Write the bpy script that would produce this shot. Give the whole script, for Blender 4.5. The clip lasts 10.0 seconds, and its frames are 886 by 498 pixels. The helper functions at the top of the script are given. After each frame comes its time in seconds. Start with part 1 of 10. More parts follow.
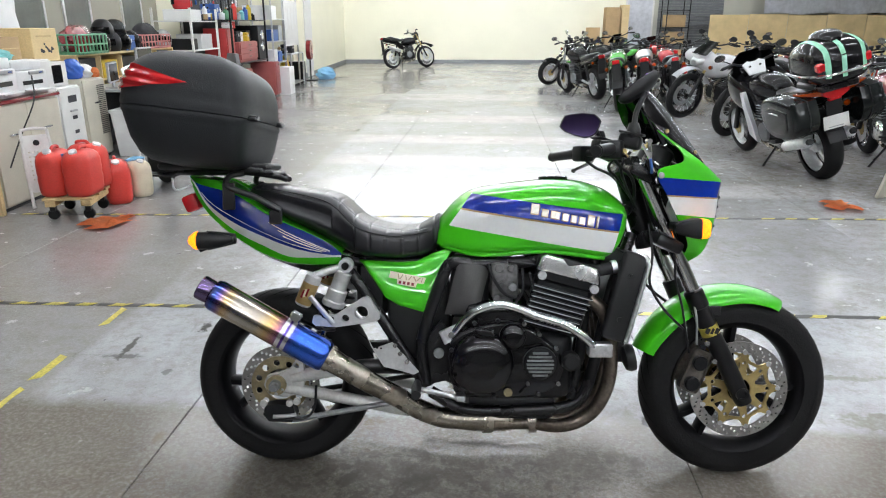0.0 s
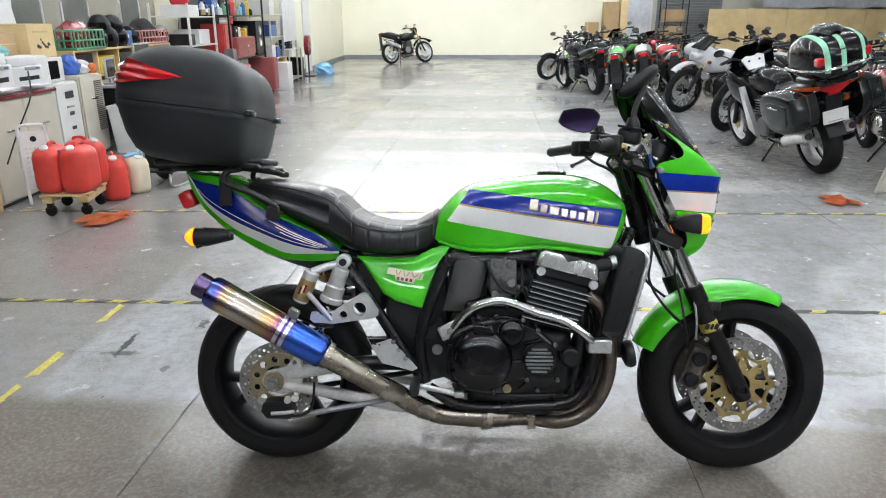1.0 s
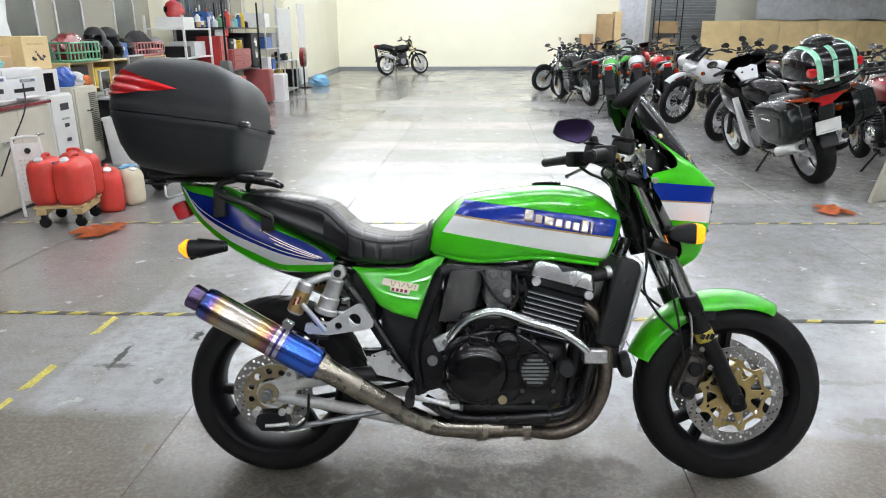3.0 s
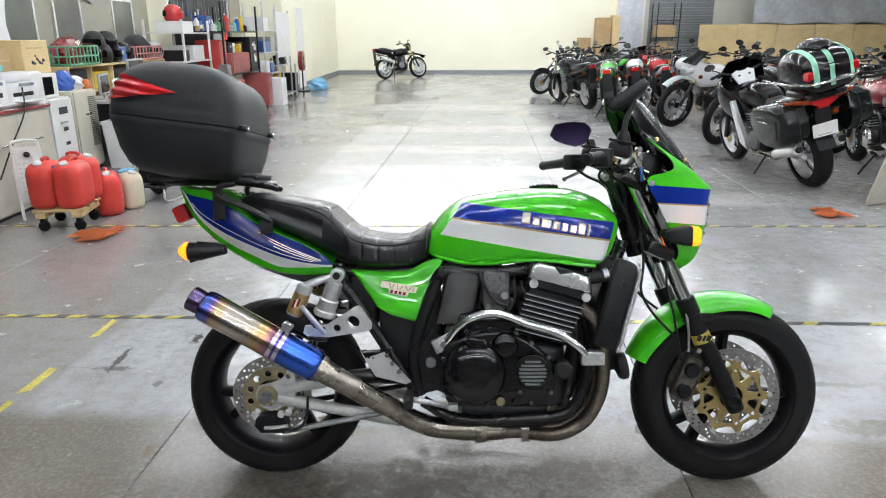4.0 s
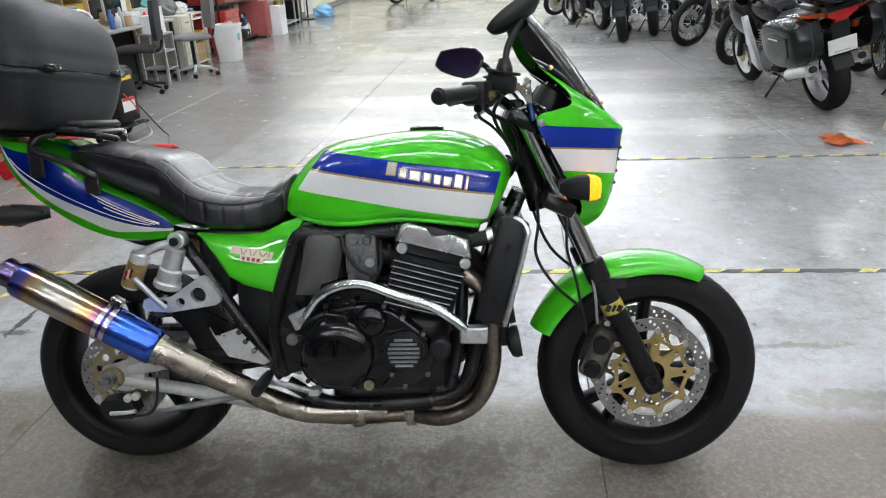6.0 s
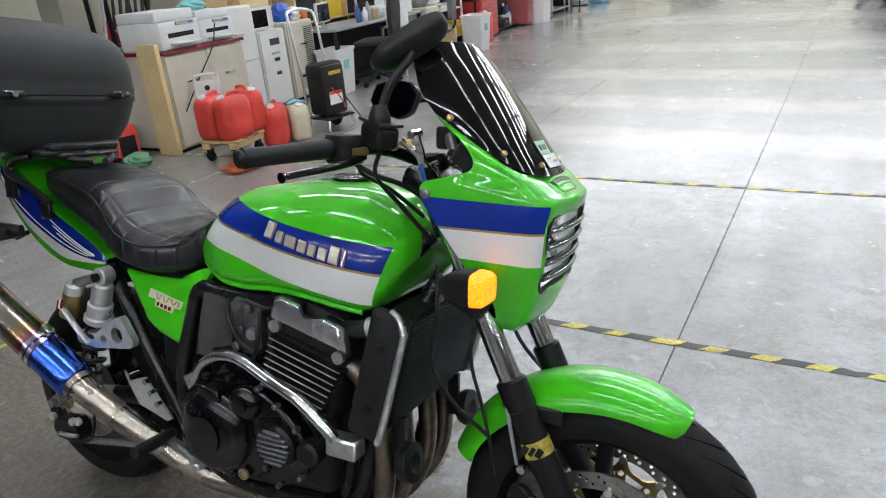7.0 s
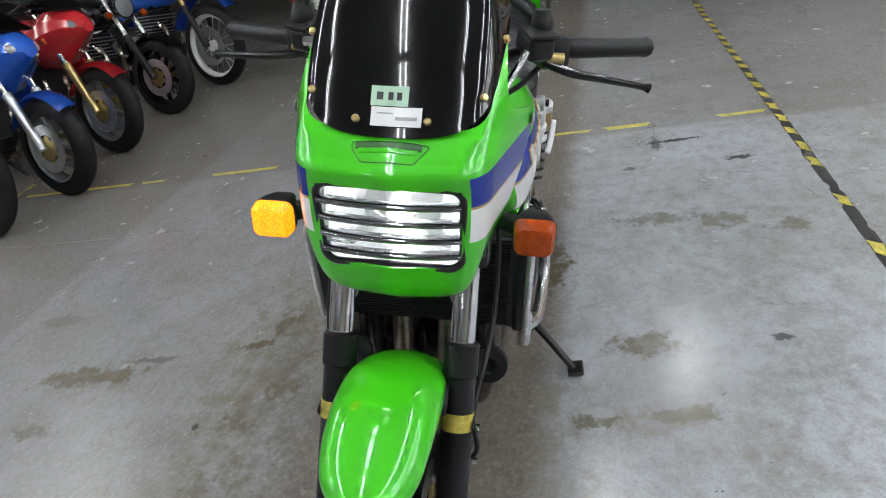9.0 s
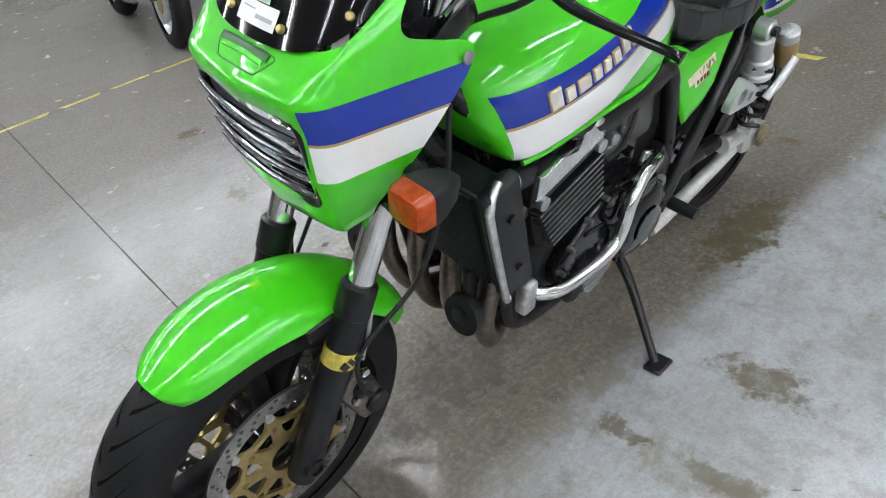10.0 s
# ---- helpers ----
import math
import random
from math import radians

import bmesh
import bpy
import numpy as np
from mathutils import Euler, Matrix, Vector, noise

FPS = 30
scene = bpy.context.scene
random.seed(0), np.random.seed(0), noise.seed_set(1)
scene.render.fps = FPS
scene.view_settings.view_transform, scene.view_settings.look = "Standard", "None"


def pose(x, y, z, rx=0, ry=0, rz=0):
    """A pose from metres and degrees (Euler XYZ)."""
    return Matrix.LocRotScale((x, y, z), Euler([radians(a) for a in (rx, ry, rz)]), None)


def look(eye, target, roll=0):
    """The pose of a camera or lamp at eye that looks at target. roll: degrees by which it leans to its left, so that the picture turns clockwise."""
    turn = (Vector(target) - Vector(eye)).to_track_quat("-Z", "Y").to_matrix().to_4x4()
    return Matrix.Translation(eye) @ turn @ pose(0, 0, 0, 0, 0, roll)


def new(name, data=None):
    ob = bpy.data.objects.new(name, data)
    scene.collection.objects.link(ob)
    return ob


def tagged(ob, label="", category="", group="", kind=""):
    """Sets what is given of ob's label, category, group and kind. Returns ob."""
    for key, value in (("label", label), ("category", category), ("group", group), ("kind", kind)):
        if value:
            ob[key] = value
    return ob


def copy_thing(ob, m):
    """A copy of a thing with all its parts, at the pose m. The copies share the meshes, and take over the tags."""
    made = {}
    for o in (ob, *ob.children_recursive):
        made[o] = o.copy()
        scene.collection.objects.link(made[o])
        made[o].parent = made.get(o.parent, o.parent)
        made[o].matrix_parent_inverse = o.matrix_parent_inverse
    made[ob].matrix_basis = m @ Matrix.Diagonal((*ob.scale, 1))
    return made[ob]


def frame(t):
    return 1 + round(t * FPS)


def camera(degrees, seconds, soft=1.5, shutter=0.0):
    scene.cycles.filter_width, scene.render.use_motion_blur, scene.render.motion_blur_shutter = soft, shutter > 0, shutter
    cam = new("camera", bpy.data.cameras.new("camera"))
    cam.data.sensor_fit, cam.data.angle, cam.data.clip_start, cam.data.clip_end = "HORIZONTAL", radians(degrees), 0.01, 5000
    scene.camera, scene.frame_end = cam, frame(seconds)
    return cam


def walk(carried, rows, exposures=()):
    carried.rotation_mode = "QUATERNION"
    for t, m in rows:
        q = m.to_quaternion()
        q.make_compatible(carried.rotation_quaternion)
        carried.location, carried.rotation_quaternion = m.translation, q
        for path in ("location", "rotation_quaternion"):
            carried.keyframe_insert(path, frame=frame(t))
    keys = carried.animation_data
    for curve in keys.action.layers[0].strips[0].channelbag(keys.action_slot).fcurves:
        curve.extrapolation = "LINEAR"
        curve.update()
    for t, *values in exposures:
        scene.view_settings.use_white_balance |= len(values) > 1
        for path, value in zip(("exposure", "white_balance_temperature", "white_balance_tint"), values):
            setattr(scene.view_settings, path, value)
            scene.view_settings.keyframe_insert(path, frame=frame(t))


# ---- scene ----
cam = camera(65.7, 10.0, 1.1)
PATH = [
    (0, (0.526, -1.922, 1.395), (0.507, -0.023, 0.769), 0.1),
    (0.5, (0.525, -1.917, 1.392), (0.506, -0.019, 0.762), 0.2),
    (1, (0.528, -1.911, 1.392), (0.512, -0.016, 0.754), 0.0),
    (1.5, (0.53, -1.909, 1.393), (0.516, -0.015, 0.751), -0.2),
    (2, (0.531, -1.905, 1.392), (0.52, -0.007, 0.761), 0.0),
    (2.5, (0.53, -1.904, 1.39), (0.523, -0.002, 0.772), 0.0),
    (4, (0.532, -1.921, 1.392), (0.532, -0.012, 0.793), -0.1),
    (4.5, (0.529, -1.912, 1.391), (0.53, -0.005, 0.788), -0.0),
    (5, (0.53, -1.873, 1.375), (0.533, 0.024, 0.741), 0.2),
    (5.5, (0.689, -1.747, 1.342), (0.69, 0.109, 0.598), -0.6),
    (6, (0.971, -1.575, 1.35), (0.878, 0.261, 0.561), -2.1),
    (6.2, (1.079, -1.465, 1.337), (0.902, 0.36, 0.539), -2.7),
    (7.3, (1.857, -0.767, 1.356), (0.711, 0.692, 0.61), -5.3),
    (7.5, (1.946, -0.627, 1.353), (0.623, 0.689, 0.634), -5.1),
    (8, (2.173, -0.252, 1.345), (0.463, 0.476, 0.607), -7.9),
    (8.5, (2.219, 0.097, 1.325), (0.39, 0.279, 0.537), -12.2),
    (9, (2.172, 0.457, 1.264), (0.461, 0.03, 0.32), -12.7),
    (9.5, (2.017, 0.743, 1.193), (0.684, -0.252, 0.081), -10.9),
    (10, (1.682, 0.961, 1.186), (0.654, -0.328, 0.054), -10.6),
]
walk(cam, [(t, look(eye, target, roll)) for t, eye, target, roll in PATH], [(0.0, 0.24), (5.5, 0.27), (7.5, -0.14), (8.0, 0.12), (8.5, 0.14), (9.2, 0.0), (9.6, 0.06), (10.0, 0.30)])

from mathutils.bvhtree import BVHTree

# ---- world and light ----
world = bpy.data.worlds.new("night_hall")
scene.world = world
world.use_nodes = True
world.node_tree.nodes["Background"].inputs[0].default_value = (0.05, 0.055, 0.06, 1)
world.node_tree.nodes["Background"].inputs[1].default_value = 0.3
TUBE_POWER = 52.0


# ---- materials ----
def mat(name, col, rough=0.5, metal=0.0, var=0.12, scale=6.0, fine=90.0, bump=0.08, coat=0.0, spec=0.5,
        rvar=0.1, glow=0.0, glow_col=None, trans=0.0):
    m = bpy.data.materials.new(name)
    m.use_nodes = True
    nt = m.node_tree
    b = nt.nodes["Principled BSDF"]
    link = nt.links.new
    co = nt.nodes.new("ShaderNodeTexCoord")
    n1 = nt.nodes.new("ShaderNodeTexNoise")
    n1.inputs["Scale"].default_value, n1.inputs["Detail"].default_value = scale, 5
    n2 = nt.nodes.new("ShaderNodeTexNoise")
    n2.inputs["Scale"].default_value, n2.inputs["Detail"].default_value = fine, 3
    link(co.outputs["Object"], n1.inputs["Vector"])
    link(co.outputs["Object"], n2.inputs["Vector"])
    add = nt.nodes.new("ShaderNodeMath")
    add.operation = "ADD"
    link(n1.outputs["Fac"], add.inputs[0])
    link(n2.outputs["Fac"], add.inputs[1])
    mr = nt.nodes.new("ShaderNodeMapRange")
    mr.inputs["From Min"].default_value, mr.inputs["From Max"].default_value = 0.7, 1.3
    link(add.outputs[0], mr.inputs["Value"])
    mix = nt.nodes.new("ShaderNodeMix")
    mix.data_type = "RGBA"
    mix.inputs["A"].default_value = (*[max(0, c * (1 - var)) for c in col], 1)
    mix.inputs["B"].default_value = (*[min(1, c * (1 + var)) for c in col], 1)
    link(mr.outputs[0], mix.inputs["Factor"])
    link(mix.outputs["Result"], b.inputs["Base Color"])
    rr = nt.nodes.new("ShaderNodeMapRange")
    rr.inputs["To Min"].default_value = max(0.02, rough * (1 - rvar * 2))
    rr.inputs["To Max"].default_value = min(1, rough * (1 + rvar * 2))
    link(n1.outputs["Fac"], rr.inputs["Value"])
    link(rr.outputs[0], b.inputs["Roughness"])
    b.inputs["Metallic"].default_value = metal
    b.inputs["Specular IOR Level"].default_value = spec
    b.inputs["Coat Weight"].default_value = coat
    b.inputs["Coat Roughness"].default_value = 0.018
    b.inputs["Transmission Weight"].default_value = trans
    if bump:
        bp = nt.nodes.new("ShaderNodeBump")
        bp.inputs["Strength"].default_value, bp.inputs["Distance"].default_value = bump, 0.004
        link(n2.outputs["Fac"], bp.inputs["Height"])
        link(bp.outputs[0], b.inputs["Normal"])
    if glow:
        b.inputs["Emission Color"].default_value = (*(glow_col or col), 1)
        b.inputs["Emission Strength"].default_value = glow
    return m


GREEN = mat("lime_green_paint", (0.050, 0.49, 0.008), 0.38, var=0.04, bump=0.0, coat=1.0, spec=0.15, rvar=0.02)
BLUE = mat("blue_stripe_paint", (0.004, 0.024, 0.26), 0.22, var=0.06, bump=0.0, coat=0.6, spec=0.3, rvar=0.02)
WHITE = mat("white_stripe_paint", (0.80, 0.81, 0.80), 0.35, var=0.03, bump=0.0, coat=0.9, rvar=0.02)
GOLD_LINE = mat("gold_pinstripe", (0.42, 0.28, 0.10), 0.3, metal=0.4, var=0.1, bump=0.0, coat=0.6)
BLACK_PLASTIC = mat("black_plastic", (0.010, 0.0105, 0.0115), 0.46, var=0.2, bump=0.12, fine=240, spec=0.32)
BLACK_GLOSS = mat("gloss_black_enamel", (0.004, 0.004, 0.005), 0.3, var=0.2, bump=0.0, coat=0.9, spec=0.05)
BLACK_FRAME = mat("black_frame_paint", (0.008, 0.008, 0.009), 0.28, var=0.2, bump=0.02, spec=0.4)
CASE_BLACK = mat("grained_black_case", (0.014, 0.0155, 0.018), 0.52, var=0.12, bump=0.35, fine=420, spec=0.35)
RUBBER = mat("tyre_rubber", (0.009, 0.009, 0.0095), 0.58, var=0.3, bump=0.2, fine=160, spec=0.2)
GROOVE = mat("tread_groove_black", (0.003, 0.003, 0.003), 0.95, var=0.1, bump=0.0, spec=0.05)
SEAT_VINYL = mat("black_seat_vinyl", (0.008, 0.008, 0.010), 0.32, var=0.2, bump=0.07, fine=260, spec=0.6)
FORK_CHROME = mat("fork_chrome", (0.80, 0.81, 0.82), 0.09, metal=1, var=0.05, bump=0.0)
CHROME = mat("polished_chrome", (0.78, 0.79, 0.80), 0.09, metal=1, var=0.05, bump=0.0)
ALUM = mat("brushed_aluminium", (0.72, 0.73, 0.74), 0.36, metal=1, var=0.25, bump=0.10)
DISC = mat("brake_disc_steel", (0.36, 0.35, 0.335), 0.4, metal=1, var=0.15, scale=20, bump=0.05)
CALIPER = mat("grimy_caliper_alloy", (0.13, 0.115, 0.10), 0.5, metal=0.5, var=0.4, scale=30, bump=0.25)
POLISHED = mat("satin_alloy", (0.82, 0.83, 0.84), 0.27, metal=0.95, var=0.2, bump=0.12, fine=60)
BRONZE = mat("dull_bronze", (0.36, 0.30, 0.18), 0.42, metal=0.8, var=0.2, bump=0.08)
AIRBOX_GREY = mat("dark_grey_moulding", (0.125, 0.122, 0.120), 0.5, var=0.15, bump=0.2, fine=300)
CARB = mat("dull_carburettor_alloy", (0.13, 0.13, 0.13), 0.45, metal=0.7, var=0.35, scale=30, bump=0.25)
CAST = mat("cast_grey_metal", (0.26, 0.27, 0.28), 0.5, metal=0.8, var=0.2, bump=0.2)
DARK_METAL = mat("dark_engine_metal", (0.010, 0.0104, 0.0115), 0.34, metal=0.0, var=0.3, bump=0.15, spec=0.28)
STEEL = mat("stained_exhaust_steel", (0.37, 0.335, 0.285), 0.27, metal=1, var=0.25, scale=14, bump=0.06)
HEADER = mat("browned_header_pipe", (0.20, 0.17, 0.14), 0.38, metal=1, var=0.35, scale=16, bump=0.08)
GOLD = mat("gold_anodised", (0.52, 0.40, 0.17), 0.35, metal=0.9, var=0.15, bump=0.05)
AMBER = mat("amber_lens", (0.30, 0.042, 0.002), 0.2, var=0.3, bump=0.2, fine=110, coat=0.15, spec=0.3)
AMBER_LIT = mat("amber_lens_lit", (0.8, 0.28, 0.02), 0.2, var=0.1, bump=0.4, fine=70, glow=2.0, glow_col=(1.0, 0.21, 0.004))
HEAD_GLASS = mat("ribbed_headlamp_glass", (0.93, 0.95, 0.95), 0.06, var=0.03, fine=60, bump=0.08, trans=1.0)
LOUVRE = mat("dark_chromed_louvre", (0.28, 0.29, 0.31), 0.05, metal=1, var=0.05, bump=0.0)
REFLECTOR = mat("headlamp_reflector", (0.80, 0.82, 0.84), 0.30, metal=1, var=0.05, bump=0.0)
nt_ = AMBER_LIT.node_tree
vor_ = nt_.nodes.new("ShaderNodeTexVoronoi")
vor_.inputs["Scale"].default_value = 300
tc_ = nt_.nodes.new("ShaderNodeTexCoord")
nt_.links.new(tc_.outputs["Object"], vor_.inputs["Vector"])
mr_ = nt_.nodes.new("ShaderNodeMapRange")
mr_.inputs["From Max"].default_value, mr_.inputs["To Min"].default_value, mr_.inputs["To Max"].default_value = 0.7, 3.4, 1.6
nt_.links.new(vor_.outputs["Distance"], mr_.inputs["Value"])
nt_.links.new(mr_.outputs[0], nt_.nodes["Principled BSDF"].inputs["Emission Strength"])
FORK_BLACK = mat("black_fork_paint", (0.006, 0.006, 0.007), 0.35, var=0.15, bump=0.03, spec=0.35)
RED_LENS = mat("red_lens", (0.50, 0.012, 0.016), 0.12, var=0.1, bump=0.05, coat=0.9)
SCREEN = mat("dark_smoked_screen", (0.003, 0.003, 0.0035), 0.04, var=0.1, bump=0.0, coat=0.0, spec=0.45, rvar=0.0)
SWING_PAINT = mat("silver_grey_swing_arm_paint", (0.52, 0.52, 0.50), 0.42, metal=0.35, var=0.15, scale=14, bump=0.08)
RIM_BLACK = mat("satin_black_wheel_paint", (0.007, 0.007, 0.008), 0.42, var=0.2, bump=0.05, spec=0.12)
RESERVOIR_GOLD = mat("gold_anodised_reservoir", (0.46, 0.33, 0.14), 0.4, metal=0.8, var=0.15, scale=30, bump=0.05)
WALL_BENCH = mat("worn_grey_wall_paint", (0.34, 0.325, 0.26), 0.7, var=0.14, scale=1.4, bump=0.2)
DIM_PANE = mat("dim_window_pane", (0.15, 0.16, 0.145), 0.22, var=0.2, scale=3, bump=0.02)
PANNIER = mat("dark_grey_gloss_pannier", (0.009, 0.011, 0.011), 0.12, var=0.1, bump=0.0, coat=0.0, spec=0.3)
BADGE = mat("pale_gold_plated_badge", (0.82, 0.79, 0.70), 0.25, metal=0.5, var=0.1, scale=40, bump=0.0)
SILVER_CAST = mat("bright_cast_alloy", (0.60, 0.61, 0.61), 0.42, metal=0.7, var=0.12, scale=20, bump=0.06)
MIRROR = mat("tinted_mirror_glass", (0.055, 0.038, 0.10), 0.03, metal=1, var=0.0, bump=0.0)
YELLOW_TAPE = mat("yellow_floor_tape", (0.50, 0.42, 0.07), 0.5, var=0.4, scale=14, bump=0.2)
BLACK_TAPE = mat("black_floor_tape", (0.035, 0.035, 0.035), 0.5, var=0.4, scale=9, bump=0.2)
WALL_CREAM = mat("cream_painted_wall", (0.86, 0.84, 0.68), 0.6, var=0.04, scale=1.2, bump=0.15)
WALL_GREY = mat("grey_green_painted_wall", (0.50, 0.50, 0.43), 0.65, var=0.08, scale=1.0, bump=0.2)
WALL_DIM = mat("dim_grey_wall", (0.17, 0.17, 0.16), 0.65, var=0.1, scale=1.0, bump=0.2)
# near-black: the unlit bay's darkness is put into this colour
WALL_DARK = mat("shade_dark_grey", (0.045, 0.047, 0.048), 0.7, var=0.2, scale=1.0, bump=0.2)
CEIL = mat("pale_ceiling_board", (0.42, 0.42, 0.40), 0.8, var=0.08, scale=1.5)
TUBE = mat("fluorescent_tube", (0.9, 0.9, 0.9), 0.4, var=0.0, bump=0.0, glow=TUBE_POWER, glow_col=(0.965, 1.0, 1.06))
WHITE_METAL = mat("white_enamel_metal", (0.72, 0.72, 0.70), 0.4, var=0.08, bump=0.03)
WHITE_PLASTIC = mat("white_plastic", (0.70, 0.71, 0.71), 0.42, var=0.08, bump=0.05)
BEIGE = mat("beige_sheet_metal", (0.56, 0.53, 0.44), 0.5, var=0.1, bump=0.06)
CARTON = mat("brown_cardboard", (0.42, 0.29, 0.15), 0.85, var=0.14, bump=0.2)
PLY = mat("pale_plywood", (0.68, 0.52, 0.27), 0.7, var=0.16, scale=3, bump=0.15)
PALLET = mat("raw_pine_wood", (0.55, 0.40, 0.20), 0.7, var=0.25, scale=12, bump=0.25)
RED_CAN = mat("red_plastic_can", (0.64, 0.055, 0.04), 0.42, var=0.12, bump=0.08)
LAMP_GREY = mat("grey_lamp_glass", (0.16, 0.17, 0.18), 0.12, var=0.1, bump=0.0, coat=0.6)
SKY_CLOTH = mat("light_blue_cloth", (0.22, 0.48, 0.72), 0.85, var=0.15, bump=0.3)
# darker green painted for the shade in the vent slot and scribed line
SHADE_GREEN = mat("recess_shade_green", (0.012, 0.085, 0.008), 0.4, var=0.05, bump=0.0)
CREAM_CAN = mat("cream_plastic_can", (0.68, 0.62, 0.46), 0.45, var=0.1, bump=0.08)
RED_METAL = mat("red_enamel_steel", (0.42, 0.03, 0.03), 0.35, var=0.15, bump=0.05, coat=0.3)
PINK_PLASTIC = mat("faded_red_plastic", (0.50, 0.20, 0.19), 0.6, var=0.15)
FADED_RED = mat("faded_red_enamel", (0.34, 0.085, 0.08), 0.45, var=0.2, bump=0.05)
GREEN_PLASTIC = mat("green_plastic_basket", (0.10, 0.28, 0.15), 0.5, var=0.12)
BLUE_PLASTIC = mat("blue_plastic", (0.03, 0.10, 0.33), 0.4, var=0.12)
CYAN = mat("teal_cloth", (0.20, 0.50, 0.50), 0.8, var=0.15)
GREY_FABRIC = mat("grey_fabric", (0.20, 0.20, 0.20), 0.9, var=0.15, bump=0.4, fine=300)
BLACK_FABRIC = mat("black_fabric", (0.02, 0.02, 0.022), 0.9, var=0.2, bump=0.4, fine=300)
GREY_PLASTIC = mat("grey_plastic", (0.34, 0.35, 0.35), 0.5, var=0.1)
ORANGE_CLOTH = mat("orange_shop_rag", (0.62, 0.17, 0.05), 0.9, var=0.2, bump=0.4)
SHUTTER = mat("grey_shutter_steel", (0.22, 0.23, 0.24), 0.5, metal=0.5, var=0.15)
FOIL = mat("silver_sheet", (0.62, 0.64, 0.68), 0.35, metal=0.6, var=0.15, scale=3, bump=0.3, fine=8)
YELLOW = mat("yellow_plastic", (0.65, 0.45, 0.03), 0.4, var=0.12)
PAPER = mat("white_paper", (0.78, 0.79, 0.78), 0.8, var=0.03, bump=0.0)
INK = mat("dark_ink", (0.04, 0.04, 0.045), 0.8, var=0.1, bump=0.0)
MINT_TAPE = mat("pale_green_label", (0.42, 0.62, 0.46), 0.7, var=0.06, bump=0.0)
TAPE_GREEN = mat("green_masking_tape", (0.25, 0.55, 0.38), 0.6, var=0.1, bump=0.05)
WHITE_PAINT = mat("white_bodywork_paint", (0.72, 0.73, 0.74), 0.25, var=0.04, bump=0.0, coat=0.8)
RED_PAINT = mat("red_bodywork_paint", (0.45, 0.02, 0.025), 0.25, var=0.08, bump=0.0, coat=0.8)
NAVY_PAINT = mat("blue_bodywork_paint", (0.02, 0.10, 0.48), 0.25, var=0.08, bump=0.0, coat=0.8)
SILVER_PAINT = mat("silver_bodywork_paint", (0.50, 0.51, 0.52), 0.3, metal=0.7, var=0.06, bump=0.0, coat=0.6)
BLACK_PAINT = mat("black_bodywork_paint", (0.006, 0.006, 0.007), 0.13, var=0.15, bump=0.0, coat=0.0, spec=0.35)
MAROON_PAINT = mat("dark_red_bodywork_paint", (0.20, 0.015, 0.02), 0.25, var=0.1, bump=0.0, coat=0.8)
FERN_PAINT = mat("green_bodywork_paint", (0.08, 0.36, 0.06), 0.25, var=0.08, bump=0.0, coat=0.8)


def titanium_material():
    """Heat-tinted titanium: straw, violet and blue bands along the can's length (local x, 0 to 1 over its parts)."""
    m = mat("heat_tinted_titanium", (0.5, 0.5, 0.5), 0.22, metal=1, var=0.1, bump=0.03)
    nt = m.node_tree
    b = nt.nodes["Principled BSDF"]
    co = nt.nodes.new("ShaderNodeTexCoord")
    sep = nt.nodes.new("ShaderNodeSeparateXYZ")
    ns = nt.nodes.new("ShaderNodeTexNoise")
    ns.inputs["Scale"].default_value = 18
    ramp = nt.nodes.new("ShaderNodeValToRGB")
    mr = nt.nodes.new("ShaderNodeMapRange")
    mr.inputs["From Min"].default_value, mr.inputs["From Max"].default_value = 0.01, 0.39
    mm = nt.nodes.new("ShaderNodeMath")
    mm.operation = "MULTIPLY_ADD"
    mm.inputs[1].default_value = 0.02
    nt.links.new(co.outputs["Object"], sep.inputs[0])
    nt.links.new(co.outputs["Object"], ns.inputs["Vector"])
    nt.links.new(ns.outputs["Fac"], mm.inputs[0])
    nt.links.new(sep.outputs["X"], mm.inputs[2])
    nt.links.new(mm.outputs[0], mr.inputs["Value"])
    nt.links.new(mr.outputs[0], ramp.inputs[0])
    stops = [(0.0, (0.06, 0.14, 0.62)), (0.26, (0.05, 0.16, 0.70)), (0.36, (0.13, 0.07, 0.38)), (0.43, (0.40, 0.18, 0.20)),
             (0.50, (0.55, 0.38, 0.16)), (0.58, (0.46, 0.42, 0.36)), (0.78, (0.52, 0.49, 0.44)), (0.86, (0.56, 0.40, 0.18)),
             (0.91, (0.20, 0.13, 0.36)), (0.955, (0.06, 0.15, 0.58)), (1.0, (0.15, 0.11, 0.22))]
    el = ramp.color_ramp.elements
    el[0].position, el[0].color = stops[0][0], (*stops[0][1], 1)
    el[1].position, el[1].color = stops[-1][0], (*stops[-1][1], 1)
    for p, c in stops[1:-1]:
        e = el.new(p)
        e.color = (*c, 1)
    nt.links.new(ramp.outputs[0], b.inputs["Base Color"])
    return m


TITAN = titanium_material()


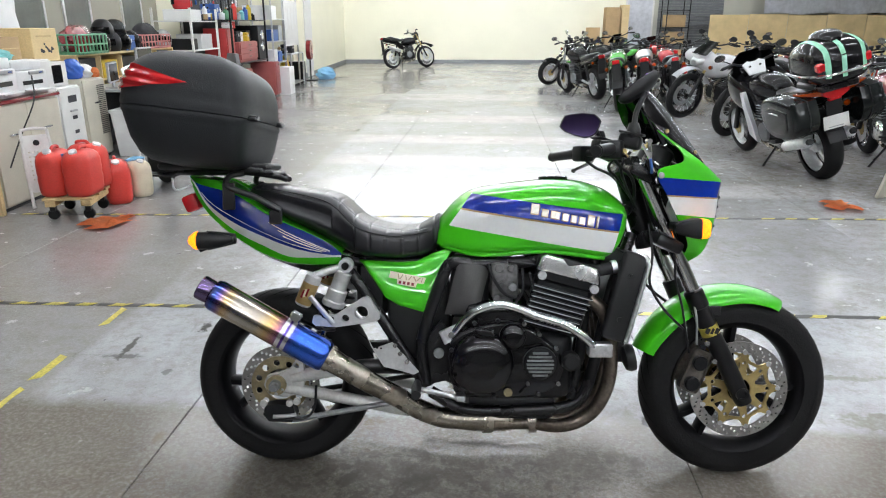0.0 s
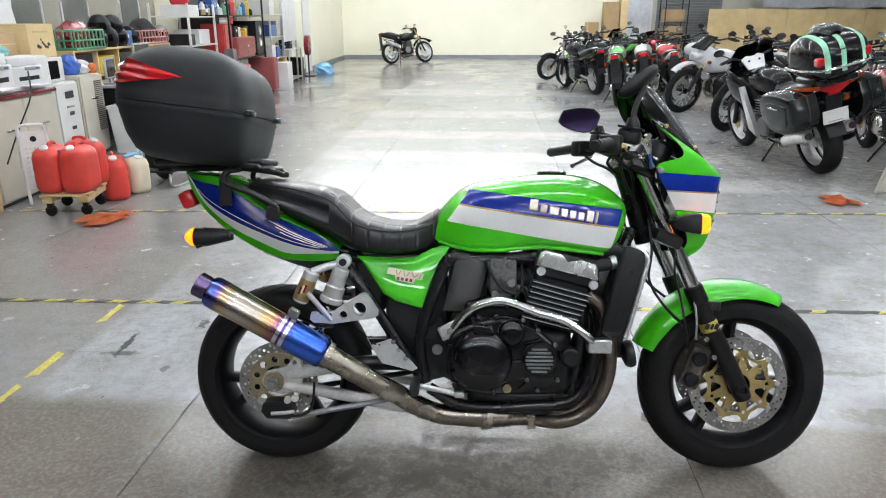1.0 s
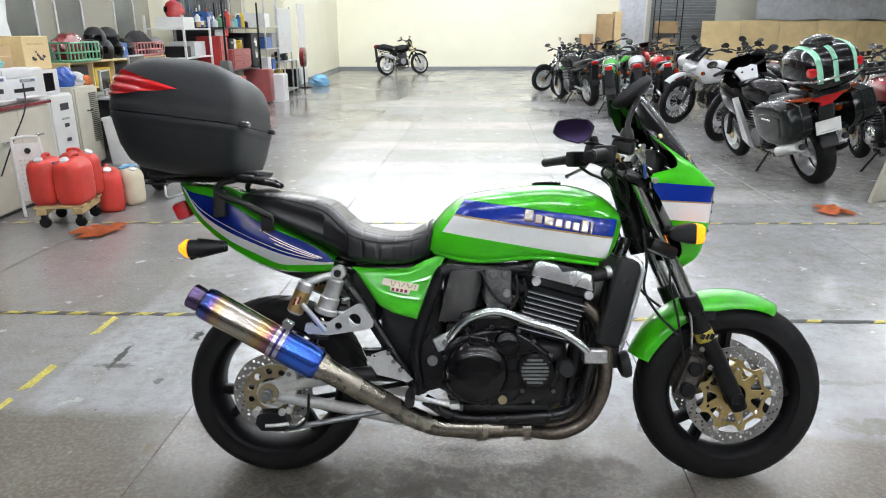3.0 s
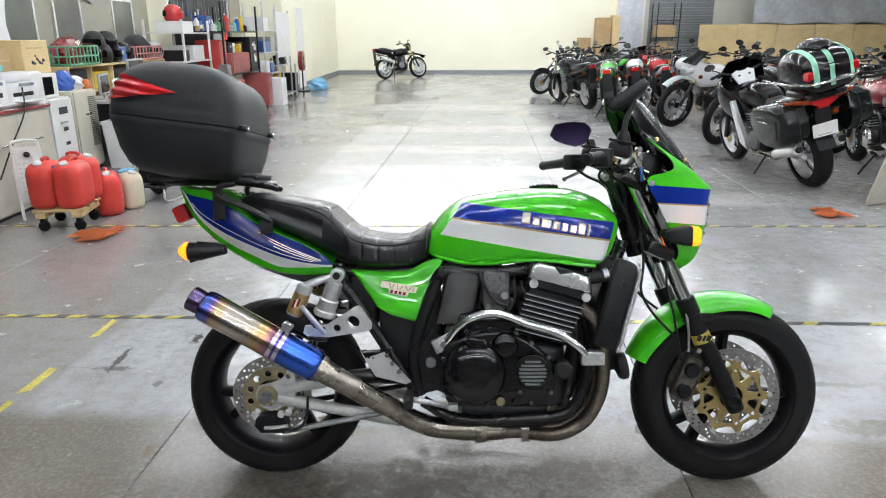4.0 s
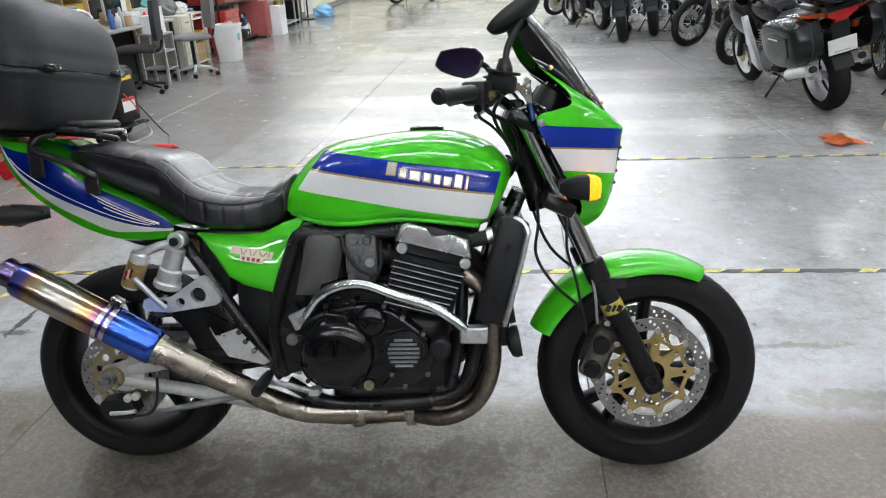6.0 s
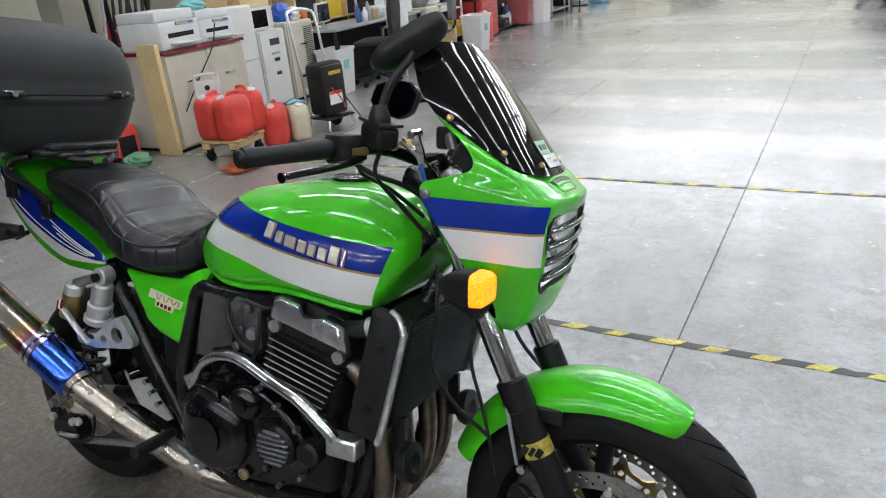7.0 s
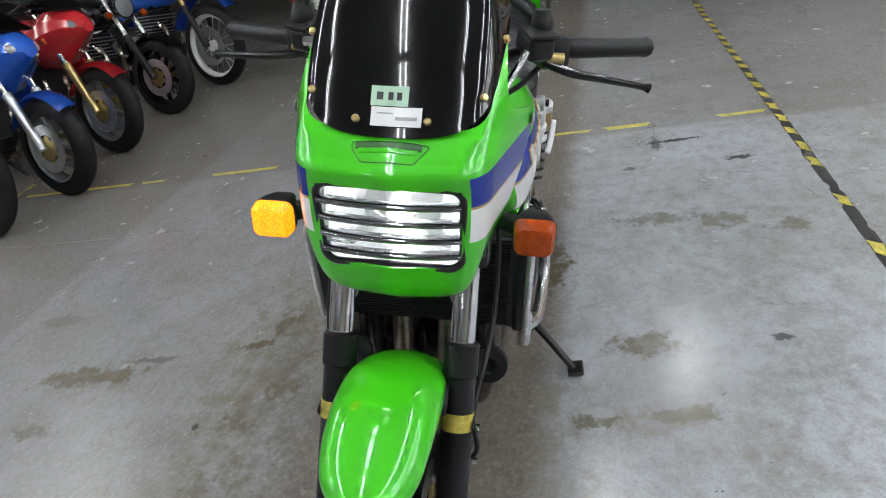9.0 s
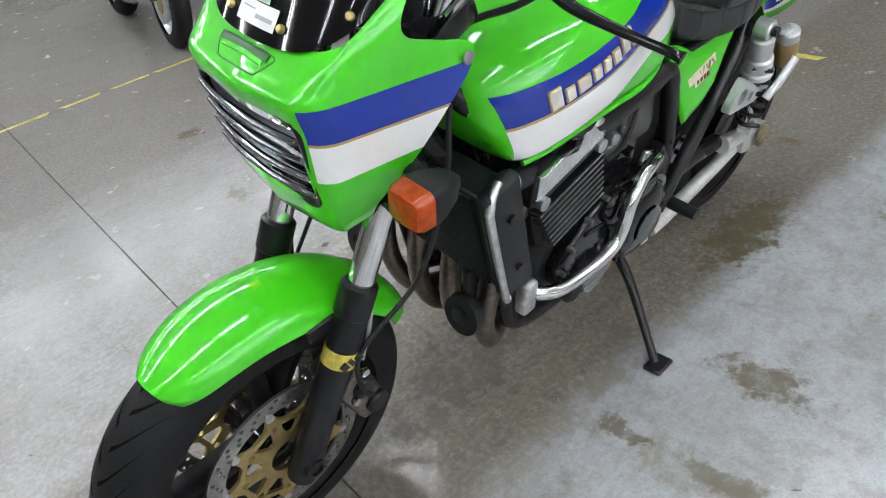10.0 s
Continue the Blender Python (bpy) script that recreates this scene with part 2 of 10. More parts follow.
def floor_material():
    """Worn, polished concrete: speckle, pale worn areas, brown oil stains, patches that shine more than others."""
    m = bpy.data.materials.new("worn_polished_concrete")
    m.use_nodes = True
    nt = m.node_tree
    b = nt.nodes["Principled BSDF"]
    geo = nt.nodes.new("ShaderNodeNewGeometry")

    def tex(scale, detail, rough=0.55, dist=0.0):
        n = nt.nodes.new("ShaderNodeTexNoise")
        n.inputs["Scale"].default_value, n.inputs["Detail"].default_value = scale, detail
        n.inputs["Roughness"].default_value, n.inputs["Distortion"].default_value = rough, dist
        nt.links.new(geo.outputs["Position"], n.inputs["Vector"])
        return n.outputs["Fac"]

    def span(v, a, c, lo=0.0, hi=1.0):
        n = nt.nodes.new("ShaderNodeMapRange")
        n.interpolation_type = "SMOOTHSTEP"
        for key, value in (("From Min", a), ("From Max", c), ("To Min", lo), ("To Max", hi)):
            n.inputs[key].default_value = value
        nt.links.new(v, n.inputs["Value"])
        return n.outputs[0]

    def blend(f, a, c):
        n = nt.nodes.new("ShaderNodeMix")
        n.data_type = "RGBA"
        nt.links.new(f, n.inputs["Factor"])
        for key, value in (("A", a), ("B", c)):
            if isinstance(value, tuple):
                n.inputs[key].default_value = (*value, 1)
            else:
                nt.links.new(value, n.inputs[key])
        return n.outputs["Result"]

    def vmath(op, a, c=None, value=None):
        n = nt.nodes.new("ShaderNodeVectorMath")
        n.operation = op
        nt.links.new(a, n.inputs[0])
        if c is not None:
            nt.links.new(c, n.inputs[1])
        if value is not None:
            n.inputs[1].default_value = value
        return n.outputs["Value" if op == "LENGTH" else "Vector"]

    def warp(scale, amount):
        n = nt.nodes.new("ShaderNodeTexNoise")
        n.inputs["Scale"].default_value, n.inputs["Detail"].default_value, n.inputs["Roughness"].default_value = scale, 6, 0.66
        nt.links.new(geo.outputs["Position"], n.inputs["Vector"])
        off = vmath("MULTIPLY", vmath("SUBTRACT", n.outputs["Color"], value=(0.5, 0.5, 0.5)), value=(amount, amount, 0))
        return vmath("ADD", geo.outputs["Position"], off)

    rough_edge = span(tex(17, 8, 0.72), 0.25, 0.75, -0.85, 0.85)
    rough_edge.node.interpolation_type = "LINEAR"

    def spots(place, rows, edge):
        total = None
        for x, y, a, c, k in rows:
            d = vmath("LENGTH", vmath("MULTIPLY", vmath("SUBTRACT", place, value=(x, y, 0)), value=(1 / a, 1 / c, 0)))
            ragged = nt.nodes.new("ShaderNodeMath")
            ragged.operation = "ADD"
            nt.links.new(d, ragged.inputs[0])
            nt.links.new(rough_edge, ragged.inputs[1])
            f = span(ragged.outputs[0], edge, 1.0, k, 0.0)
            if total is not None:
                n = nt.nodes.new("ShaderNodeMath")
                n.operation = "MAXIMUM"
                nt.links.new(total, n.inputs[0])
                nt.links.new(f, n.inputs[1])
                f = n.outputs[0]
            total = f
        return total

    def mul(a, c):
        n = nt.nodes.new("ShaderNodeMath")
        n.operation = "MULTIPLY"
        nt.links.new(a, n.inputs[0])
        nt.links.new(c, n.inputs[1])
        return n.outputs[0]

    # lanes: pale cleaner strips beside browner worn ones, set slightly askew to the room
    fine = warp(8.0, 0.11)
    sep = nt.nodes.new("ShaderNodeSeparateXYZ")
    turn = nt.nodes.new("ShaderNodeVectorRotate")
    turn.rotation_type = "Z_AXIS"
    turn.inputs["Angle"].default_value = radians(3.4)
    nt.links.new(fine, turn.inputs["Vector"])
    nt.links.new(turn.outputs[0], sep.inputs[0])
    lx, ly = sep.outputs["X"], sep.outputs["Y"]

    def high(a, c):
        n = nt.nodes.new("ShaderNodeMath")
        n.operation = "MAXIMUM"
        nt.links.new(a, n.inputs[0])
        nt.links.new(c, n.inputs[1])
        return n.outputs[0]

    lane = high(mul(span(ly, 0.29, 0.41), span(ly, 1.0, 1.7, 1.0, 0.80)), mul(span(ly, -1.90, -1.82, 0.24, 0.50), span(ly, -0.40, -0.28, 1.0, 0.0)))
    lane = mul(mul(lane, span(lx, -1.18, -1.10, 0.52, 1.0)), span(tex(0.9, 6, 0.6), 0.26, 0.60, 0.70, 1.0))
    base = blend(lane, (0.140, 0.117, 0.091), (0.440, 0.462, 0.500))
    base = blend(span(tex(1.3, 5, 0.55, 0.2), 0.34, 0.76, 0.0, 0.45), base, (0.215, 0.203, 0.178))
    base = blend(span(tex(16, 8, 0.7, 0.3), 0.42, 0.68, 0.0, 0.46), base, (0.20, 0.178, 0.143))
    base = blend(span(tex(4.6, 6, 0.62, 0.2), 0.40, 0.80, 0.0, 0.55), base, (0.165, 0.152, 0.128))
    # pale bands painted for the sheen of reflections across the hall's far half
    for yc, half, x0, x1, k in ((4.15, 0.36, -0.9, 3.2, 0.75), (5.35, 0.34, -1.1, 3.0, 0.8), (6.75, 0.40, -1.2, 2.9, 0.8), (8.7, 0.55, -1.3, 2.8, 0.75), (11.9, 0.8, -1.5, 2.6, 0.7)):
        sheen_band = mul(mul(span(ly, yc - half, yc - half * 0.45), span(ly, yc + half * 0.45, yc + half, 1.0, 0.0)), mul(span(lx, x0 - 0.25, x0 + 0.3), span(lx, x1 - 0.4, x1 + 0.6, 1.0, 0.0)))
        base = blend(mul(sheen_band, span(tex(3.0, 5, 0.6), 0.30, 0.60, 0.3 * k, k)), base, (0.53, 0.53, 0.51))
    # salt and pepper of the worn aggregate
    base = blend(span(tex(62, 6, 0.74), 0.42, 0.66, 0.0, 0.19), base, (0.56, 0.57, 0.58))
    base = blend(span(tex(120, 5, 0.75), 0.46, 0.68, 0.0, 0.30), base, (0.15, 0.147, 0.14))
    base = blend(span(tex(300, 2), 0.50, 0.70, 0.0, 0.2), base, (0.12, 0.118, 0.112))
    # long drag marks along both ways of the hall
    for sx, sy, hit, tone in ((1.2, 34.0, 0.60, (0.11, 0.105, 0.09)), (30.0, 1.5, 0.615, (0.12, 0.112, 0.10)), (2.5, 60.0, 0.66, (0.50, 0.51, 0.52))):
        st = nt.nodes.new("ShaderNodeTexNoise")
        st.inputs["Scale"].default_value, st.inputs["Detail"].default_value, st.inputs["Roughness"].default_value = 1.0, 4, 0.6
        nt.links.new(vmath("MULTIPLY", fine, value=(sx, sy, 1)), st.inputs["Vector"])
        base = blend(mul(span(st.outputs["Fac"], hit, hit + 0.10, 0.0, 0.42), span(tex(2.2, 3), 0.45, 0.62)), base, tone)
    base = blend(span(tex(8.0, 5, 0.62, 0.6), 0.69, 0.76, 0.0, 0.7), base, (0.075, 0.07, 0.06))
    base = blend(span(tex(24.0, 3, 0.55, 1.0), 0.71, 0.77, 0.0, 0.75), base, (0.05, 0.05, 0.05))
    # tan soaked areas, then single oil and rubber marks
    broad = warp(6.0, 0.16)
    soil = spots(broad, ((0.20, 0.95, 0.40, 0.26, 0.28), (-0.05, 1.05, 0.25, 0.24, 0.3), (0.98, 0.80, 0.26, 0.18, 0.45), (0.86, 0.58, 0.06, 0.20, 0.6), (0.80, 0.25, 0.35, 0.16, 0.55), (1.04, -0.72, 0.10, 0.25, 0.5), (0.55, -1.2, 0.12, 0.35, 0.4), (0.55, -0.58, 0.75, 0.26, 0.85), (-0.3, -0.45, 0.4, 0.2, 0.6),
                         (1.1, 0.25, 0.35, 0.22, 0.4), (-0.3, -2.8, 1.8, 0.7, 0.35), (4.3, 5.2, 1.7, 2.3, 0.7), (4.4, 9.5, 1.5, 3.2, 0.5), (2.0, 2.4, 0.6, 0.4, 0.35), (2.0, 2.4, 0.3, 0.2, 0.3)), 0.35)
    base = blend(mul(soil, span(tex(11, 7, 0.75), 0.36, 0.62, 0.0, 1.0)), base, (0.185, 0.165, 0.12))
    # grime and the motorcycle's soft shade, both painted into the floor under it
    grime_shade = spots(broad, ((0.40, -0.04, 1.0, 0.30, 0.9), (0.95, 0.02, 0.5, 0.24, 0.8), (0.50, -0.40, 0.8, 0.28, 0.4)), 0.1)
    base = blend(mul(grime_shade, span(tex(7, 7, 0.7), 0.30, 0.66, 0.5, 1.0)), base, (0.060, 0.054, 0.045))
    close = warp(13.0, 0.09)
    oil = spots(close, ((0.18, -0.42, 0.07, 0.10, 0.8), (0.40, -0.40, 0.09, 0.06, 0.7), (0.66, -0.50, 0.06, 0.08, 0.7), (0.30, -0.62, 0.10, 0.05, 0.7), (0.80, -0.62, 0.05, 0.06, 0.6), (0.56, 0.57, 0.06, 0.14, 0.85), (0.86, 0.41, 0.03, 0.07, 0.8), (0.85, 0.64, 0.03, 0.13, 0.6), (-0.18, 0.70, 0.06, 0.16, 0.6), (-0.12, 0.92, 0.07, 0.10, 0.6), (-0.05, 1.12, 0.06, 0.07, 0.6),
                        (0.53, -1.28, 0.06, 0.26, 0.85), (0.42, -0.68, 0.03, 0.09, 0.85), (0.79, -1.33, 0.035, 0.10, 0.7), (0.62, -2.06, 0.06, 0.07, 0.85), (0.15, -1.66, 0.05, 0.12, 0.45), (1.03, -0.62, 0.05, 0.07, 0.6),
                        (0.07, 0.29, 0.24, 0.10, 1.0), (0.60, 1.90, 0.10, 0.06, 0.6), (2.14, 0.30, 0.22, 0.07, 0.6), (2.13, 0.62, 0.28, 0.03, 0.5), (-0.5, 0.15, 0.035, 0.06, 0.8)), 0.45)
    base = blend(mul(oil, span(tex(24, 5, 0.7), 0.3, 0.55, 0.55, 1.0)), base, (0.115, 0.098, 0.06))
    scuff = spots(warp(22.0, 0.03), ((-0.92, 0.86, 0.02, 0.14, 0.9), (-0.90, 0.78, 0.10, 0.025, 0.7), (-0.65, 1.09, 0.025, 0.06, 0.9), (0.46, -1.05, 0.02, 0.10, 0.5), (0.57, 0.93, 0.02, 0.04, 0.8), (0.80, -0.74, 0.016, 0.016, 0.9),
                                     (1.25, 0.30, 0.02, 0.04, 0.8), (-0.66, 0.64, 0.03, 0.03, 0.6)), 0.5)
    base = blend(scuff, base, (0.05, 0.048, 0.045))
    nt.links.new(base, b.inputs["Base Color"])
    nt.links.new(high(span(tex(0.6, 3, 0.5), 0.30, 0.70, 0.16, 0.26), high(span(tex(9, 5, 0.6), 0.52, 0.72, 0.16, 0.30), span(grime_shade, 0.1, 0.9, 0.16, 0.55))), b.inputs["Roughness"])
    nt.links.new(span(grime_shade, 0.1, 0.9, 0.5, 0.22), b.inputs["Specular IOR Level"])
    bmp = nt.nodes.new("ShaderNodeBump")
    bmp.inputs["Strength"].default_value, bmp.inputs["Distance"].default_value = 0.16, 0.003
    nt.links.new(tex(45, 5), bmp.inputs["Height"])
    nt.links.new(bmp.outputs[0], b.inputs["Normal"])
    return m


FLOOR = floor_material()
JOINT = mat("dark_floor_joint", (0.10, 0.094, 0.083), 0.9, var=0.3, spec=0.1)


# ---- mesh helpers ----
def part(name, bm, material, parent=None, label="", smooth=38, m=None):
    """One mesh object from a bmesh (or a mesh), under a thing or a part. material may be a list."""
    if isinstance(bm, bpy.types.Mesh):
        me = bm
    else:
        me = bpy.data.meshes.new(name)
        bmesh.ops.recalc_face_normals(bm, faces=bm.faces)
        bm.to_mesh(me)
        bm.free()
        for k in material if isinstance(material, (list, tuple)) else [material]:
            me.materials.append(k)
        me.polygons.foreach_set("use_smooth", [smooth > 0] * len(me.polygons))
        if smooth:
            me.set_sharp_from_angle(angle=radians(smooth))
    ob = new(name, me)
    if parent is not None:
        ob.parent = parent
    if m is not None:
        ob.matrix_basis = m
    if label:
        ob["label"] = label
    return ob


def thing(name, label, category, group="", m=None, kind=""):
    ob = new(name)
    ob.empty_display_size = 0.1
    if m is not None:
        ob.matrix_basis = m
    return tagged(ob, label, category, group, kind)


def box(x0, x1, y0, y1, z0, z1, bevel=0.0, bm=None, m=None, seg=1):
    own = bmesh.new()
    vs = [own.verts.new(p) for p in ((x0, y0, z0), (x1, y0, z0), (x1, y1, z0), (x0, y1, z0), (x0, y0, z1), (x1, y0, z1), (x1, y1, z1), (x0, y1, z1))]
    for f in ((3, 2, 1, 0), (4, 5, 6, 7), (0, 1, 5, 4), (1, 2, 6, 5), (2, 3, 7, 6), (3, 0, 4, 7)):
        own.faces.new([vs[i] for i in f])
    if bevel:
        bmesh.ops.bevel(own, geom=list(own.edges), offset=bevel, segments=seg, affect="EDGES", profile=0.5)
    if m is not None:
        own.transform(m)
    return join(bm, own)


def join(bm, own):
    if bm is None:
        return own
    me = bpy.data.meshes.new("tmp")
    own.to_mesh(me)
    own.free()
    bm.from_mesh(me)
    bpy.data.meshes.remove(me)
    return bm


def rings(rows, closed=True, caps=True, bm=None):
    """Skin over rows of points with equal counts; closed: each row is a ring."""
    bm = bm or bmesh.new()
    vs = [[bm.verts.new(p) for p in r] for r in rows]
    n = len(rows[0])
    for a, c in zip(vs, vs[1:]):
        for i in range(n if closed else n - 1):
            j = (i + 1) % n
            bm.faces.new((a[i], a[j], c[j], c[i]))
    if caps and closed:
        bm.faces.new(list(reversed(vs[0])))
        bm.faces.new(vs[-1])
    return bm


def spline(pts, n):
    """Catmull-Rom through the points: n samples a span. Points of any dimension."""
    p = [np.array(q, float) for q in pts]
    p = [2 * p[0] - p[1], *p, 2 * p[-1] - p[-2]]
    out = []
    for i in range(1, len(p) - 2):
        for k in range(n):
            t = k / n
            out.append(0.5 * (2 * p[i] + (p[i + 1] - p[i - 1]) * t + (2 * p[i - 1] - 5 * p[i] + 4 * p[i + 1] - p[i + 2]) * t * t
                              + (3 * p[i] - p[i - 1] - 3 * p[i + 1] + p[i + 2]) * t ** 3))
    out.append(p[-2])
    return out


def tube(pts, r, seg=10, n=5, caps=True, bm=None, flat=1.0):
    """A round bar along a smooth path through the points; r: radius, or one for each point."""
    rad = [r] * len(pts) if isinstance(r, (int, float)) else list(r)
    path = spline([(*p, q) for p, q in zip(pts, rad)], n) if n > 1 else [np.array((*p, q)) for p, q in zip(pts, rad)]
    c = [Vector(p[:3]) for p in path]
    rows, up = [], None
    for i, p in enumerate(c):
        d = (c[min(i + 1, len(c) - 1)] - c[max(i - 1, 0)]).normalized()
        if up is None:
            up = d.orthogonal().normalized()
        up = (up - d * up.dot(d)).normalized()
        side = d.cross(up)
        rows.append([p + (up * math.cos(a) * flat + side * math.sin(a)) * max(float(path[i][3]), 1e-4)
                     for a in (2 * math.pi * k / seg for k in range(seg))])
    return rings(rows, True, caps, bm)


def lathe(profile, seg=32, axis="x", bm=None, m=None, caps=True):
    """Turn (along, radius) pairs round an axis."""
    rows = []
    for a, r in profile:
        ring = []
        for k in range(seg):
            t = 2 * math.pi * k / seg
            p = (a, r * math.cos(t), r * math.sin(t))
            ring.append({"x": p, "y": (p[1], p[0], p[2]), "z": (p[1], p[2], p[0])}[axis])
        rows.append([Vector(p) for p in ring])
    own = rings(rows, True, caps)
    if m is not None:
        own.transform(m)
    return join(bm, own)


def cyl(p, q, r, seg=16, bm=None, r2=None, bevel=0.0):
    """A straight round bar from p to q."""
    p, q = Vector(p), Vector(q)
    d = q - p
    m = Matrix.Translation(p) @ d.to_track_quat("X", "Z").to_matrix().to_4x4()
    e, ln = r if r2 is None else r2, d.length
    prof = [(0, r), (ln, e)] if not bevel else [(0, r - bevel), (bevel, r), (ln - bevel, e), (ln, e - bevel)]
    return lathe(prof, seg, "x", bm, m)


def plate(outline, thick, holes=(), bm=None, m=None, plane="xz", bevel=0.0):
    """A flat plate: outline and holes as 2D points; plane xz is thick along y."""
    own = bmesh.new()

    def lift(p):
        return {"xz": (p[0], 0, p[1]), "xy": (p[0], p[1], 0), "yz": (0, p[0], p[1])}[plane]

    edges = []
    for loop in (outline, *holes):
        vs = [own.verts.new(lift(p)) for p in loop]
        edges += [own.edges.new((vs[i], vs[(i + 1) % len(vs)])) for i in range(len(vs))]
    bmesh.ops.triangle_fill(own, use_beauty=True, use_dissolve=False, edges=edges)
    if holes:
        def inside(c, loop):
            hit = False
            for (ax, ay), (bx, by) in zip(loop, [*loop[1:], loop[0]]):
                if (ay > c[1]) != (by > c[1]) and c[0] < (bx - ax) * (c[1] - ay) / (by - ay) + ax:
                    hit = not hit
            return hit
        drop = []
        for f in own.faces:
            c = f.calc_center_median()
            c = {"xz": (c.x, c.z), "xy": (c.x, c.y), "yz": (c.y, c.z)}[plane]
            if any(inside(c, h) for h in holes):
                drop.append(f)
        bmesh.ops.delete(own, geom=drop, context="FACES_ONLY")
    ax = {"xz": Vector((0, 1, 0)), "xy": Vector((0, 0, 1)), "yz": Vector((1, 0, 0))}[plane]
    res = bmesh.ops.extrude_face_region(own, geom=list(own.faces))
    for v in (g for g in res["geom"] if isinstance(g, bmesh.types.BMVert)):
        v.co += ax * thick
    for v in own.verts:
        v.co -= ax * thick / 2
    if m is not None:
        own.transform(m)
    return join(bm, own)


def pillow(outline, y0, y1, side, edge):
    """A closed shape of the side view stood out from y0 to y1, its rim rounded over and its face slightly domed."""
    cx, cz = sum(p[0] for p in outline) / len(outline), sum(p[1] for p in outline) / len(outline)
    rad_ = sum(math.hypot(p[0] - cx, p[1] - cz) for p in outline) / len(outline)
    rows = []
    for y, k in ((y0, 1.0), (y1 - edge, 1.0), (y1 - edge * 0.55, 1 - 0.12 * edge / rad_), (y1 - edge * 0.22, 1 - 0.42 * edge / rad_), (y1 - edge * 0.05, 1 - 0.85 * edge / rad_),
                 (y1, 1 - 1.35 * edge / rad_), (y1 + edge * 0.10, 0.45), (y1 + edge * 0.14, 0.06)):
        rows.append([Vector((cx + (p[0] - cx) * k, side * y, cz + (p[1] - cz) * k)) for p in outline])
    return rings(rows)


def circle(cx, cy, r, n=16):
    return [(cx + r * math.cos(2 * math.pi * k / n), cy + r * math.sin(2 * math.pi * k / n)) for k in range(n)]


def round_rect(x0, x1, y0, y1, r, n=5):
    out = []
    for cx, cy, a in ((x1 - r, y1 - r, 0), (x0 + r, y1 - r, 90), (x0 + r, y0 + r, 180), (x1 - r, y0 + r, 270)):
        out += [(cx + r * math.cos(radians(a + 90 * k / n)), cy + r * math.sin(radians(a + 90 * k / n))) for k in range(n + 1)]
    return out


def oval(w, zt, zb, n=40, up=2.4, low=3.0, mid=0.38):
    """A tank-like section: half width w, top and bottom heights, as (v, u) pairs."""
    um = zb + (zt - zb) * mid
    out = []
    for k in range(n):
        a = 2 * math.pi * k / n
        c, s = math.cos(a), math.sin(a)
        e = up if s >= 0 else low
        v = w * math.copysign(abs(c) ** (2 / e), c)
        u = um + ((zt - um) if s >= 0 else (um - zb)) * math.copysign(abs(s) ** (2 / e), s)
        out.append((v, u))
    return out


# ---- the hall ----
def wall(name, x0, x1, y0, y1, z0, z1, material, label=""):
    return tagged(part(name, box(x0, x1, y0, y1, z0, z1), material, smooth=0), label or "plain painted workshop wall", "wall", kind="structure")


CEIL_Z = 4.2
ROOM_X0, ROOM_X1, ROOM_Y0, ROOM_Y1 = -24.0, 18.0, -12.0, 24.0
floor = tagged(part("floor", box(ROOM_X0 - 4, ROOM_X1 + 4, ROOM_Y0 - 4, ROOM_Y1 + 4, -0.4, -0.008), JOINT, smooth=0),
               "worn grey polished concrete workshop floor with oil stains", "floor", kind="structure")
tagged(part("ceiling", box(ROOM_X0, ROOM_X1, ROOM_Y0, ROOM_Y1, CEIL_Z, CEIL_Z + 0.3), CEIL, smooth=0), "pale workshop ceiling", "ceiling", kind="structure")
wall("wall_north", -3.3, 7.6, 24.0, 24.3, 0, CEIL_Z, WALL_CREAM, "cream painted far wall of the workshop")
wall("wall_north_east", 7.6, ROOM_X1, 24.0, 24.3, 0, CEIL_Z, WALL_GREY)
wall("wall_east", ROOM_X1, ROOM_X1 + 0.3, ROOM_Y0, ROOM_Y1, 0, CEIL_Z, WALL_GREY)
# south walls are out of view; their greys set what metal parts reflect
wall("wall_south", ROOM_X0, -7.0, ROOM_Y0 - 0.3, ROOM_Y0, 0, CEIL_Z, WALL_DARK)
wall("wall_south_east", -7.0, ROOM_X1, ROOM_Y0 - 0.3, ROOM_Y0, 0, CEIL_Z, WALL_DIM, "unseen grey wall added behind the parked rows")
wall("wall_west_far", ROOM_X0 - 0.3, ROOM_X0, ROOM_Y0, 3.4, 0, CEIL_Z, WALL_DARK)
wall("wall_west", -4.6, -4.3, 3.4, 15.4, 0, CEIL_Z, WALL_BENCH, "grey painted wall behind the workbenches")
wall("wall_west_back", -4.6, -3.3, 15.4, 15.7, 0, CEIL_Z, WALL_CREAM)
wall("wall_west_end", -3.6, -3.3, 15.7, 24.0, 0, CEIL_Z, WALL_CREAM, "cream painted side wall at the far end")
wall("wall_side", -7.5, -4.6, 3.4, 3.7, 0, CEIL_Z, WALL_CREAM, "cream painted wall beside the dark parking area")
wall("wall_side_pier", -11.1, -9.4, 3.4, 3.7, 0, CEIL_Z, WALL_CREAM, "cream painted pier beside a dark opening")
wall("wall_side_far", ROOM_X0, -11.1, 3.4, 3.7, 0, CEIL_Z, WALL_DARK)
# made-up walls box in the opening; near-black stands for the darkness inside
wall("wall_opening_back", -9.7, -7.2, 7.0, 7.3, 0, CEIL_Z, WALL_DARK, "wall added behind the opening, near-black for the darkness inside")
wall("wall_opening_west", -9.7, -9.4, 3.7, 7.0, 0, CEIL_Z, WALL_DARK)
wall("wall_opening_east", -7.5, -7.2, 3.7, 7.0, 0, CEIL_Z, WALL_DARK)

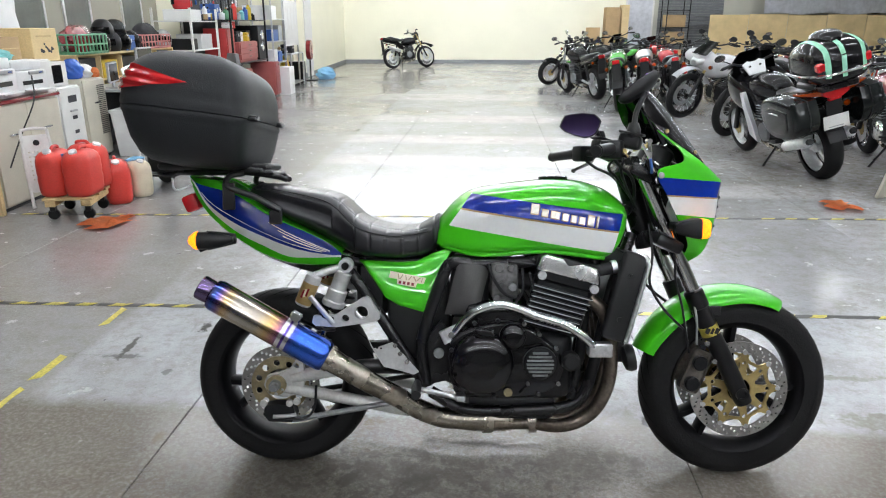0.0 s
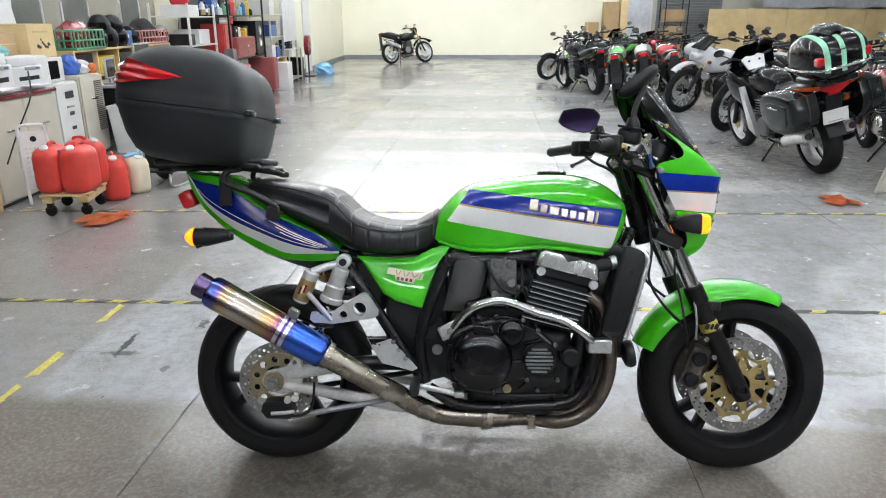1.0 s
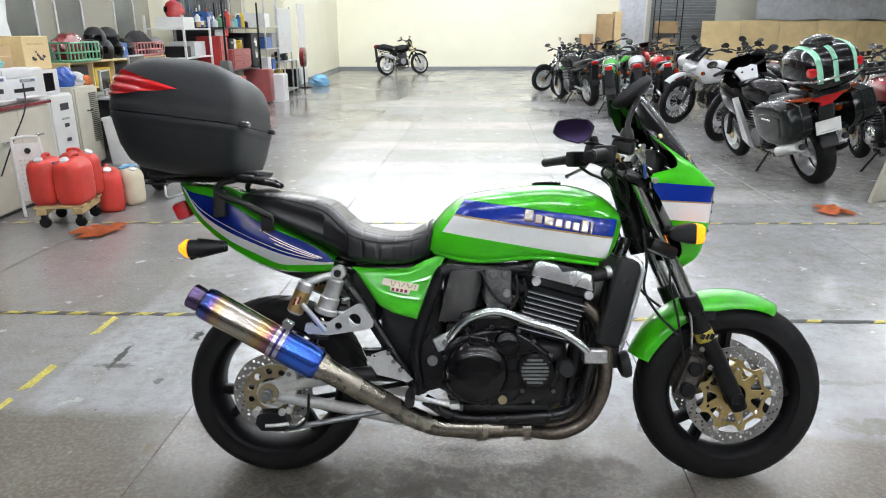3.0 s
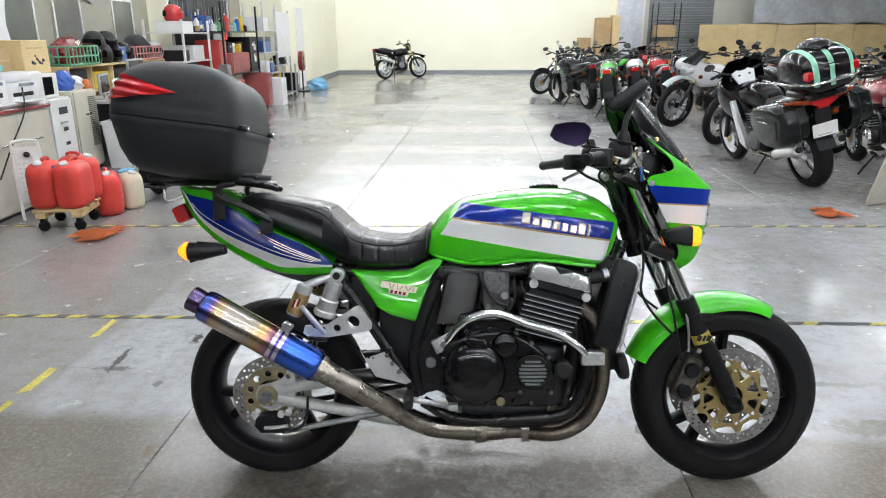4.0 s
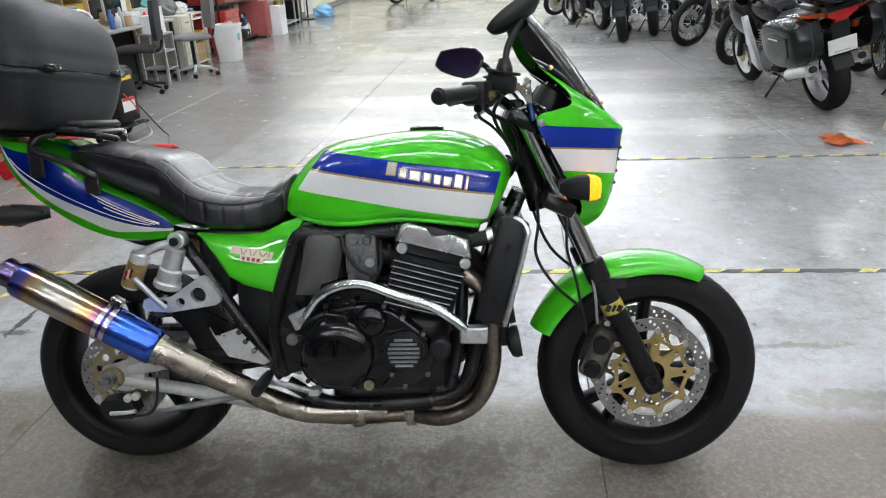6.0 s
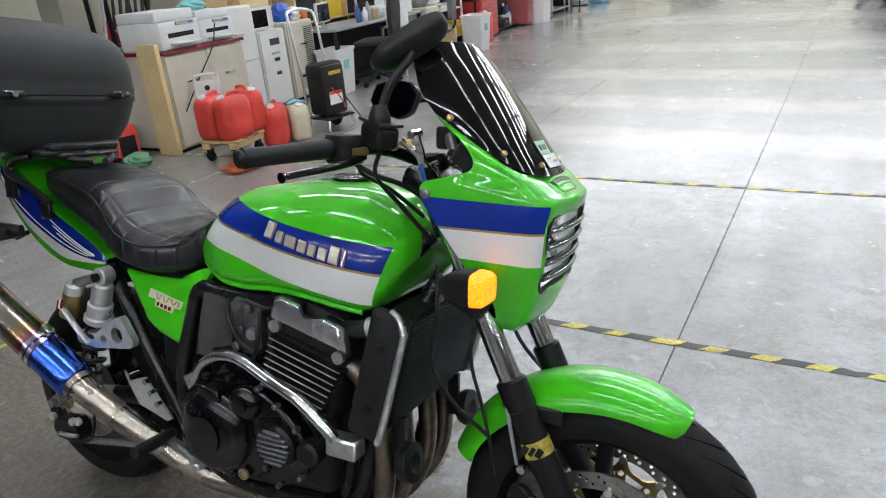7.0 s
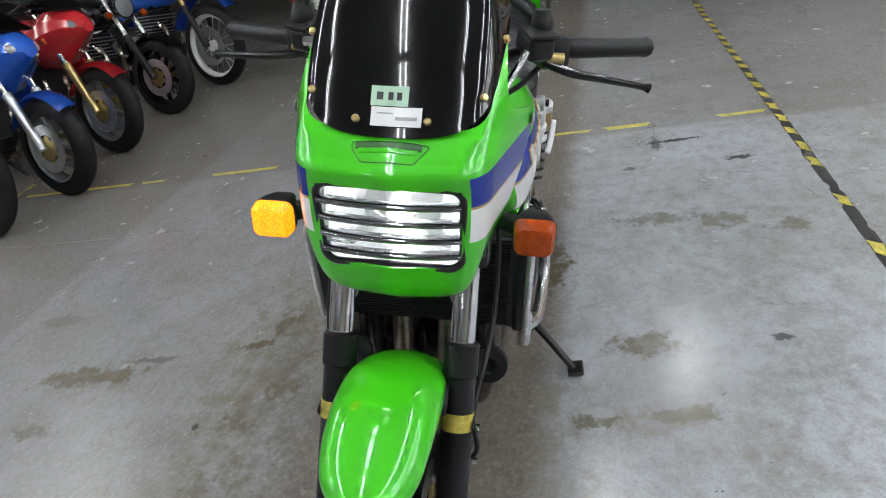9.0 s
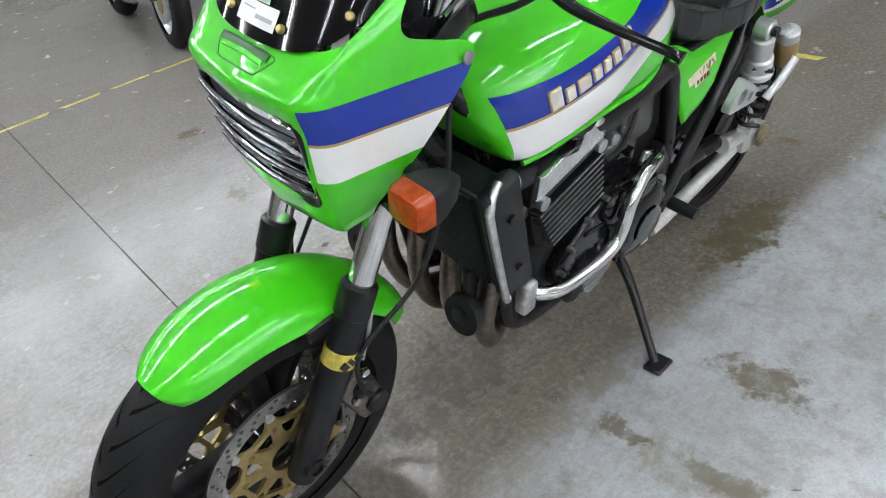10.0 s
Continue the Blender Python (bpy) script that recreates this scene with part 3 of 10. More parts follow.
xs = [-0.475 + 1.795 * k for k in range(-15, 12)]
ys = [ROOM_Y0 - 2.5, -6.5, 12.4, ROOM_Y1 + 2.5]
askew = pose(0, 0, 0, 0, 0, -3.4)
for xa, xb in zip(xs, xs[1:]):
    for ya, yb in zip(ys, ys[1:]):
        g = 0.0013
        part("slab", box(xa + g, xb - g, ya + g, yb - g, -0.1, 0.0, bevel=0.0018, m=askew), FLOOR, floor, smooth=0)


def light_fixture():
    t = thing("ceiling_light", "twin tube fluorescent batten on the ceiling, lit", "ceiling light", "rows of ceiling lights")
    part("housing", box(-0.62, 0.62, -0.035, 0.035, -0.06, 0.0, bevel=0.008), WHITE_METAL, t)
    for y in (-0.075, 0.075):
        part("tube", cyl((-0.59, y, -0.075), (0.59, y, -0.075), 0.015, 8), TUBE, t, "glowing fluorescent tube")
    return t


first = light_fixture()
# lamps at y -5.7 and -8.7 and the last three are added fill light
spots = [(x, y) for y in (-2.7, 0.3, 3.3, 6.3, 9.3, 12.3, 15.3, 18.3, 21.3) for x in (-2.9, -1.5, -0.1, 1.3, 2.7, 4.1, 5.5, 8.5, 12.0) if y > 1 or x > -1] + [(x, -5.7) for x in (-1.5, -0.1, 1.3, 2.7, 4.1, 5.5, 8.5)] + [(x, y) for y in (-8.7,) for x in (-2.9, -1.5, -0.1, 1.3, 2.7, 4.1, 5.5, 8.5)] + [(-4.3, 1.4), (-2.9, -5.7), (-2.2, 0.3)]
first.matrix_basis = pose(spots[0][0], spots[0][1], CEIL_Z)
for x, y in spots[1:]:
    copy_thing(first, pose(x, y, CEIL_Z))


# ---- the green motorcycle ----
# Its own axes: x forward from the rear axle, y to its left, z up; it leans to its left on its side stand.
bike = thing("motorcycle", "lime green motorcycle with blue and white stripes on its stand", "motorcycle", m=pose(0, 0, 0.001, -11.8))
MIRRORED = (-1, 1)
REAR, FRONT = Vector((-0.008, 0.056, 0.300)), Vector((1.434, 0, 0.296))


def sv(p, side):
    """A point given for the left, taken to the wanted side."""
    return (p[0], p[1] * side, p[2])


def cut(bm, a, b, keep=0):
    """Cut along the line a to b of the side view; keep +1 or -1 throws the other side away."""
    d = Vector((b[0] - a[0], 0, b[1] - a[1]))
    no = Vector((-d.z, 0, d.x)).normalized()
    bmesh.ops.bisect_plane(bm, geom=[*bm.verts, *bm.edges, *bm.faces], plane_co=(a[0], 0, a[1]), plane_no=no,
                           clear_inner=keep > 0, clear_outer=keep < 0)


def above(a, b, x, z):
    return (b[0] - a[0]) * (z - a[1]) - (b[1] - a[1]) * (x - a[0]) > 0


def wheel(centre, radius, width, rim_w, name, spoke_angle, label, hub_r):
    w = part(name, lathe([(-rim_w / 2, 0.222), (-rim_w / 2 - 0.004, 0.216), (-rim_w / 2, 0.205), (-rim_w / 2 + 0.012, 0.197), (-rim_w * 0.22, 0.186),
                          (rim_w * 0.22, 0.186), (rim_w / 2 - 0.012, 0.197), (rim_w / 2, 0.205), (rim_w / 2 + 0.004, 0.216), (rim_w / 2, 0.222),
                          (0.02, 0.2), (-0.02, 0.2), (-rim_w / 2, 0.222)], 64, "y", caps=False), RIM_BLACK, bike, label, m=Matrix.Translation(centre))
    prof, h = [], radius - 0.212
    for k in range(19):
        a = math.pi * k / 18
        prof.append((-math.cos(a) * width / 2 * (1.0 if 0.2 < a < 2.94 else 0.94), 0.212 + h * math.sin(a) ** 0.72))
    part("tyre", lathe(prof, 72, "y", caps=False), RUBBER, w, "black road tyre with worn tread")
    groove = bmesh.new()
    for k in range(30):
        a0 = 2 * math.pi * k / 30
        for side in (-1, 1):
            rows = []
            for i in range(6):
                f = i / 5
                th = math.pi / 2 + side * (0.06 + 0.86 * f)
                a = a0 + 0.34 * f ** 1.3 + (0.1 if side > 0 else 0)
                row = []
                for e in (-1, 1):
                    aa = a + e * 0.017 * (1.05 - f)
                    r = 0.212 + h * math.sin(th) ** 0.72 + 0.0009
                    row.append(Vector((r * math.cos(aa), -math.cos(th) * width / 2, r * math.sin(aa))))
                rows.append(row)
            rings(rows, False, False, groove)
    part("tread_groove", groove, GROOVE, w, "dark tread grooves")
    part("hub", lathe([(-0.06, 0.03), (-0.055, hub_r), (0.055, hub_r), (0.06, 0.03)], 28, "y"), BLACK_GLOSS, w)
    for k in range(3):
        a = radians(spoke_angle + 120 * k)
        bm = bmesh.new()
        for off in (-0.17, 0.17):
            rows = []
            for f in (0.0, 0.3, 0.7, 1.0):
                r = hub_r * 0.8 + (0.195 - hub_r * 0.8) * f
                aa = a + off * (0.5 + 0.9 * f)
                c = Vector((math.cos(aa) * r, 0, math.sin(aa) * r))
                t = Vector((-math.sin(a), 0, math.cos(a)))
                wd = 0.012 + 0.004 * f
                rows.append([c + t * p * wd + Vector((0, q * 0.028, 0)) for p, q in ((-1, -0.6), (-0.5, -1), (0.5, -1), (1, -0.6), (1, 0.6), (0.5, 1), (-0.5, 1), (-1, 0.6))])
            rings(rows, True, True, bm)
        part("spoke", bm, RIM_BLACK, w)
    return w


front_wheel = wheel(FRONT, 0.295, 0.122, 0.095, "front_wheel", 105, "black three-spoke cast front wheel", 0.048)
rear_wheel = wheel(REAR, 0.289, 0.172, 0.145, "rear_wheel", 80, "black three-spoke cast rear wheel", 0.06)


def brake_disc(parent, y, r_out, r_in, spots, carrier_mat, arms):
    holes = [circle(0, 0, r_in, 48)]
    for k in range(spots):
        for j, f in enumerate((0.25, 0.5, 0.75)):
            a = 2 * math.pi * (k + j * 0.33) / spots
            r = r_in + (r_out - r_in) * f
            holes.append(circle(r * math.cos(a), r * math.sin(a), 0.0042, 6))
    d = part("brake_disc", plate(circle(0, 0, r_out, 72), 0.005, holes, m=Matrix.Translation((0, y, 0))), DISC, parent, "drilled steel brake disc")
    outline = []
    if carrier_mat is GOLD:
        n = arms * 8
        for k in range(n):
            a = 2 * math.pi * (k + 0.1) / n
            r = r_in + 0.002 if k % 8 in (0, 1) else (r_in * 0.86 if k % 8 in (2, 7) else r_in * 0.80)
            outline.append((r * math.cos(a), r * math.sin(a)))
        holes = [circle(0, 0, r_in * 0.30, 24)]
        for k in range(arms):
            a = 2 * math.pi * (k + 0.58) / arms
            tri = ((0.74, -0.22), (0.74, 0.22), (0.66, 0.22), (0.45, 0.09), (0.45, -0.09), (0.66, -0.22))
            holes.append([(r_in * r * math.cos(a + t), r_in * r * math.sin(a + t)) for r, t in tri])
            a += math.pi / arms
            holes.append(circle(r_in * 0.73 * math.cos(a), r_in * 0.73 * math.sin(a), r_in * 0.055, 8))
    else:
        outline = circle(0, 0, r_in + 0.003, 48)
        holes = [circle(0, 0, r_in * 0.56, 32)] + [circle(r_in * 0.79 * math.cos(a), r_in * 0.79 * math.sin(a), 0.0105, 12) for a in (2 * math.pi * k / 11 for k in range(11))]
    part("carrier", plate(outline, 0.007, holes, m=Matrix.Translation((0, y * 1.06, 0))), carrier_mat, d, "gold disc carrier" if carrier_mat is GOLD else "dull bronze disc centre with round holes")
    for k in range(arms):
        a = 2 * math.pi * (k + 0.08) / arms
        c = Vector((r_in * math.cos(a), y, r_in * math.sin(a)))
        part("bobbin", cyl(c - Vector((0, 0.008, 0)), c + Vector((0, 0.008, 0)), 0.008, 10), ALUM, d)


for side in MIRRORED:
    brake_disc(front_wheel, side * 0.066, 0.153, 0.120, 26, GOLD, 9)
brake_disc(rear_wheel, -0.108, 0.124, 0.088, 20, BRONZE, 8)
part("axle_nut", lathe([(-0.222, 0.006), (-0.222, 0.011), (-0.206, 0.012), (-0.206, 0.0165), (-0.190, 0.0175), (-0.05, 0.0175)], 18, "y", m=Matrix.Translation((0.003, 0, 0.020))), CAST, rear_wheel, "dull grey axle nut")
part("hub_spacer", lathe([(-0.098, 0.026), (-0.094, 0.036), (-0.05, 0.040)], 24, "y"), DARK_METAL, rear_wheel)


# front fork
def fork_leg(side):
    y = 0.104 * side
    top, cap, axle = Vector((1.085, y, 1.0)), Vector((1.268, y, 0.607)), Vector((1.447, y, 0.292))
    down = (Vector((1.268, y, 0.607)) - top).normalized()
    leg = part("fork_tube", cyl(top, cap + down * 0.1, 0.0215, 24), FORK_CHROME, bike, "chromed fork stanchion")
    foot = Vector((1.436, y, 0.268))
    part("slider", tube([cap + down * 0.01, cap + down * 0.12, cap + (foot - cap) * 0.6, foot - (foot - cap) * 0.03, foot], [0.0262, 0.0275, 0.0275, 0.0265, 0.020], 20, 3), FORK_BLACK, leg, "black fork slider")
    part("dust_cap", cyl(cap - down * 0.012, cap + down * 0.05, 0.0295, 24, bevel=0.005), FORK_BLACK, leg)
    part("sticker", cyl(cap + down * 0.108, cap + down * 0.138, 0.0285, 24), YELLOW_TAPE, leg, "yellow and black sticker band")
    for k, (w, off) in enumerate(((0.006, 0.4), (0.006, -0.4), (0.004, 0.0))):
        c = cap + down * 0.122 + Vector((0, 0.0282 * side, 0)) + Vector((0.035 * off, 0, 0))
        part("sticker_mark", box(-w, w, -0.0012, 0.0012, -0.009, 0.009, m=Matrix.Translation(c) @ pose(0, 0, 0, 0, 25)), BLACK_PLASTIC, leg)
    part("axle_cap", lathe([(0.0, 0.0195), (0.030 * side, 0.0195), (0.031 * side, 0.0125), (0.022 * side, 0.0115), (0.022 * side, 0.001)], 20, "y", m=Matrix.Translation((1.421, y, 0.300))), FORK_BLACK, leg)
    for z in (0.0, 0.05):
        c = Vector((1.302 + z * 0.5, y + side * 0.03, 0.46 - z * 1.1))
        part("bolt", cyl(c, c + Vector((0, 0.008 * side, 0)), 0.008, 10), CHROME, leg)
    # caliper behind the leg
    cal = part("caliper", box(1.262, 1.325, side * 0.05 - 0.024, side * 0.05 + 0.045 * side + 0.02, 0.29, 0.43, bevel=0.014, seg=2, m=Matrix.Translation((1.29, 0, 0.36)) @ pose(0, 0, 0, 0, 22) @ Matrix.Translation((-1.29, 0, -0.36))), CALIPER, bike, "dark grey front brake caliper")
    for dz in (-0.032, 0.032):
        c = Vector((1.282 + dz * 0.35, side * 0.105, 0.36 + dz))
        part("piston_cover", cyl(c, c + Vector((0, 0.02 * side, 0)), 0.023, 16, bevel=0.004), DARK_METAL, cal)
    hose = tube([(1.283, side * 0.108, 0.45), (1.268, side * 0.125, 0.56), (1.235, side * 0.09, 0.66), (1.2, side * 0.05, 0.74), (1.17, side * 0.04, 0.8)], 0.0036, 8)
    part("brake_hose", hose, GREY_PLASTIC, bike, "thin grey brake hose")


for side in MIRRORED:
    fork_leg(side)
for z, x, nm in ((0.755, 1.187, "lower_clamp"), (0.965, 1.10, "upper_clamp")):
    part(nm, box(x - 0.05, x + 0.035, -0.14, 0.14, z - 0.018, z + 0.022, bevel=0.012, seg=2, m=Matrix.Translation((x, 0, z)) @ pose(0, 0, 0, 0, 25) @ Matrix.Translation((-x, 0, -z))), BLACK_FRAME, bike, "black fork yoke")
part("steering_head", cyl((1.07, 0, 0.98), (1.15, 0, 0.74), 0.034, 18), BLACK_FRAME, bike)


# front mudguard
def fender():
    rows = []
    n, m_ = 44, 24
    for i in range(n + 1):
        f = i / n
        a = radians(159 - 97 * f)
        r = 0.338 - 0.026 * f + 0.006 * math.sin(f * math.pi)
        wd = 0.068 + 0.018 * math.sin(min(1, f * 0.95) * math.pi) - 0.010 * max(0, (f - 0.72) / 0.28) ** 2.6 - 0.024 * (1 - math.sqrt(1 - max(0, (f - 0.86) / 0.14) ** 2)) - 0.010 * max(0, (0.15 - f) / 0.15)
        drop = 0.052 - 0.012 * max(0, (f - 0.6) / 0.4)
        row = []
        for k in range(m_ + 1):
            q = -1 + 2 * k / m_
            rr = r - drop * (1 - max(0.0, math.cos(q * math.pi / 2)) ** 0.85)
            row.append(Vector((FRONT.x + rr * math.cos(a), wd * math.sin(q * math.pi / 2), FRONT.z + rr * math.sin(a))))
        rows.append(row)
    bm = rings(rows, False, False)
    bmesh.ops.recalc_face_normals(bm, faces=bm.faces)
    bmesh.ops.solidify(bm, geom=list(bm.faces), thickness=0.003)
    f = part("front_mudguard", bm, GREEN, bike, "glossy lime green front mudguard", smooth=60)
    for side in MIRRORED:
        part("stay", box(1.27, 1.36, side * 0.085 - 0.004, side * 0.085 + 0.004, 0.535, 0.565, bevel=0.003), BLACK_PLASTIC, f)


fender()


# tank
def tank():
    keys = [(0.476, 0.085, 0.790, 0.750), (0.50, 0.112, 0.835, 0.741), (0.545, 0.138, 0.885, 0.728), (0.60, 0.163, 0.919, 0.719), (0.68, 0.184, 0.934, 0.721),
            (0.76, 0.196, 0.945, 0.731), (0.84, 0.200, 0.951, 0.731), (0.92, 0.196, 0.946, 0.721), (0.98, 0.184, 0.930, 0.713), (1.02, 0.166, 0.910, 0.740),
            (1.05, 0.130, 0.882, 0.800), (1.066, 0.070, 0.862, 0.835)]
    rows = []
    for s, w, zt, zb in spline(keys, 5):
        ring = []
        for v, u in oval(w, zt, zb, 56, 2.35, 5.5, 0.36):
            dent = 0.016 * math.exp(-((s - 0.68) / 0.11) ** 2) * math.exp(-((u - 0.79) / 0.055) ** 2)
            ring.append(Vector((s, v - math.copysign(dent, v) * (abs(v) > 0.02), u)))
        rows.append(ring)
    bm = rings(rows)
    lines = [((0.591, 0.906), (1.039, 0.848)), ((0.570, 0.862), (1.029, 0.798)), ((0.570, 0.857), (1.029, 0.793)), ((0.524, 0.810), (1.002, 0.736)),
             ((0.524, 0.810), (0.592, 0.906)), ((1.002, 0.736), (1.037, 0.845))]
    for a, b in lines:
        cut(bm, a, b)
    for f in bm.faces:
        c = f.calc_center_median()
        f.material_index = 0
        if abs(c.y) > 0.03 and not above(*lines[0], c.x, c.z) and above(*lines[3], c.x, c.z) and not above(*lines[4], c.x, c.z) and above(*lines[5], c.x, c.z):
            f.material_index = 1 if above(*lines[1], c.x, c.z) else (2 if above(*lines[2], c.x, c.z) else 3)
    skin = BVHTree.FromBMesh(bm)
    t = part("fuel_tank", bm, [GREEN, BLUE, GOLD_LINE, WHITE], bike, "lime green fuel tank with a blue and a white stripe", smooth=50)
    part("filler_cap", lathe([(0, 0.0), (0.0, 0.045), (0.008, 0.046), (0.012, 0.038), (0.013, 0.0)], 28, "z", m=Matrix.Translation((0.85, 0, 0.948)), caps=False), BLACK_GLOSS, t, "black fuel filler cap")
    for side in MIRRORED:
        part("tank_edge", tube([(s, side * w * 0.90, zb + 0.007) for s, w, zt, zb in keys[1:9]], 0.0065, 10), GREEN, t)
    # the maker's badge as eight plain raised blocks
    for side in MIRRORED:
        x = 0.762 if side < 0 else 0.958
        for wide, tall in ((0.025, 0.034), (0.020, 0.024), (0.028, 0.024), (0.020, 0.024), (0.018, 0.024), (0.020, 0.024), (0.022, 0.034), (0.008, 0.034)):
            xc = x - side * wide / 2
            x -= side * (wide + 0.005)
            z = 0.849 - 0.205 * (xc - 0.762) + tall / 2
            p, n, _, _ = skin.ray_cast(Vector((xc, side * 0.5, z)), Vector((0, -side, 0)))
            n = n if n.y * side > 0 else -n
            lie = Vector((1, 0, -0.19))
            lie = (lie - n * lie.dot(n)).normalized()
            m = Matrix((lie, n, lie.cross(n))).transposed().to_4x4()
            m.translation = p
            bb = part("badge_block", box(-wide / 2, wide / 2, -0.002, 0.0022, -tall / 2, tall / 2, bevel=0.0015, m=m), GOLD_LINE, t, "raised pale block with a gold edge")
            part("block_face", box(-wide / 2 + 0.0014, wide / 2 - 0.0014, -0.001, 0.0036, -tall / 2 + 0.002, tall / 2 - 0.002, bevel=0.001, m=m), BADGE, bb)


tank()


# seat
def seat():
    keys = [(-0.105, 0.050, 0.905, 0.885), (-0.08, 0.085, 0.926, 0.872), (-0.02, 0.105, 0.930, 0.842), (0.07, 0.113, 0.916, 0.795), (0.15, 0.12, 0.903, 0.755),
            (0.19, 0.124, 0.886, 0.732), (0.225, 0.130, 0.852, 0.715), (0.27, 0.138, 0.818, 0.706), (0.35, 0.140, 0.797, 0.700), (0.42, 0.120, 0.798, 0.700),
            (0.47, 0.100, 0.823, 0.712), (0.495, 0.085, 0.838, 0.745)]
    rows = []
    for s, w, zt, zb in spline(keys, 20):
        ring = []
        for v, u in oval(w, zt, zb, 160, 4.8, 2.6, 0.42):
            top = max(0, (u - (zt + zb) / 2) / max(1e-3, (zt - zb) / 2))
            pitch = 0.048
            g = math.exp(-((1 - abs((s % pitch) - pitch / 2) / (pitch / 2)) / 0.13) ** 2)
            if top > 0.55 and s > -0.07:
                q = abs((v + pitch / 2) % pitch - pitch / 2) / (pitch / 2)
                deep = 0.0034 if s > 0.17 else 0.0018
                u -= deep * max(g, 0.9 * math.exp(-(q / 0.13) ** 2) if s > 0.17 else 0.0)
                u += 0.004 * (1 - (v / w) ** 2)
            elif top > -0.1 and s > 0.24:
                v *= 1 - 0.022 * g
            elif s < 0.17 and abs(v) > 0.6 * w:
                v *= 1 - 0.05 * math.exp(-((u - (zb + 0.55 * (zt - zb))) / 0.02) ** 2)
            ring.append(Vector((s, v, u)))
        rows.append(ring)
    st_ = part("seat", rings(rows), SEAT_VINYL, bike, "black quilted vinyl stepped seat", smooth=60)
    for side in MIRRORED:
        part("seat_piping", tube([(-0.075, 0.082 * side, 0.915), (-0.02, 0.103 * side, 0.917), (0.07, 0.112 * side, 0.902), (0.145, 0.118 * side, 0.884), (0.19, 0.1225 * side, 0.858), (0.225, 0.129 * side, 0.822), (0.27, 0.137 * side, 0.795), (0.35, 0.139 * side, 0.780), (0.42, 0.120 * side, 0.783), (0.465, 0.101 * side, 0.792)], 0.0022, 6, 6), BLACK_PLASTIC, st_)


seat()


# tail cowl: rows follow the stripes
def tail():
    S = (-0.278, -0.25, -0.215, -0.17, -0.108, -0.036, 0.037, 0.103, 0.165, 0.199)
    top = (0.957, 0.949, 0.945, 0.939, 0.906, 0.852, 0.814, 0.786, 0.754, 0.725)
    b0 = (0.955, 0.935, 0.924, 0.914, 0.892, 0.846, 0.811, 0.784, 0.752, 0.724)
    b1 = (0.953, 0.930, 0.878, 0.840, 0.805, 0.774, 0.746, 0.729, 0.721, 0.7195)
    w1 = (0.951, 0.921, 0.866, 0.823, 0.780, 0.746, 0.715, 0.712, 0.713, 0.714)
    bot = (0.948, 0.885, 0.835, 0.795, 0.751, 0.710, 0.689, 0.681, 0.682, 0.686)
    wid = (0.078, 0.098, 0.106, 0.113, 0.120, 0.125, 0.128, 0.130, 0.130, 0.128)
    keys = spline(list(zip(S, top, b0, b1, w1, bot, wid)), 5)
    cowl = None
    for side in MIRRORED:
        rows, mats = [], []
        for s, t, p0, p1, q1, bt, w in keys:
            row = [Vector((s, side * 0.02, t + 0.004))]
            for a, b, n in ((t, p0, 3), (p0, p1, 3), (p1, q1, 2), (q1, bt, 3)):
                for k in range(n):
                    u = a + (b - a) * k / n
                    f = (u - bt) / max(1e-3, t - bt)
                    row.append(Vector((s, side * (w - 0.03 * max(0, f - 0.55) ** 1.5 - 0.02 * max(0, 0.35 - f) ** 1.2 * 0.8), u)))
            row.append(Vector((s, side * (w - 0.025), bt)))
            row.append(Vector((s, side * (w - 0.06), bt + 0.012)))
            rows.append(row)
        bm = rings(rows, False, False)
        n = len(rows[0]) - 1
        kind = [0, 0, 0, 0, 1, 1, 1, 2, 2, 0, 0, 0, 0]
        for i, f in enumerate(bm.faces):
            f.material_index = kind[i % n]
        bmesh.ops.solidify(bm, geom=list(bm.faces), thickness=0.003)
        cowl = part("tail_cowl", bm, [GREEN, BLUE, WHITE], bike, "green tail cowl with blue and white stripes", smooth=45)
        for k0, k1, g0, g1 in ((8, 39, 0.80, 0.86), (26, 41, 0.30, 0.62), (28, 41, 0.46, 0.70), (29, 40, 0.62, 0.78)):
            pts = []
            for i in range(k0, min(k1, len(keys))):
                s, t, p0, p1, q1, bt, w = keys[i]
                u = p0 + (p1 - p0) * (g0 + (g1 - g0) * (i - k0) / (k1 - k0))
                f = (u - bt) / max(1e-3, t - bt)
                pts.append((s, side * (w + 0.0006 - 0.03 * max(0, f - 0.55) ** 1.5 - 0.016 * max(0, 0.35 - f) ** 1.2), u))
            part("pinstripe", tube(pts, 0.0011, 6, 1), WHITE, cowl, "thin white pinstripe")
    lamp = part("tail_light", box(-0.318, -0.27, -0.07, 0.07, 0.838, 0.895, bevel=0.012, seg=2, m=Matrix.Translation((-0.3, 0, 0.87)) @ pose(0, 0, 0, 0, -24) @ Matrix.Translation((0.3, 0, -0.87))), RED_LENS, bike, "red tail light lens")
    part("rear_mudguard", rings([[Vector((x, v * w, z)) for v in (-1, -0.6, 0, 0.6, 1)] for x, z, w in ((0.16, 0.64, 0.075), (0.06, 0.665, 0.08), (-0.04, 0.70, 0.08), (-0.12, 0.745, 0.08), (-0.20, 0.80, 0.07))], False, False), RUBBER, bike, "black rear mudguard")
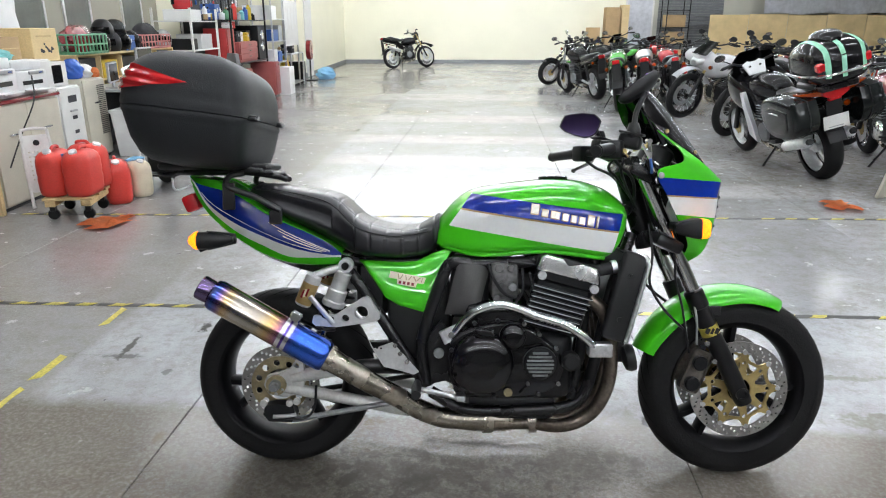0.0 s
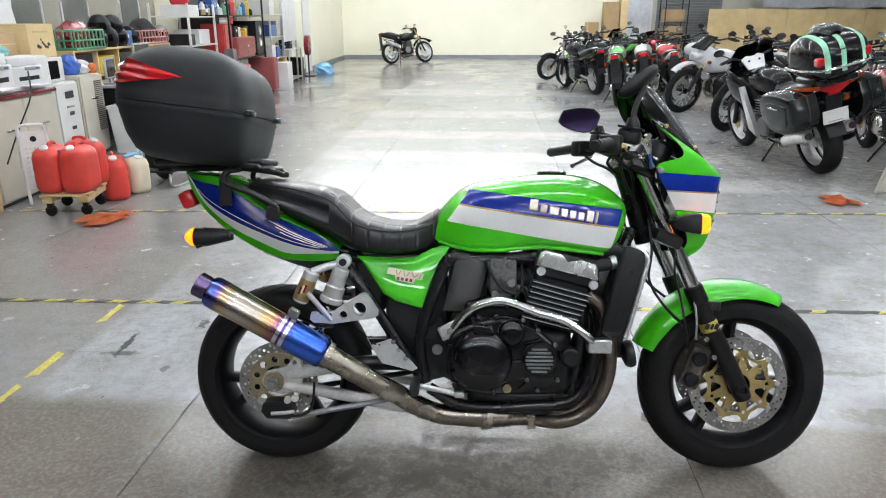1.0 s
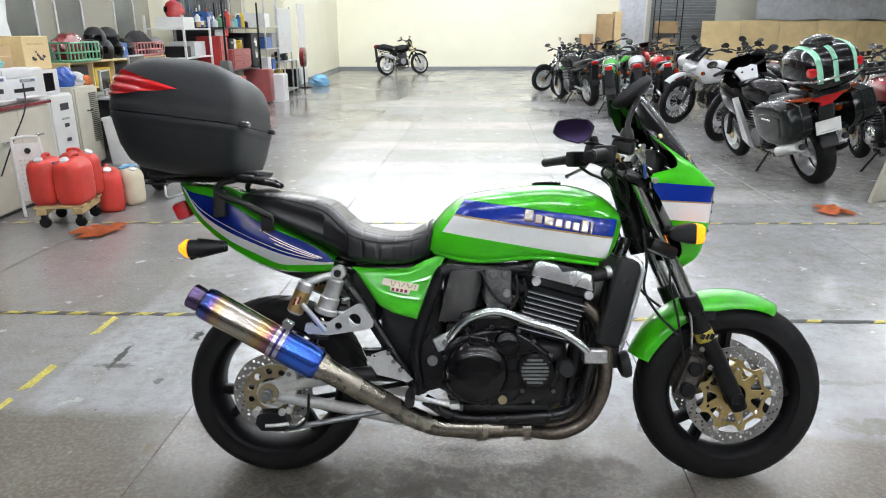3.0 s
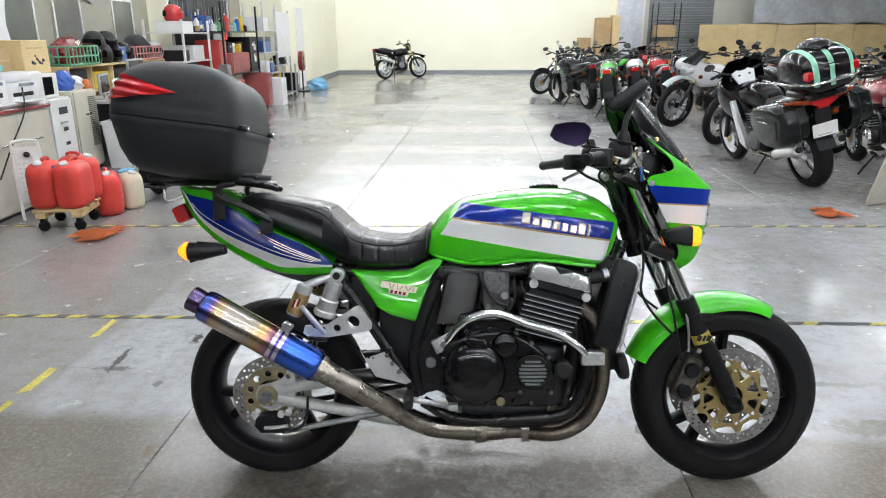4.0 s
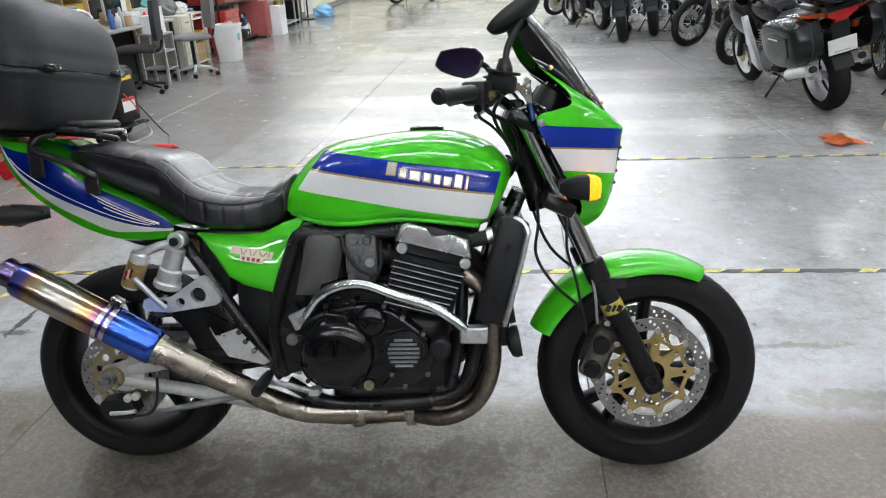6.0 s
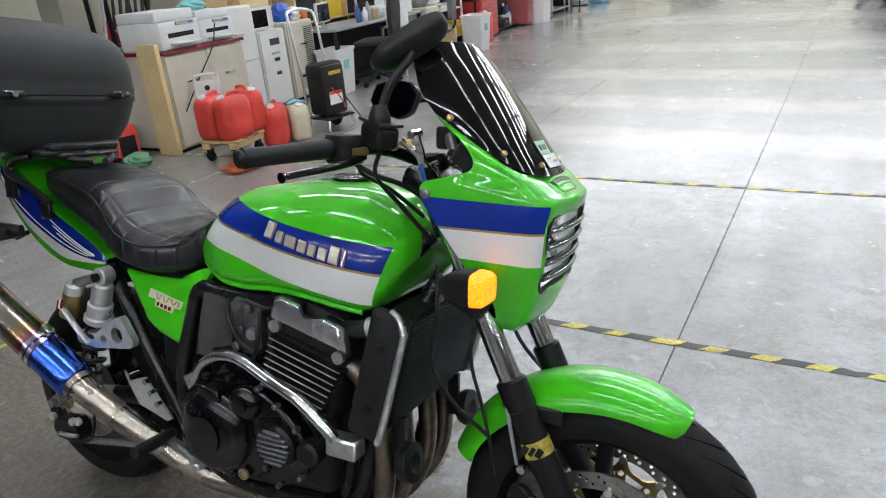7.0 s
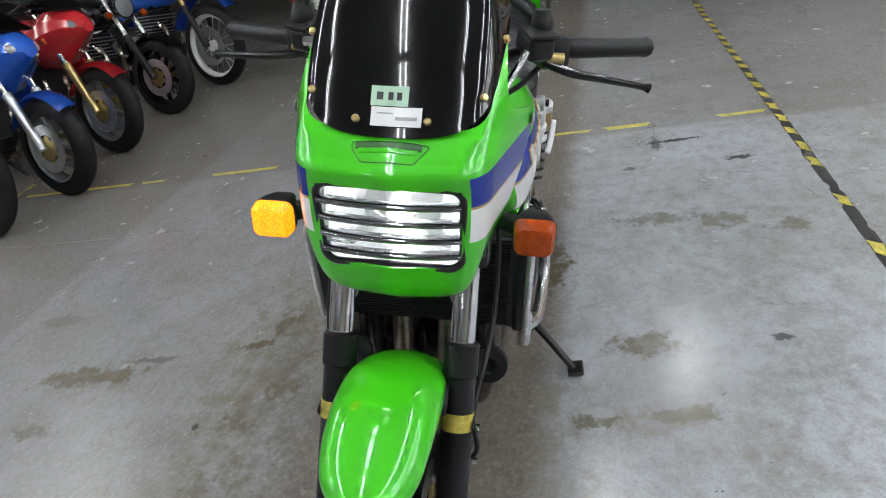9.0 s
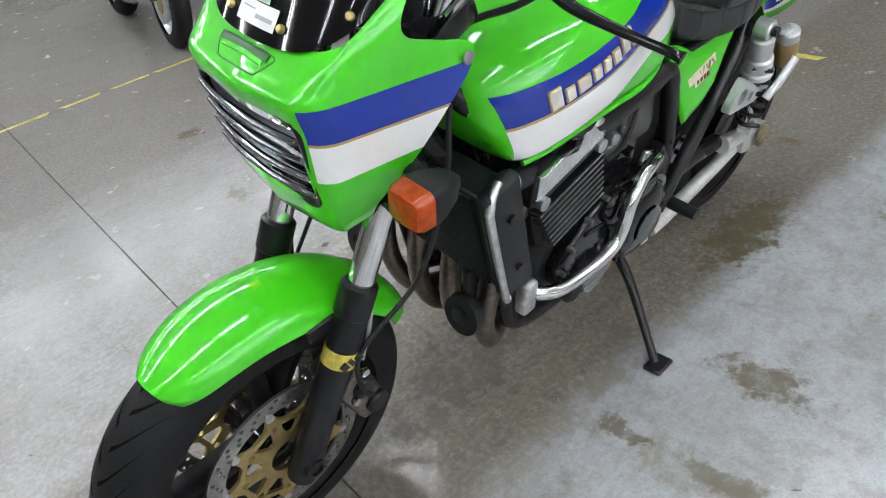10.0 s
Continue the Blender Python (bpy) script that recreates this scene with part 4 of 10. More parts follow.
    for side in MIRRORED:
        signal = part("rear_indicator", cyl((-0.12, side * 0.125, 0.768), (-0.19, side * 0.165, 0.766), 0.016, 12, r2=0.03), BLACK_PLASTIC, bike, "black rear indicator with amber lens")
        part("housing", tube([(-0.115, side * 0.16, 0.77), (-0.15, side * 0.165, 0.768), (-0.185, side * 0.165, 0.766), (-0.215, side * 0.165, 0.766)], [0.008, 0.020, 0.0255, 0.0265], 16), BLACK_PLASTIC, signal)
        part("lens", tube([(-0.214, side * 0.165, 0.766), (-0.226, side * 0.165, 0.766), (-0.243, side * 0.165, 0.766)], [0.0265, 0.0255, 0.011], 16), AMBER_LIT if side < 0 else AMBER, signal, "amber lens")
    part("stalk", cyl((-0.255, -0.1, 0.724), (-0.20, -0.1, 0.745), 0.007, 8), BLACK_PLASTIC, bike)


tail()


def patch(corners, bulge, n=10, flip=1):
    """A gently bulged four-cornered panel."""
    a, b, c, d = [np.array(p) for p in corners]
    rows = []
    for i in range(n + 1):
        f = i / n
        row = []
        for k in range(n + 1):
            g = k / n
            p = (a * (1 - g) + b * g) * (1 - f) + (d * (1 - g) + c * g) * f
            p = p + np.array((0, flip * bulge * (1 - (2 * f - 1) ** 4) * (1 - (2 * g - 1) ** 4), 0))
            row.append(Vector(p))
        rows.append(row)
    bm = rings(rows, False, False)
    bmesh.ops.solidify(bm, geom=list(bm.faces), thickness=0.004)
    return bm


def cover_panel(side):
    """The side cover: an upright panel leaning outwards at its foot, its rim rolled in."""
    upper = [(0.252, 0.704), (0.30, 0.700), (0.37, 0.697), (0.425, 0.699), (0.48, 0.726), (0.540, 0.744)]
    lower = [(0.255, 0.699), (0.291, 0.649), (0.333, 0.590), (0.372, 0.568), (0.450, 0.547), (0.532, 0.730)]
    upper, lower = [[(a[0] + (b[0] - a[0]) * k / 8, a[1] + (b[1] - a[1]) * k / 8) for a, b in zip(line, line[1:]) for k in range(8)] + [line[-1]] for line in (upper, lower)]
    rows = []
    for (xa, za), (xb, zb) in zip(upper, lower):
        row, high = [], math.hypot(xa - xb, za - zb)
        for k in range(17):
            f = k / 16
            x, z = xa + (xb - xa) * f, za + (zb - za) * f
            rim_ = min(f, 1 - f) * high
            row.append(Vector((x, side * (0.109 + 0.21 * (0.705 - z) + 0.004 * math.sin(math.pi * f) - 0.010 * math.exp(-rim_ / 0.006)), z)))
        rows.append(row)
    bm = rings(rows, False, False)
    bmesh.ops.recalc_face_normals(bm, faces=bm.faces)
    bmesh.ops.solidify(bm, geom=list(bm.faces), thickness=0.004)
    return bm


for side in MIRRORED:
    cov = part("side_cover", cover_panel(side), GREEN, bike, "lime green side cover with a cream badge", smooth=60)
    m = Matrix.Translation((0.398, side * 0.1235, 0.645)) @ pose(0, 0, 0, 12 * side) @ pose(0, 0, 0, 0, 9)
    badge = part("badge", plate([(-0.056, -0.002), (-0.054, 0.019), (0.056, 0.015), (0.052, -0.004), (0.032, -0.005), (0.029, -0.019), (-0.028, -0.017), (-0.030, -0.002)], 0.005, m=m), CREAM_CAN, cov, "cream badge with dark strokes")
    for x, w, tilt_ in ((-0.042, 0.004, 40), (-0.027, 0.0035, -20), (-0.018, 0.003, 25), (-0.004, 0.003, -15), (0.008, 0.003, 30), (0.023, 0.004, -35), (0.034, 0.003, 40), (0.045, 0.0025, 10)):
        part("badge_stroke", box(-w / 2, w / 2, -0.0036, 0.0036, -0.008, 0.008, m=m @ pose(x, 0, 0.0065, 0, tilt_)), BRONZE, badge)
    for k in range(4):
        part("badge_stroke", box(-0.024 + 0.013 * k, -0.016 + 0.013 * k, -0.0036, 0.0036, -0.015, -0.006, m=m), MAROON_PAINT, badge)

# frame tubes
for side in MIRRORED:
    for pts, r in (([(1.07, 0.05 * side, 0.86), (0.98, 0.12 * side, 0.77), (0.80, 0.15 * side, 0.715), (0.62, 0.135 * side, 0.695), (0.535, 0.13 * side, 0.70), (0.50, 0.13 * side, 0.64), (0.445, 0.125 * side, 0.46), (0.46, 0.12 * side, 0.32)], 0.019),
                   ([(1.09, 0.04 * side, 0.78), (1.02, 0.10 * side, 0.62), (0.97, 0.12 * side, 0.40), (0.92, 0.12 * side, 0.27), (0.78, 0.125 * side, 0.245), (0.58, 0.125 * side, 0.245), (0.47, 0.12 * side, 0.30)], 0.018),
                   ([(0.195, 0.10 * side, 0.70), (0.26, 0.12 * side, 0.62), (0.36, 0.125 * side, 0.465), (0.455, 0.125 * side, 0.315)], 0.017),
                   ([(0.53, 0.085 * side, 0.695), (0.35, 0.085 * side, 0.695), (0.2, 0.09 * side, 0.70), (0.0, 0.085 * side, 0.78), (-0.2, 0.08 * side, 0.88)], 0.014)):
        part("frame_tube", tube(pts, r, 12, 4), BLACK_FRAME, bike, "gloss black frame tube")
    c = Vector((0.495, 0.135 * side, 0.425))
    part("frame_gusset", plate([(0.45, 0.32), (0.53, 0.34), (0.545, 0.46), (0.50, 0.52), (0.455, 0.46)], 0.03, m=Matrix.Translation((0, side * 0.12, 0))), BLACK_FRAME, bike)
    part("pivot_bolt", cyl(c, c + Vector((0, 0.014 * side, 0)), 0.016, 12, bevel=0.002), CAST, bike)


# engine
def engine():
    e = part("crankcase", box(0.535, 0.90, -0.165, 0.165, 0.285, 0.50, bevel=0.04, seg=3), DARK_METAL, bike, "black four-cylinder engine crankcase")
    part("sump", box(0.58, 0.86, -0.11, 0.11, 0.20, 0.30, bevel=0.03, seg=2), DARK_METAL, e)
    for side in MIRRORED:
        big = [(0.524, 0.42), (0.526, 0.365), (0.555, 0.327), (0.62, 0.308), (0.70, 0.308), (0.79, 0.316), (0.845, 0.345), (0.866, 0.40), (0.85, 0.445), (0.81, 0.482), (0.765, 0.515), (0.70, 0.534), (0.63, 0.527), (0.565, 0.505), (0.532, 0.475)]
        cov = part("engine_cover", pillow(spline([*big, big[0]], 4)[:-1], 0.150, 0.199, side, 0.010), BLACK_GLOSS, e, "gloss black engine side cover", smooth=60)
        dome = [(0.529, 0.415), (0.536, 0.365), (0.572, 0.330), (0.63, 0.318), (0.685, 0.335), (0.716, 0.385), (0.716, 0.435), (0.692, 0.482), (0.645, 0.508), (0.588, 0.502), (0.546, 0.468)]
        part("clutch_dome", pillow(spline([*dome, dome[0]], 5)[:-1], 0.190, 0.240, side, 0.044), BLACK_GLOSS, cov, "bulging clutch cover", smooth=60)
        part("breather_dome", pillow(circle(0.712, 0.492, 0.040, 28), 0.19, 0.224, side, 0.022), BLACK_GLOSS, cov, smooth=60)
        part("web", pillow([(0.60, 0.522), (0.655, 0.515), (0.66, 0.49), (0.632, 0.485), (0.60, 0.50)], 0.19, 0.228, side, 0.006), BLACK_GLOSS, cov)
        part("oil_window", lathe([(0, 0.013), (0.006 * side, 0.013), (0.006 * side, 0.010), (0.003 * side, 0.009), (0.003 * side, 0.001)], 18, "y", m=Matrix.Translation((0.700, side * 0.206, 0.327))), BRONZE, cov, "brass ringed oil window")
        for x, z in ((0.533, 0.452), (0.545, 0.338), (0.60, 0.532), (0.668, 0.540), (0.745, 0.530), (0.79, 0.50), (0.84, 0.458), (0.862, 0.41), (0.848, 0.352), (0.79, 0.320), (0.66, 0.312), (0.758, 0.352)):
            part("cover_bolt", cyl((x, side * 0.19, z), (x, side * 0.209, z), 0.0062, 8, bevel=0.0015), CARB if x > 0.7 else DARK_METAL, cov)
        for p, q in (((0.745, 0.46), (0.80, 0.47)), ((0.76, 0.345), (0.735, 0.322)), ((0.725, 0.41), (0.75, 0.41))):
            part("cover_rib", cyl((p[0], side * 0.197, p[1]), (q[0], side * 0.197, q[1]), 0.007, 8), BLACK_GLOSS, cov)
        m = Matrix.Translation((0.792, side * 0.197, 0.415) if side < 0 else (0.765, 0.197, 0.350))
        puls = part("pulse_cover", lathe([(0, 0.050), (0.014 * side, 0.049), (0.02 * side, 0.042), (0.02 * side, 0.002)], 32, "y", m=m), DARK_METAL, cov, "finned round cover")
        for k in range(7):
            z = -0.033 + 0.011 * k
            hw = math.sqrt(max(1e-4, 0.040 ** 2 - z * z))
            part("rib", box(-hw, hw, side * 0.023 - 0.004, side * 0.023 + 0.004, z - 0.0028, z + 0.0028, bevel=0.0012, m=m), CAST, puls)
        c = Vector((0.882, side * 0.16, 0.423)) if side < 0 else Vector((0.852, 0.165, 0.372))
        part("crash_bobbin", lathe([(0.0, 0.012), (0.03 * side, 0.013), (0.032 * side, 0.027), (0.062 * side, 0.027), (0.068 * side, 0.02)], 20, "y", m=Matrix.Translation(c)), BLACK_PLASTIC, e, "black crash bobbin")
    tilt = Matrix.Translation((0.842, 0, 0.56)) @ pose(0, 0, 0, 0, 15)
    part("cylinder_block", box(-0.088, 0.085, -0.175, 0.175, -0.06, 0.125, bevel=0.01, m=tilt), DARK_METAL, e)
    for k in range(8):
        z = -0.045 + 0.0155 * k
        part("cooling_fin", box(-0.09, 0.066 + 0.0035 * k, -0.192, 0.192, z - 0.0028, z + 0.0028, bevel=0.0015, m=tilt), DARK_METAL, e)
        for side in MIRRORED:
            part("fin_edge", box(-0.088, 0.064 + 0.0035 * k, side * 0.1925 - 0.0012, side * 0.1925 + 0.0012, z - 0.0012, z + 0.0012, m=tilt), ALUM, e, "polished fin edge")
    part("head", box(-0.094, 0.10, -0.19, 0.19, 0.082, 0.118, bevel=0.008, m=tilt), DARK_METAL, e)
    part("cam_cover", box(-0.09, 0.092, -0.172, 0.172, 0.118, 0.165, bevel=0.016, seg=2, m=tilt), DARK_METAL, e)
    for side in MIRRORED:
        out = [(-0.094, 0.110), (-0.09, 0.15), (-0.078, 0.160), (-0.03, 0.160), (-0.022, 0.142), (0.02, 0.142), (0.028, 0.158), (0.078, 0.156), (0.096, 0.112)]
        back_ = pillow([(x * 1.05, z * 1.02 - 0.002) for x, z in out], 0.150, 0.190, side, 0.008)
        back_.transform(tilt)
        part("cam_end", back_, DARK_METAL, e)
        cap_ = pillow(out, 0.186, 0.199, side, 0.008)
        cap_.transform(tilt)
        part("cam_end_cover", cap_, POLISHED, e, "polished silver cam cover end")
        for x, z in ((-0.075, 0.098), (0.082, 0.098)):
            part("head_bolt", lathe([(0, 0.013), (side * 0.012, 0.013), (side * 0.012, 0.006)], 14, "y", m=tilt @ Matrix.Translation((x, side * 0.19, z))), ALUM, e)
        part("carburettor", box(0.648, 0.73, side * 0.13 - 0.035, side * 0.13 + 0.035, 0.598, 0.705, bevel=0.012, seg=2), CARB, e, "grey carburettor body")
        part("float_bowl", box(0.66, 0.715, side * 0.13 - 0.03, side * 0.13 + 0.04, 0.575, 0.62, bevel=0.01), CARB, e)
        part("intake_stub", cyl((0.72, side * 0.12, 0.65), (0.80, side * 0.12, 0.635), 0.026, 14), BLACK_PLASTIC, e)
        part("airbox_panel", patch([(0.552, side * 0.140, 0.708), (0.652, side * 0.140, 0.710), (0.612, side * 0.140, 0.545), (0.512, side * 0.140, 0.545)], 0.022, 8, side), AIRBOX_GREY, e, "dark grey airbox side panel")
        for k, (x, z) in enumerate(((0.672, 0.69), (0.706, 0.69), (0.68, 0.64), (0.712, 0.635), (0.665, 0.60))):
            part("carb_cap", cyl((x, side * 0.165, z), (x, side * (0.176 + 0.004 * (k % 2)), z), 0.013 - 0.002 * (k % 3), 12, bevel=0.002), CAST if k == 3 else CARB, e)
        part("fuel_hose", tube([(0.64, side * 0.16, 0.70), (0.655, side * 0.178, 0.66), (0.69, side * 0.182, 0.615), (0.735, side * 0.18, 0.60)], 0.005, 8), BLACK_PLASTIC, e)
    # black block added to fill the dark gap above the crankcase
    part("starter_cover", box(0.575, 0.80, -0.168, 0.16, 0.47, 0.585, bevel=0.02, seg=2), BLACK_GLOSS, e, "gloss black block filling the dark gap above the crankcase")
    part("airbox", box(0.53, 0.645, -0.125, 0.125, 0.53, 0.70, bevel=0.015), BLACK_PLASTIC, e)
    for x, z, x2, z2 in ((0.74, 0.69, 0.70, 0.56), (0.76, 0.68, 0.75, 0.55), (0.70, 0.71, 0.78, 0.70)):
        part("cable", tube([(x, -0.175, z), ((x + x2) / 2 + 0.02, -0.19, (z + z2) / 2), (x2, -0.17, z2)], 0.004, 6), BLACK_PLASTIC, e)

    # oil filter, battery box and inner guard are added to fill dark gaps
    part("oil_filter", lathe([(0.0, 0.04), (0.05, 0.04), (0.062, 0.034), (0.066, 0.004)], 24, "x", m=Matrix.Translation((0.895, 0, 0.36))), BLACK_GLOSS, e, "black oil filter")
    for side in MIRRORED:
        part("down_tube", tube([(1.0, 0.06 * side, 0.80), (0.945, 0.09 * side, 0.62), (0.93, 0.11 * side, 0.45), (0.90, 0.11 * side, 0.28)], 0.017, 10), BLACK_FRAME, bike, "gloss black front frame tube")
    part("battery_box", box(0.335, 0.525, -0.085, 0.085, 0.345, 0.70, bevel=0.02, seg=2), BLACK_PLASTIC, bike, "black battery box behind the frame")
    part("inner_guard", box(0.238, 0.333, -0.07, 0.07, 0.52, 0.70, bevel=0.015), BLACK_PLASTIC, bike)


engine()

# radiator
rad_m = Matrix.Translation((1.040, 0, 0.614)) @ pose(0, 0, 0, 0, 14)
rad = part("radiator", box(-0.028, 0.028, -0.185, 0.185, -0.12, 0.12, bevel=0.004, m=rad_m), DARK_METAL, bike, "black radiator with silver side rails")
for k in range(34):
    z = -0.112 + 0.0068 * k
    part("radiator_fin", box(0.028, 0.033, -0.172, 0.172, z - 0.0014, z + 0.0014, m=rad_m), BLACK_PLASTIC, rad, smooth=0)
for side in MIRRORED:
    part("side_shroud", box(-0.042, 0.034, side * 0.196 - 0.016, side * 0.196 + 0.016, -0.135, 0.13, bevel=0.012, seg=3, m=rad_m), BLACK_PLASTIC, rad)
    part("side_rail", tube([rad_m @ Vector((x, side * y, z)) for x, y, z in ((0.028, 0.209, -0.128), (0.033, 0.209, -0.11), (0.034, 0.209, 0.08), (0.030, 0.208, 0.108), (0.016, 0.203, 0.124), (-0.006, 0.196, 0.130))], 0.0075, 10, 5), ALUM, rad, "silver radiator side rail")
    for z in (-0.07, 0.06):
        part("screw", cyl(rad_m @ Vector((-0.005, side * 0.21, z)), rad_m @ Vector((-0.005, side * 0.218, z)), 0.008, 10), DARK_METAL, rad)
    c = Vector((1.068, 0.14 * side, 0.415))
    horn = part("horn", lathe([(-0.02, 0.012), (-0.012, 0.036), (0.0, 0.042), (0.014, 0.040), (0.016, 0.02), (0.010, 0.012)], 24, "x", m=Matrix.Translation(c) @ pose(0, 0, 0, 0, -10, 0)), BLACK_PLASTIC, bike, "round black horn")
    part("bracket", box(1.03, 1.055, 0.125 * side - 0.006, 0.125 * side + 0.006, 0.40, 0.50), BLACK_FRAME, horn)
    part("radiator_hose", tube([(1.03, 0.165 * side, 0.70), (0.99, 0.17 * side, 0.69), (0.94, 0.165 * side, 0.68)], 0.018, 12), BLACK_PLASTIC, bike)
    part("hose_clip", cyl((1.015, 0.168 * side, 0.697), (1.0, 0.169 * side, 0.694), 0.0205, 14), ALUM, bike)

# engine guard bars
for side in MIRRORED:
    y = 0.198 * side
    path = [(0.545, y * 0.88, 0.498), (0.585, y * 0.95, 0.552), (0.645, y, 0.583), (0.70, y, 0.584), (0.78, y * 1.03, 0.556), (0.86, y * 1.08, 0.533), (0.92, y * 1.1, 0.495), (0.95, y * 1.08, 0.462)]
    if side > 0:
        path = [(0.545, 0.180, 0.510), (0.575, 0.205, 0.543), (0.63, 0.224, 0.566), (0.69, 0.236, 0.566), (0.728, 0.243, 0.535), (0.742, 0.246, 0.490), (0.768, 0.247, 0.450), (0.83, 0.244, 0.434), (0.91, 0.236, 0.432), (0.955, 0.222, 0.442), (0.975, 0.205, 0.452)]
    bar = part("engine_guard", tube(path, 0.0135, 16, 6), CHROME, bike, "chromed tubular engine guard")
    part("flange", box(-0.035, 0.03, -0.005, 0.005, -0.022, 0.022, bevel=0.003, m=Matrix.Translation((0.535, y * 0.83, 0.492)) @ pose(0, 0, 0, 0, -25)), ALUM, bar)
    part("flange_bolt", cyl((0.533, y * 0.83, 0.49), (0.533, y * 0.83 + side * 0.014, 0.49), 0.010, 10), CHROME, bar)
    part("clamp", box(-0.035, 0.035, -0.02, 0.02, -0.02, 0.02, bevel=0.004, m=Matrix.Translation((0.965, y * 1.05, 0.458))) if side < 0 else box(-0.018, 0.018, -0.014, 0.014, -0.04, 0.035, bevel=0.008, seg=2, m=Matrix.Translation((0.985, 0.21, 0.452))), ALUM, bar)

# exhaust
for k, y in enumerate((-0.145, -0.05, 0.05, 0.145)):
    lead = -0.07 + 0.015 * k
    part("header_pipe", tube([(0.94, y, 0.60), (0.99, y, 0.55), (1.012 - 0.006 * (k % 2), y * 0.98, 0.44), (1.008, y * 0.92, 0.33), (0.965, y * 0.8, 0.235), (0.88, y * 0.6 - 0.02, 0.19), (0.78, lead, 0.185 + 0.022 * (k % 2)), (0.66, -0.09 + 0.02 * k, 0.19 + 0.02 * (k % 2))], 0.0215, 14, 5), HEADER, bike, "browned exhaust header pipe")
exhaust = part("collector", tube([(0.72, -0.055, 0.196), (0.64, -0.07, 0.197), (0.56, -0.085, 0.202), (0.50, -0.10, 0.212), (0.43, -0.125, 0.248), (0.36, -0.150, 0.298), (0.28, -0.175, 0.350), (0.20, -0.195, 0.405), (0.165, -0.20, 0.428)], [0.042, 0.040, 0.034, 0.032, 0.031, 0.031, 0.032, 0.034, 0.036], 20, 5), STEEL, bike, "stained steel exhaust mid-pipe")
for p, q in (((0.63, -0.071, 0.197), (0.66, -0.067, 0.197)), ((0.775, -0.05, 0.19), (0.80, -0.05, 0.192))):
    part("pipe_clamp", cyl(p, q, 0.046, 20), STEEL, exhaust)
can_a, can_b = Vector((0.165, -0.20, 0.428)), Vector((-0.160, -0.208, 0.617))
can_m = Matrix.Translation(can_a) @ (can_b - can_a).to_track_quat("X", "Z").to_matrix().to_4x4()
ln = (can_b - can_a).length
muffler = part("muffler", lathe([(-0.006, 0.036), (0.0, 0.044), (0.012, 0.0475), (ln - 0.012, 0.0475), (ln, 0.044), (ln + 0.004, 0.036)], 40, "x"), TITAN, bike, "heat-tinted titanium muffler, blue and straw", m=can_m)
part("end_pipe", lathe([(ln + 0.002, 0.034), (ln + 0.012, 0.036), (ln + 0.038, 0.037), (ln + 0.042, 0.034), (ln + 0.040, 0.029), (ln + 0.0, 0.028)], 32, "x", caps=False), TITAN, muffler, "scorched exhaust outlet")
part("baffle", lathe([(ln + 0.006, 0.0295), (ln + 0.007, 0.001)], 24, "x", caps=False), DARK_METAL, muffler)
for x in (0.125, 0.145):
    part("can_strap", lathe([(x - 0.006, 0.0475), (x - 0.006, 0.0498), (x + 0.006, 0.0498), (x + 0.006, 0.0475)], 32, "x", caps=False), CHROME, muffler)
part("strap_bracket", box(0.118, 0.152, -0.01, 0.012, 0.045, 0.075, bevel=0.004), CHROME, muffler)
part("inlet_ring", lathe([(-0.018, 0.036), (-0.018, 0.041), (0.0, 0.041), (0.0, 0.036)], 28, "x", caps=False), STEEL, muffler)

